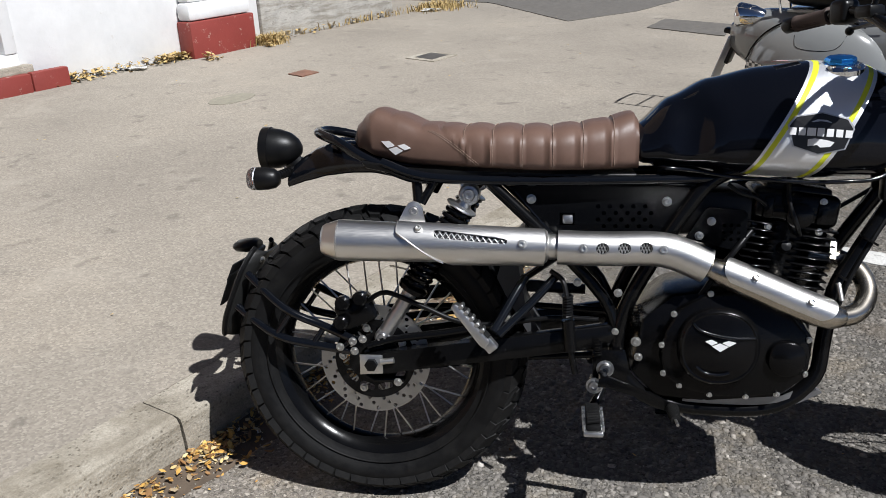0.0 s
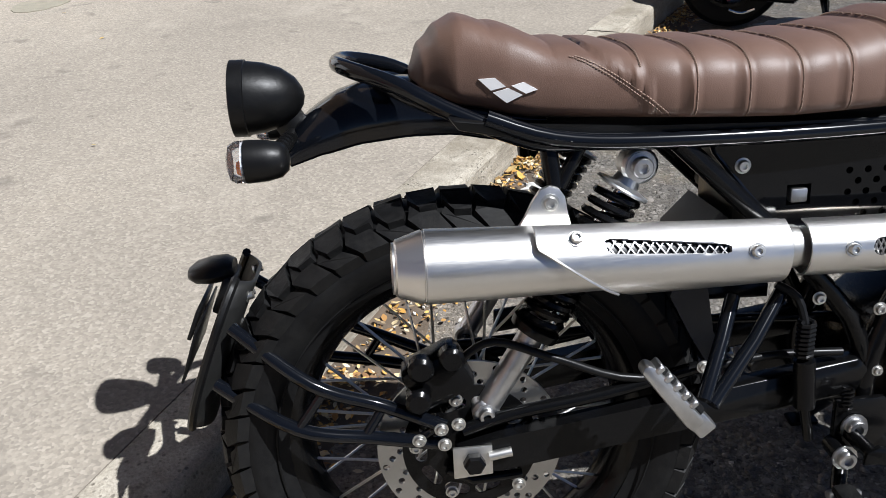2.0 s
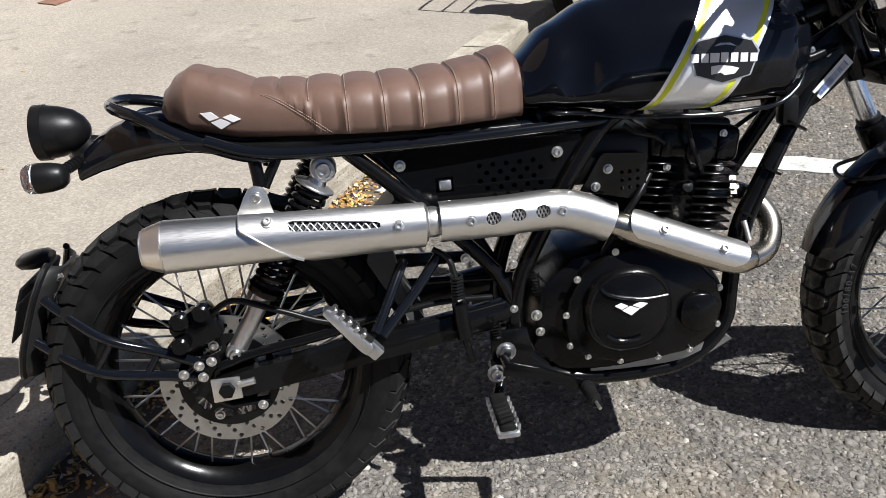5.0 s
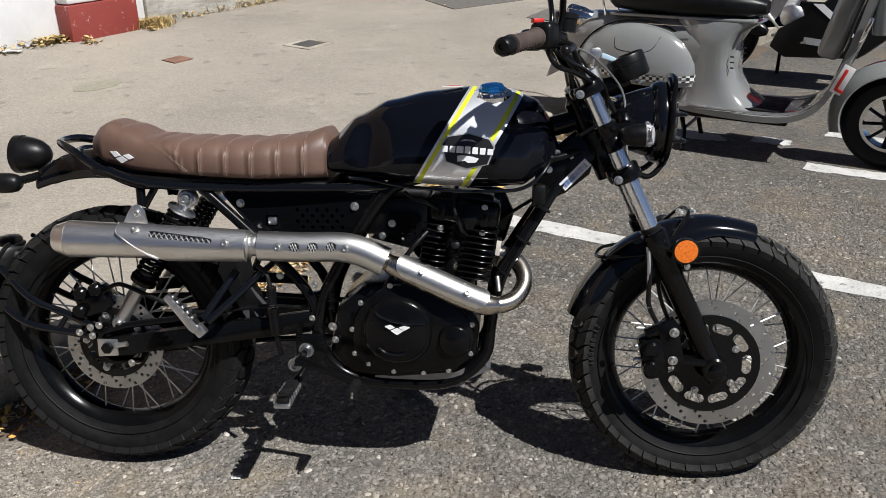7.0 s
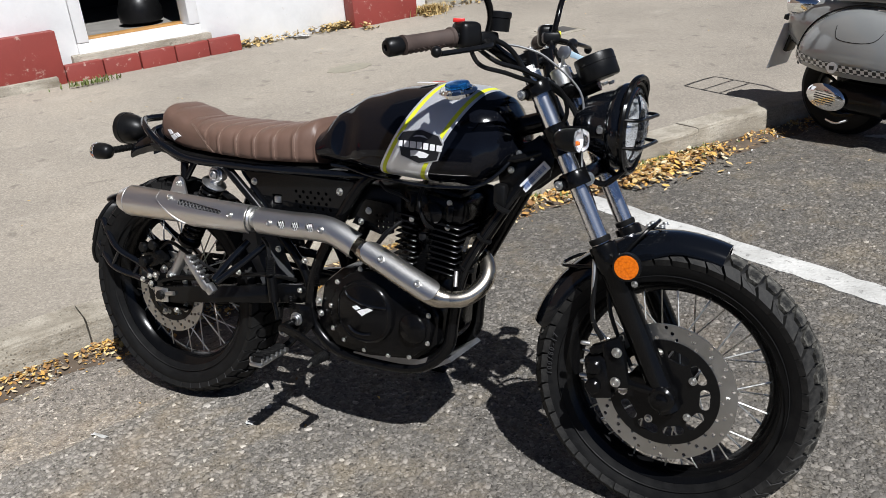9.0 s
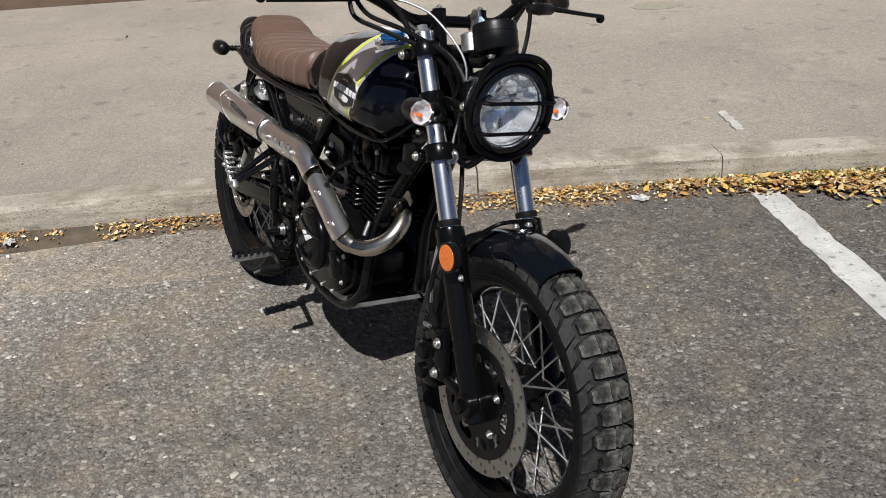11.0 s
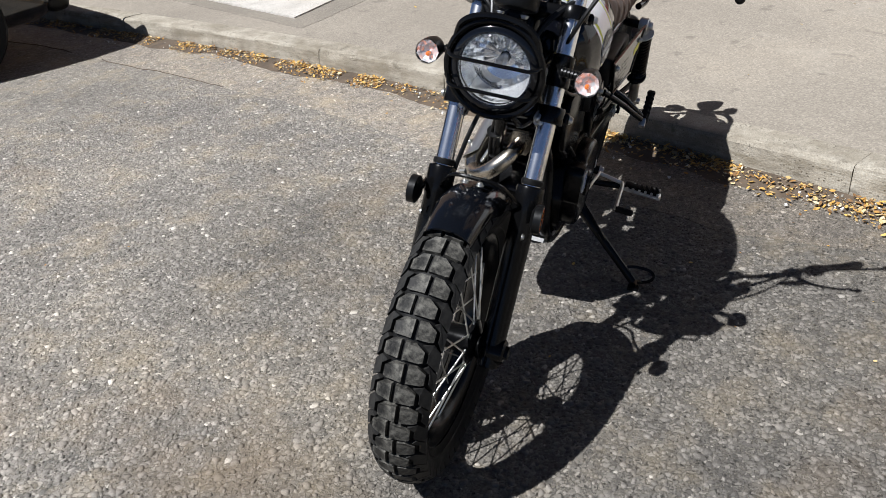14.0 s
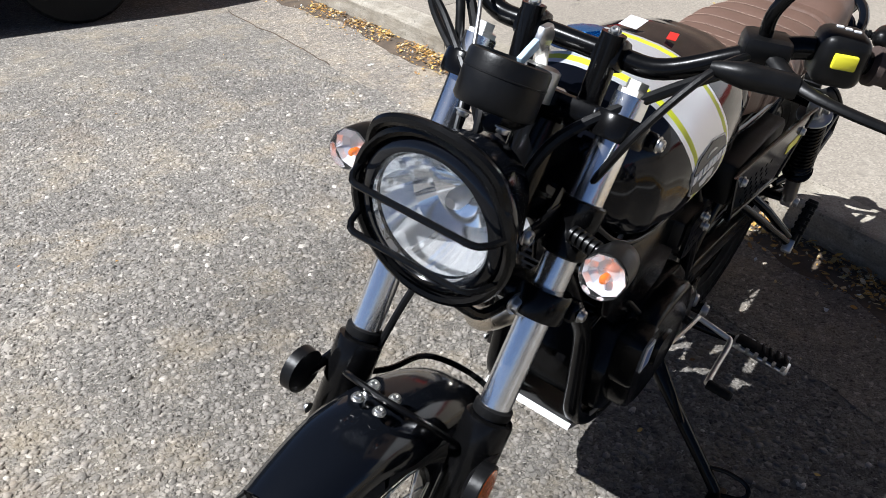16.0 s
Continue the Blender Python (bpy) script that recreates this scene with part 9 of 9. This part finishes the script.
        part("frame_tube", tube(bmesh.new(), [(0.52, s * 0.155, 0.70), (0.72, s * 0.165, 0.82), (0.98, s * 0.12, 0.92)], 0.018, 10), tank_mat, sb, "lacquered frame tube")
        part("frame_tube", tube(bmesh.new(), [(0.60, s * 0.165, 0.60), (0.74, s * 0.168, 0.82)], 0.014, 10), tank_mat, sb)
    part("engine_cover", lathe(bmesh.new(), [(0.07, 0), (0.07, 0.03), (0.05, 0.045), (0.0, 0.05)], along((0.50, -0.12, 0.42), (0, -1, 0)), 24), ALU, sb, "bare alloy engine cover")
    part("fuel_tank", lathe(bmesh.new(), [(0.05, -0.24), (0.13, -0.18), (0.17, 0.0), (0.15, 0.14), (0.06, 0.22)], Matrix.Translation((0.66, 0, 0.78)) @ Matrix.Rotation(radians(90), 4, "Y") @ Matrix.Diagonal((0.8, 1.0, 1, 1)), 24), tank_mat, sb, "lacquered fuel tank")
    part("seat", box(bmesh.new(), (0.42, 0.22, 0.06), pose(0.20, 0, 0.80, 0, 6, 0), 0.025, 3), PLASTIC, sb)
    part("silencer", lathe(bmesh.new(), [(0.02, -0.2), (0.05, -0.15), (0.055, 0.18), (0.04, 0.22)], along((0.18, -0.16, 0.36), (-1, 0, 0.25)), 20), SATIN, sb)
    part("side_stand", tube(bmesh.new(), [(0.42, 0.12, 0.24), (0.40, 0.25, 0.06), (0.39, 0.28, 0.0)], 0.012, 8), SATIN, sb)
    part("footrest", tube(bmesh.new(), [(0.42, -0.12, 0.30), (0.42, -0.24, 0.30)], 0.010, 8), ALU, sb)
    part("brake_lever", tube(bmesh.new(), [(0.44, -0.17, 0.30), (0.56, -0.18, 0.26), (0.62, -0.20, 0.27)], 0.008, 8), ALU, sb)
    return sb


SCO = pose(1.478, 2.861, 0, 0, 0, -27)
build_sport_bike(SCO @ pose(0.06, 1.62, 0, -7, 0, 0), "sport_motorcycle", "black and white sports motorcycle with red trim parked beyond the scooter", FAIRRED, PLASTIC, True)
v0 = street(-3.20, -4.97, 0.205)
build_sport_bike(Matrix.Translation(v0) @ pose(0, 0, 0, -7, 0, 63.4), "sport_motorcycle", "red and black sports motorcycle parked on the forecourt", FAIRRED, PLASTIC, False)


# ---------------------------------------------------------------- the parked car
def build_car():
    """A black car parked nose to the kerb; x runs from its nose to its tail."""
    rot = Matrix((NA, MB, Vector((0, 0, 1)))).transposed().to_4x4()
    car = thing("car", Matrix.Translation(street(0.20, -4.30, 0)) @ rot, "glossy black parked car beside the kerb", "car")
    W = 0.88
    rings = []
    spec_ = [(0.00, 0.50, 0.30, 0.62), (0.05, 0.72, 0.24, 0.72), (0.18, 0.83, 0.20, 0.80), (0.45, W, 0.19, 0.87), (0.80, W, 0.19, 0.93), (1.10, W, 0.19, 0.97), (1.8, W, 0.19, 0.96), (2.6, W, 0.19, 0.96), (3.2, W, 0.19, 0.98), (3.6, 0.85, 0.22, 0.97), (3.8, 0.78, 0.28, 0.90), (3.85, 0.60, 0.40, 0.75)]
    for x, w, z0, z1 in spec_:
        cz, hz = (z0 + z1) / 2, (z1 - z0) / 2
        rings.append([(x, w * math.copysign(abs(math.cos(a)) ** 0.42, math.cos(a)), cz + hz * math.copysign(abs(math.sin(a)) ** 0.5, math.sin(a))) for a in [2 * math.pi * k / 40 for k in range(40)]])
    bm = bmesh.new()
    loft(bm, rings)
    body = part("body", bm, CARBLACK, car, "black lacquered body", sharp=50)
    rings = []
    for x, w, z in ((1.05, 0.74, 0.97), (1.35, 0.70, 1.16), (1.75, 0.62, 1.38), (2.1, 0.58, 1.44), (2.8, 0.57, 1.45), (3.3, 0.58, 1.38), (3.6, 0.66, 1.15), (3.72, 0.72, 0.97)):
        rings.append([(x, -w - 0.06 * (1.45 - z), 0.94), (x, -w, 0.94 + (z - 0.94) * 0.85), (x, -w * 0.85, z), (x, w * 0.85, z), (x, w, 0.94 + (z - 0.94) * 0.85), (x, w + 0.06 * (1.45 - z), 0.94)])
    bm = bmesh.new()
    loft(bm, rings)
    part("cabin", bm, CARGLASS, car, "dark glazed cabin", sharp=25)
    part("roof", box(bmesh.new(), (1.5, 1.10, 0.03), pose(2.5, 0, 1.445), 0.012), CARBLACK, car)
    part("bumper", box(bmesh.new(), (0.16, 1.50, 0.20), pose(0.06, 0, 0.36), 0.06, 3), PLASTIC, car, "black front bumper")
    part("grille", box(bmesh.new(), (0.03, 0.9, 0.10), pose(-0.01, 0, 0.56), 0.01), PLASTIC, car)
    for s in (-1, 1):
        part("headlamp", box(bmesh.new(), (0.20, 0.26, 0.12), pose(0.14, s * 0.64, 0.66, 0, 0, s * 25), 0.04, 3), CARGLASS, car)
        part("sill", box(bmesh.new(), (1.9, 0.06, 0.10), pose(1.9, s * 0.86, 0.24), 0.02), PLASTIC, car)
        for x in (0.72, 3.05):
            Y = along((x, s * 0.80, 0.31), (0, 1, 0))
            wl = part("wheel", lathe(bmesh.new(), [(0.20, -0.09), (0.29, -0.095), (0.31, -0.06), (0.31, 0.06), (0.29, 0.095), (0.20, 0.09)], Y, 40), RUBBER, car, "black car tyre")
            part("rim", lathe(bmesh.new(), [(0.0, -0.07), (0.19, -0.085), (0.205, -0.088), (0.205, 0.088), (0.19, 0.085), (0.0, 0.07)], Y, 28), ALU, wl)
    return car


build_car()
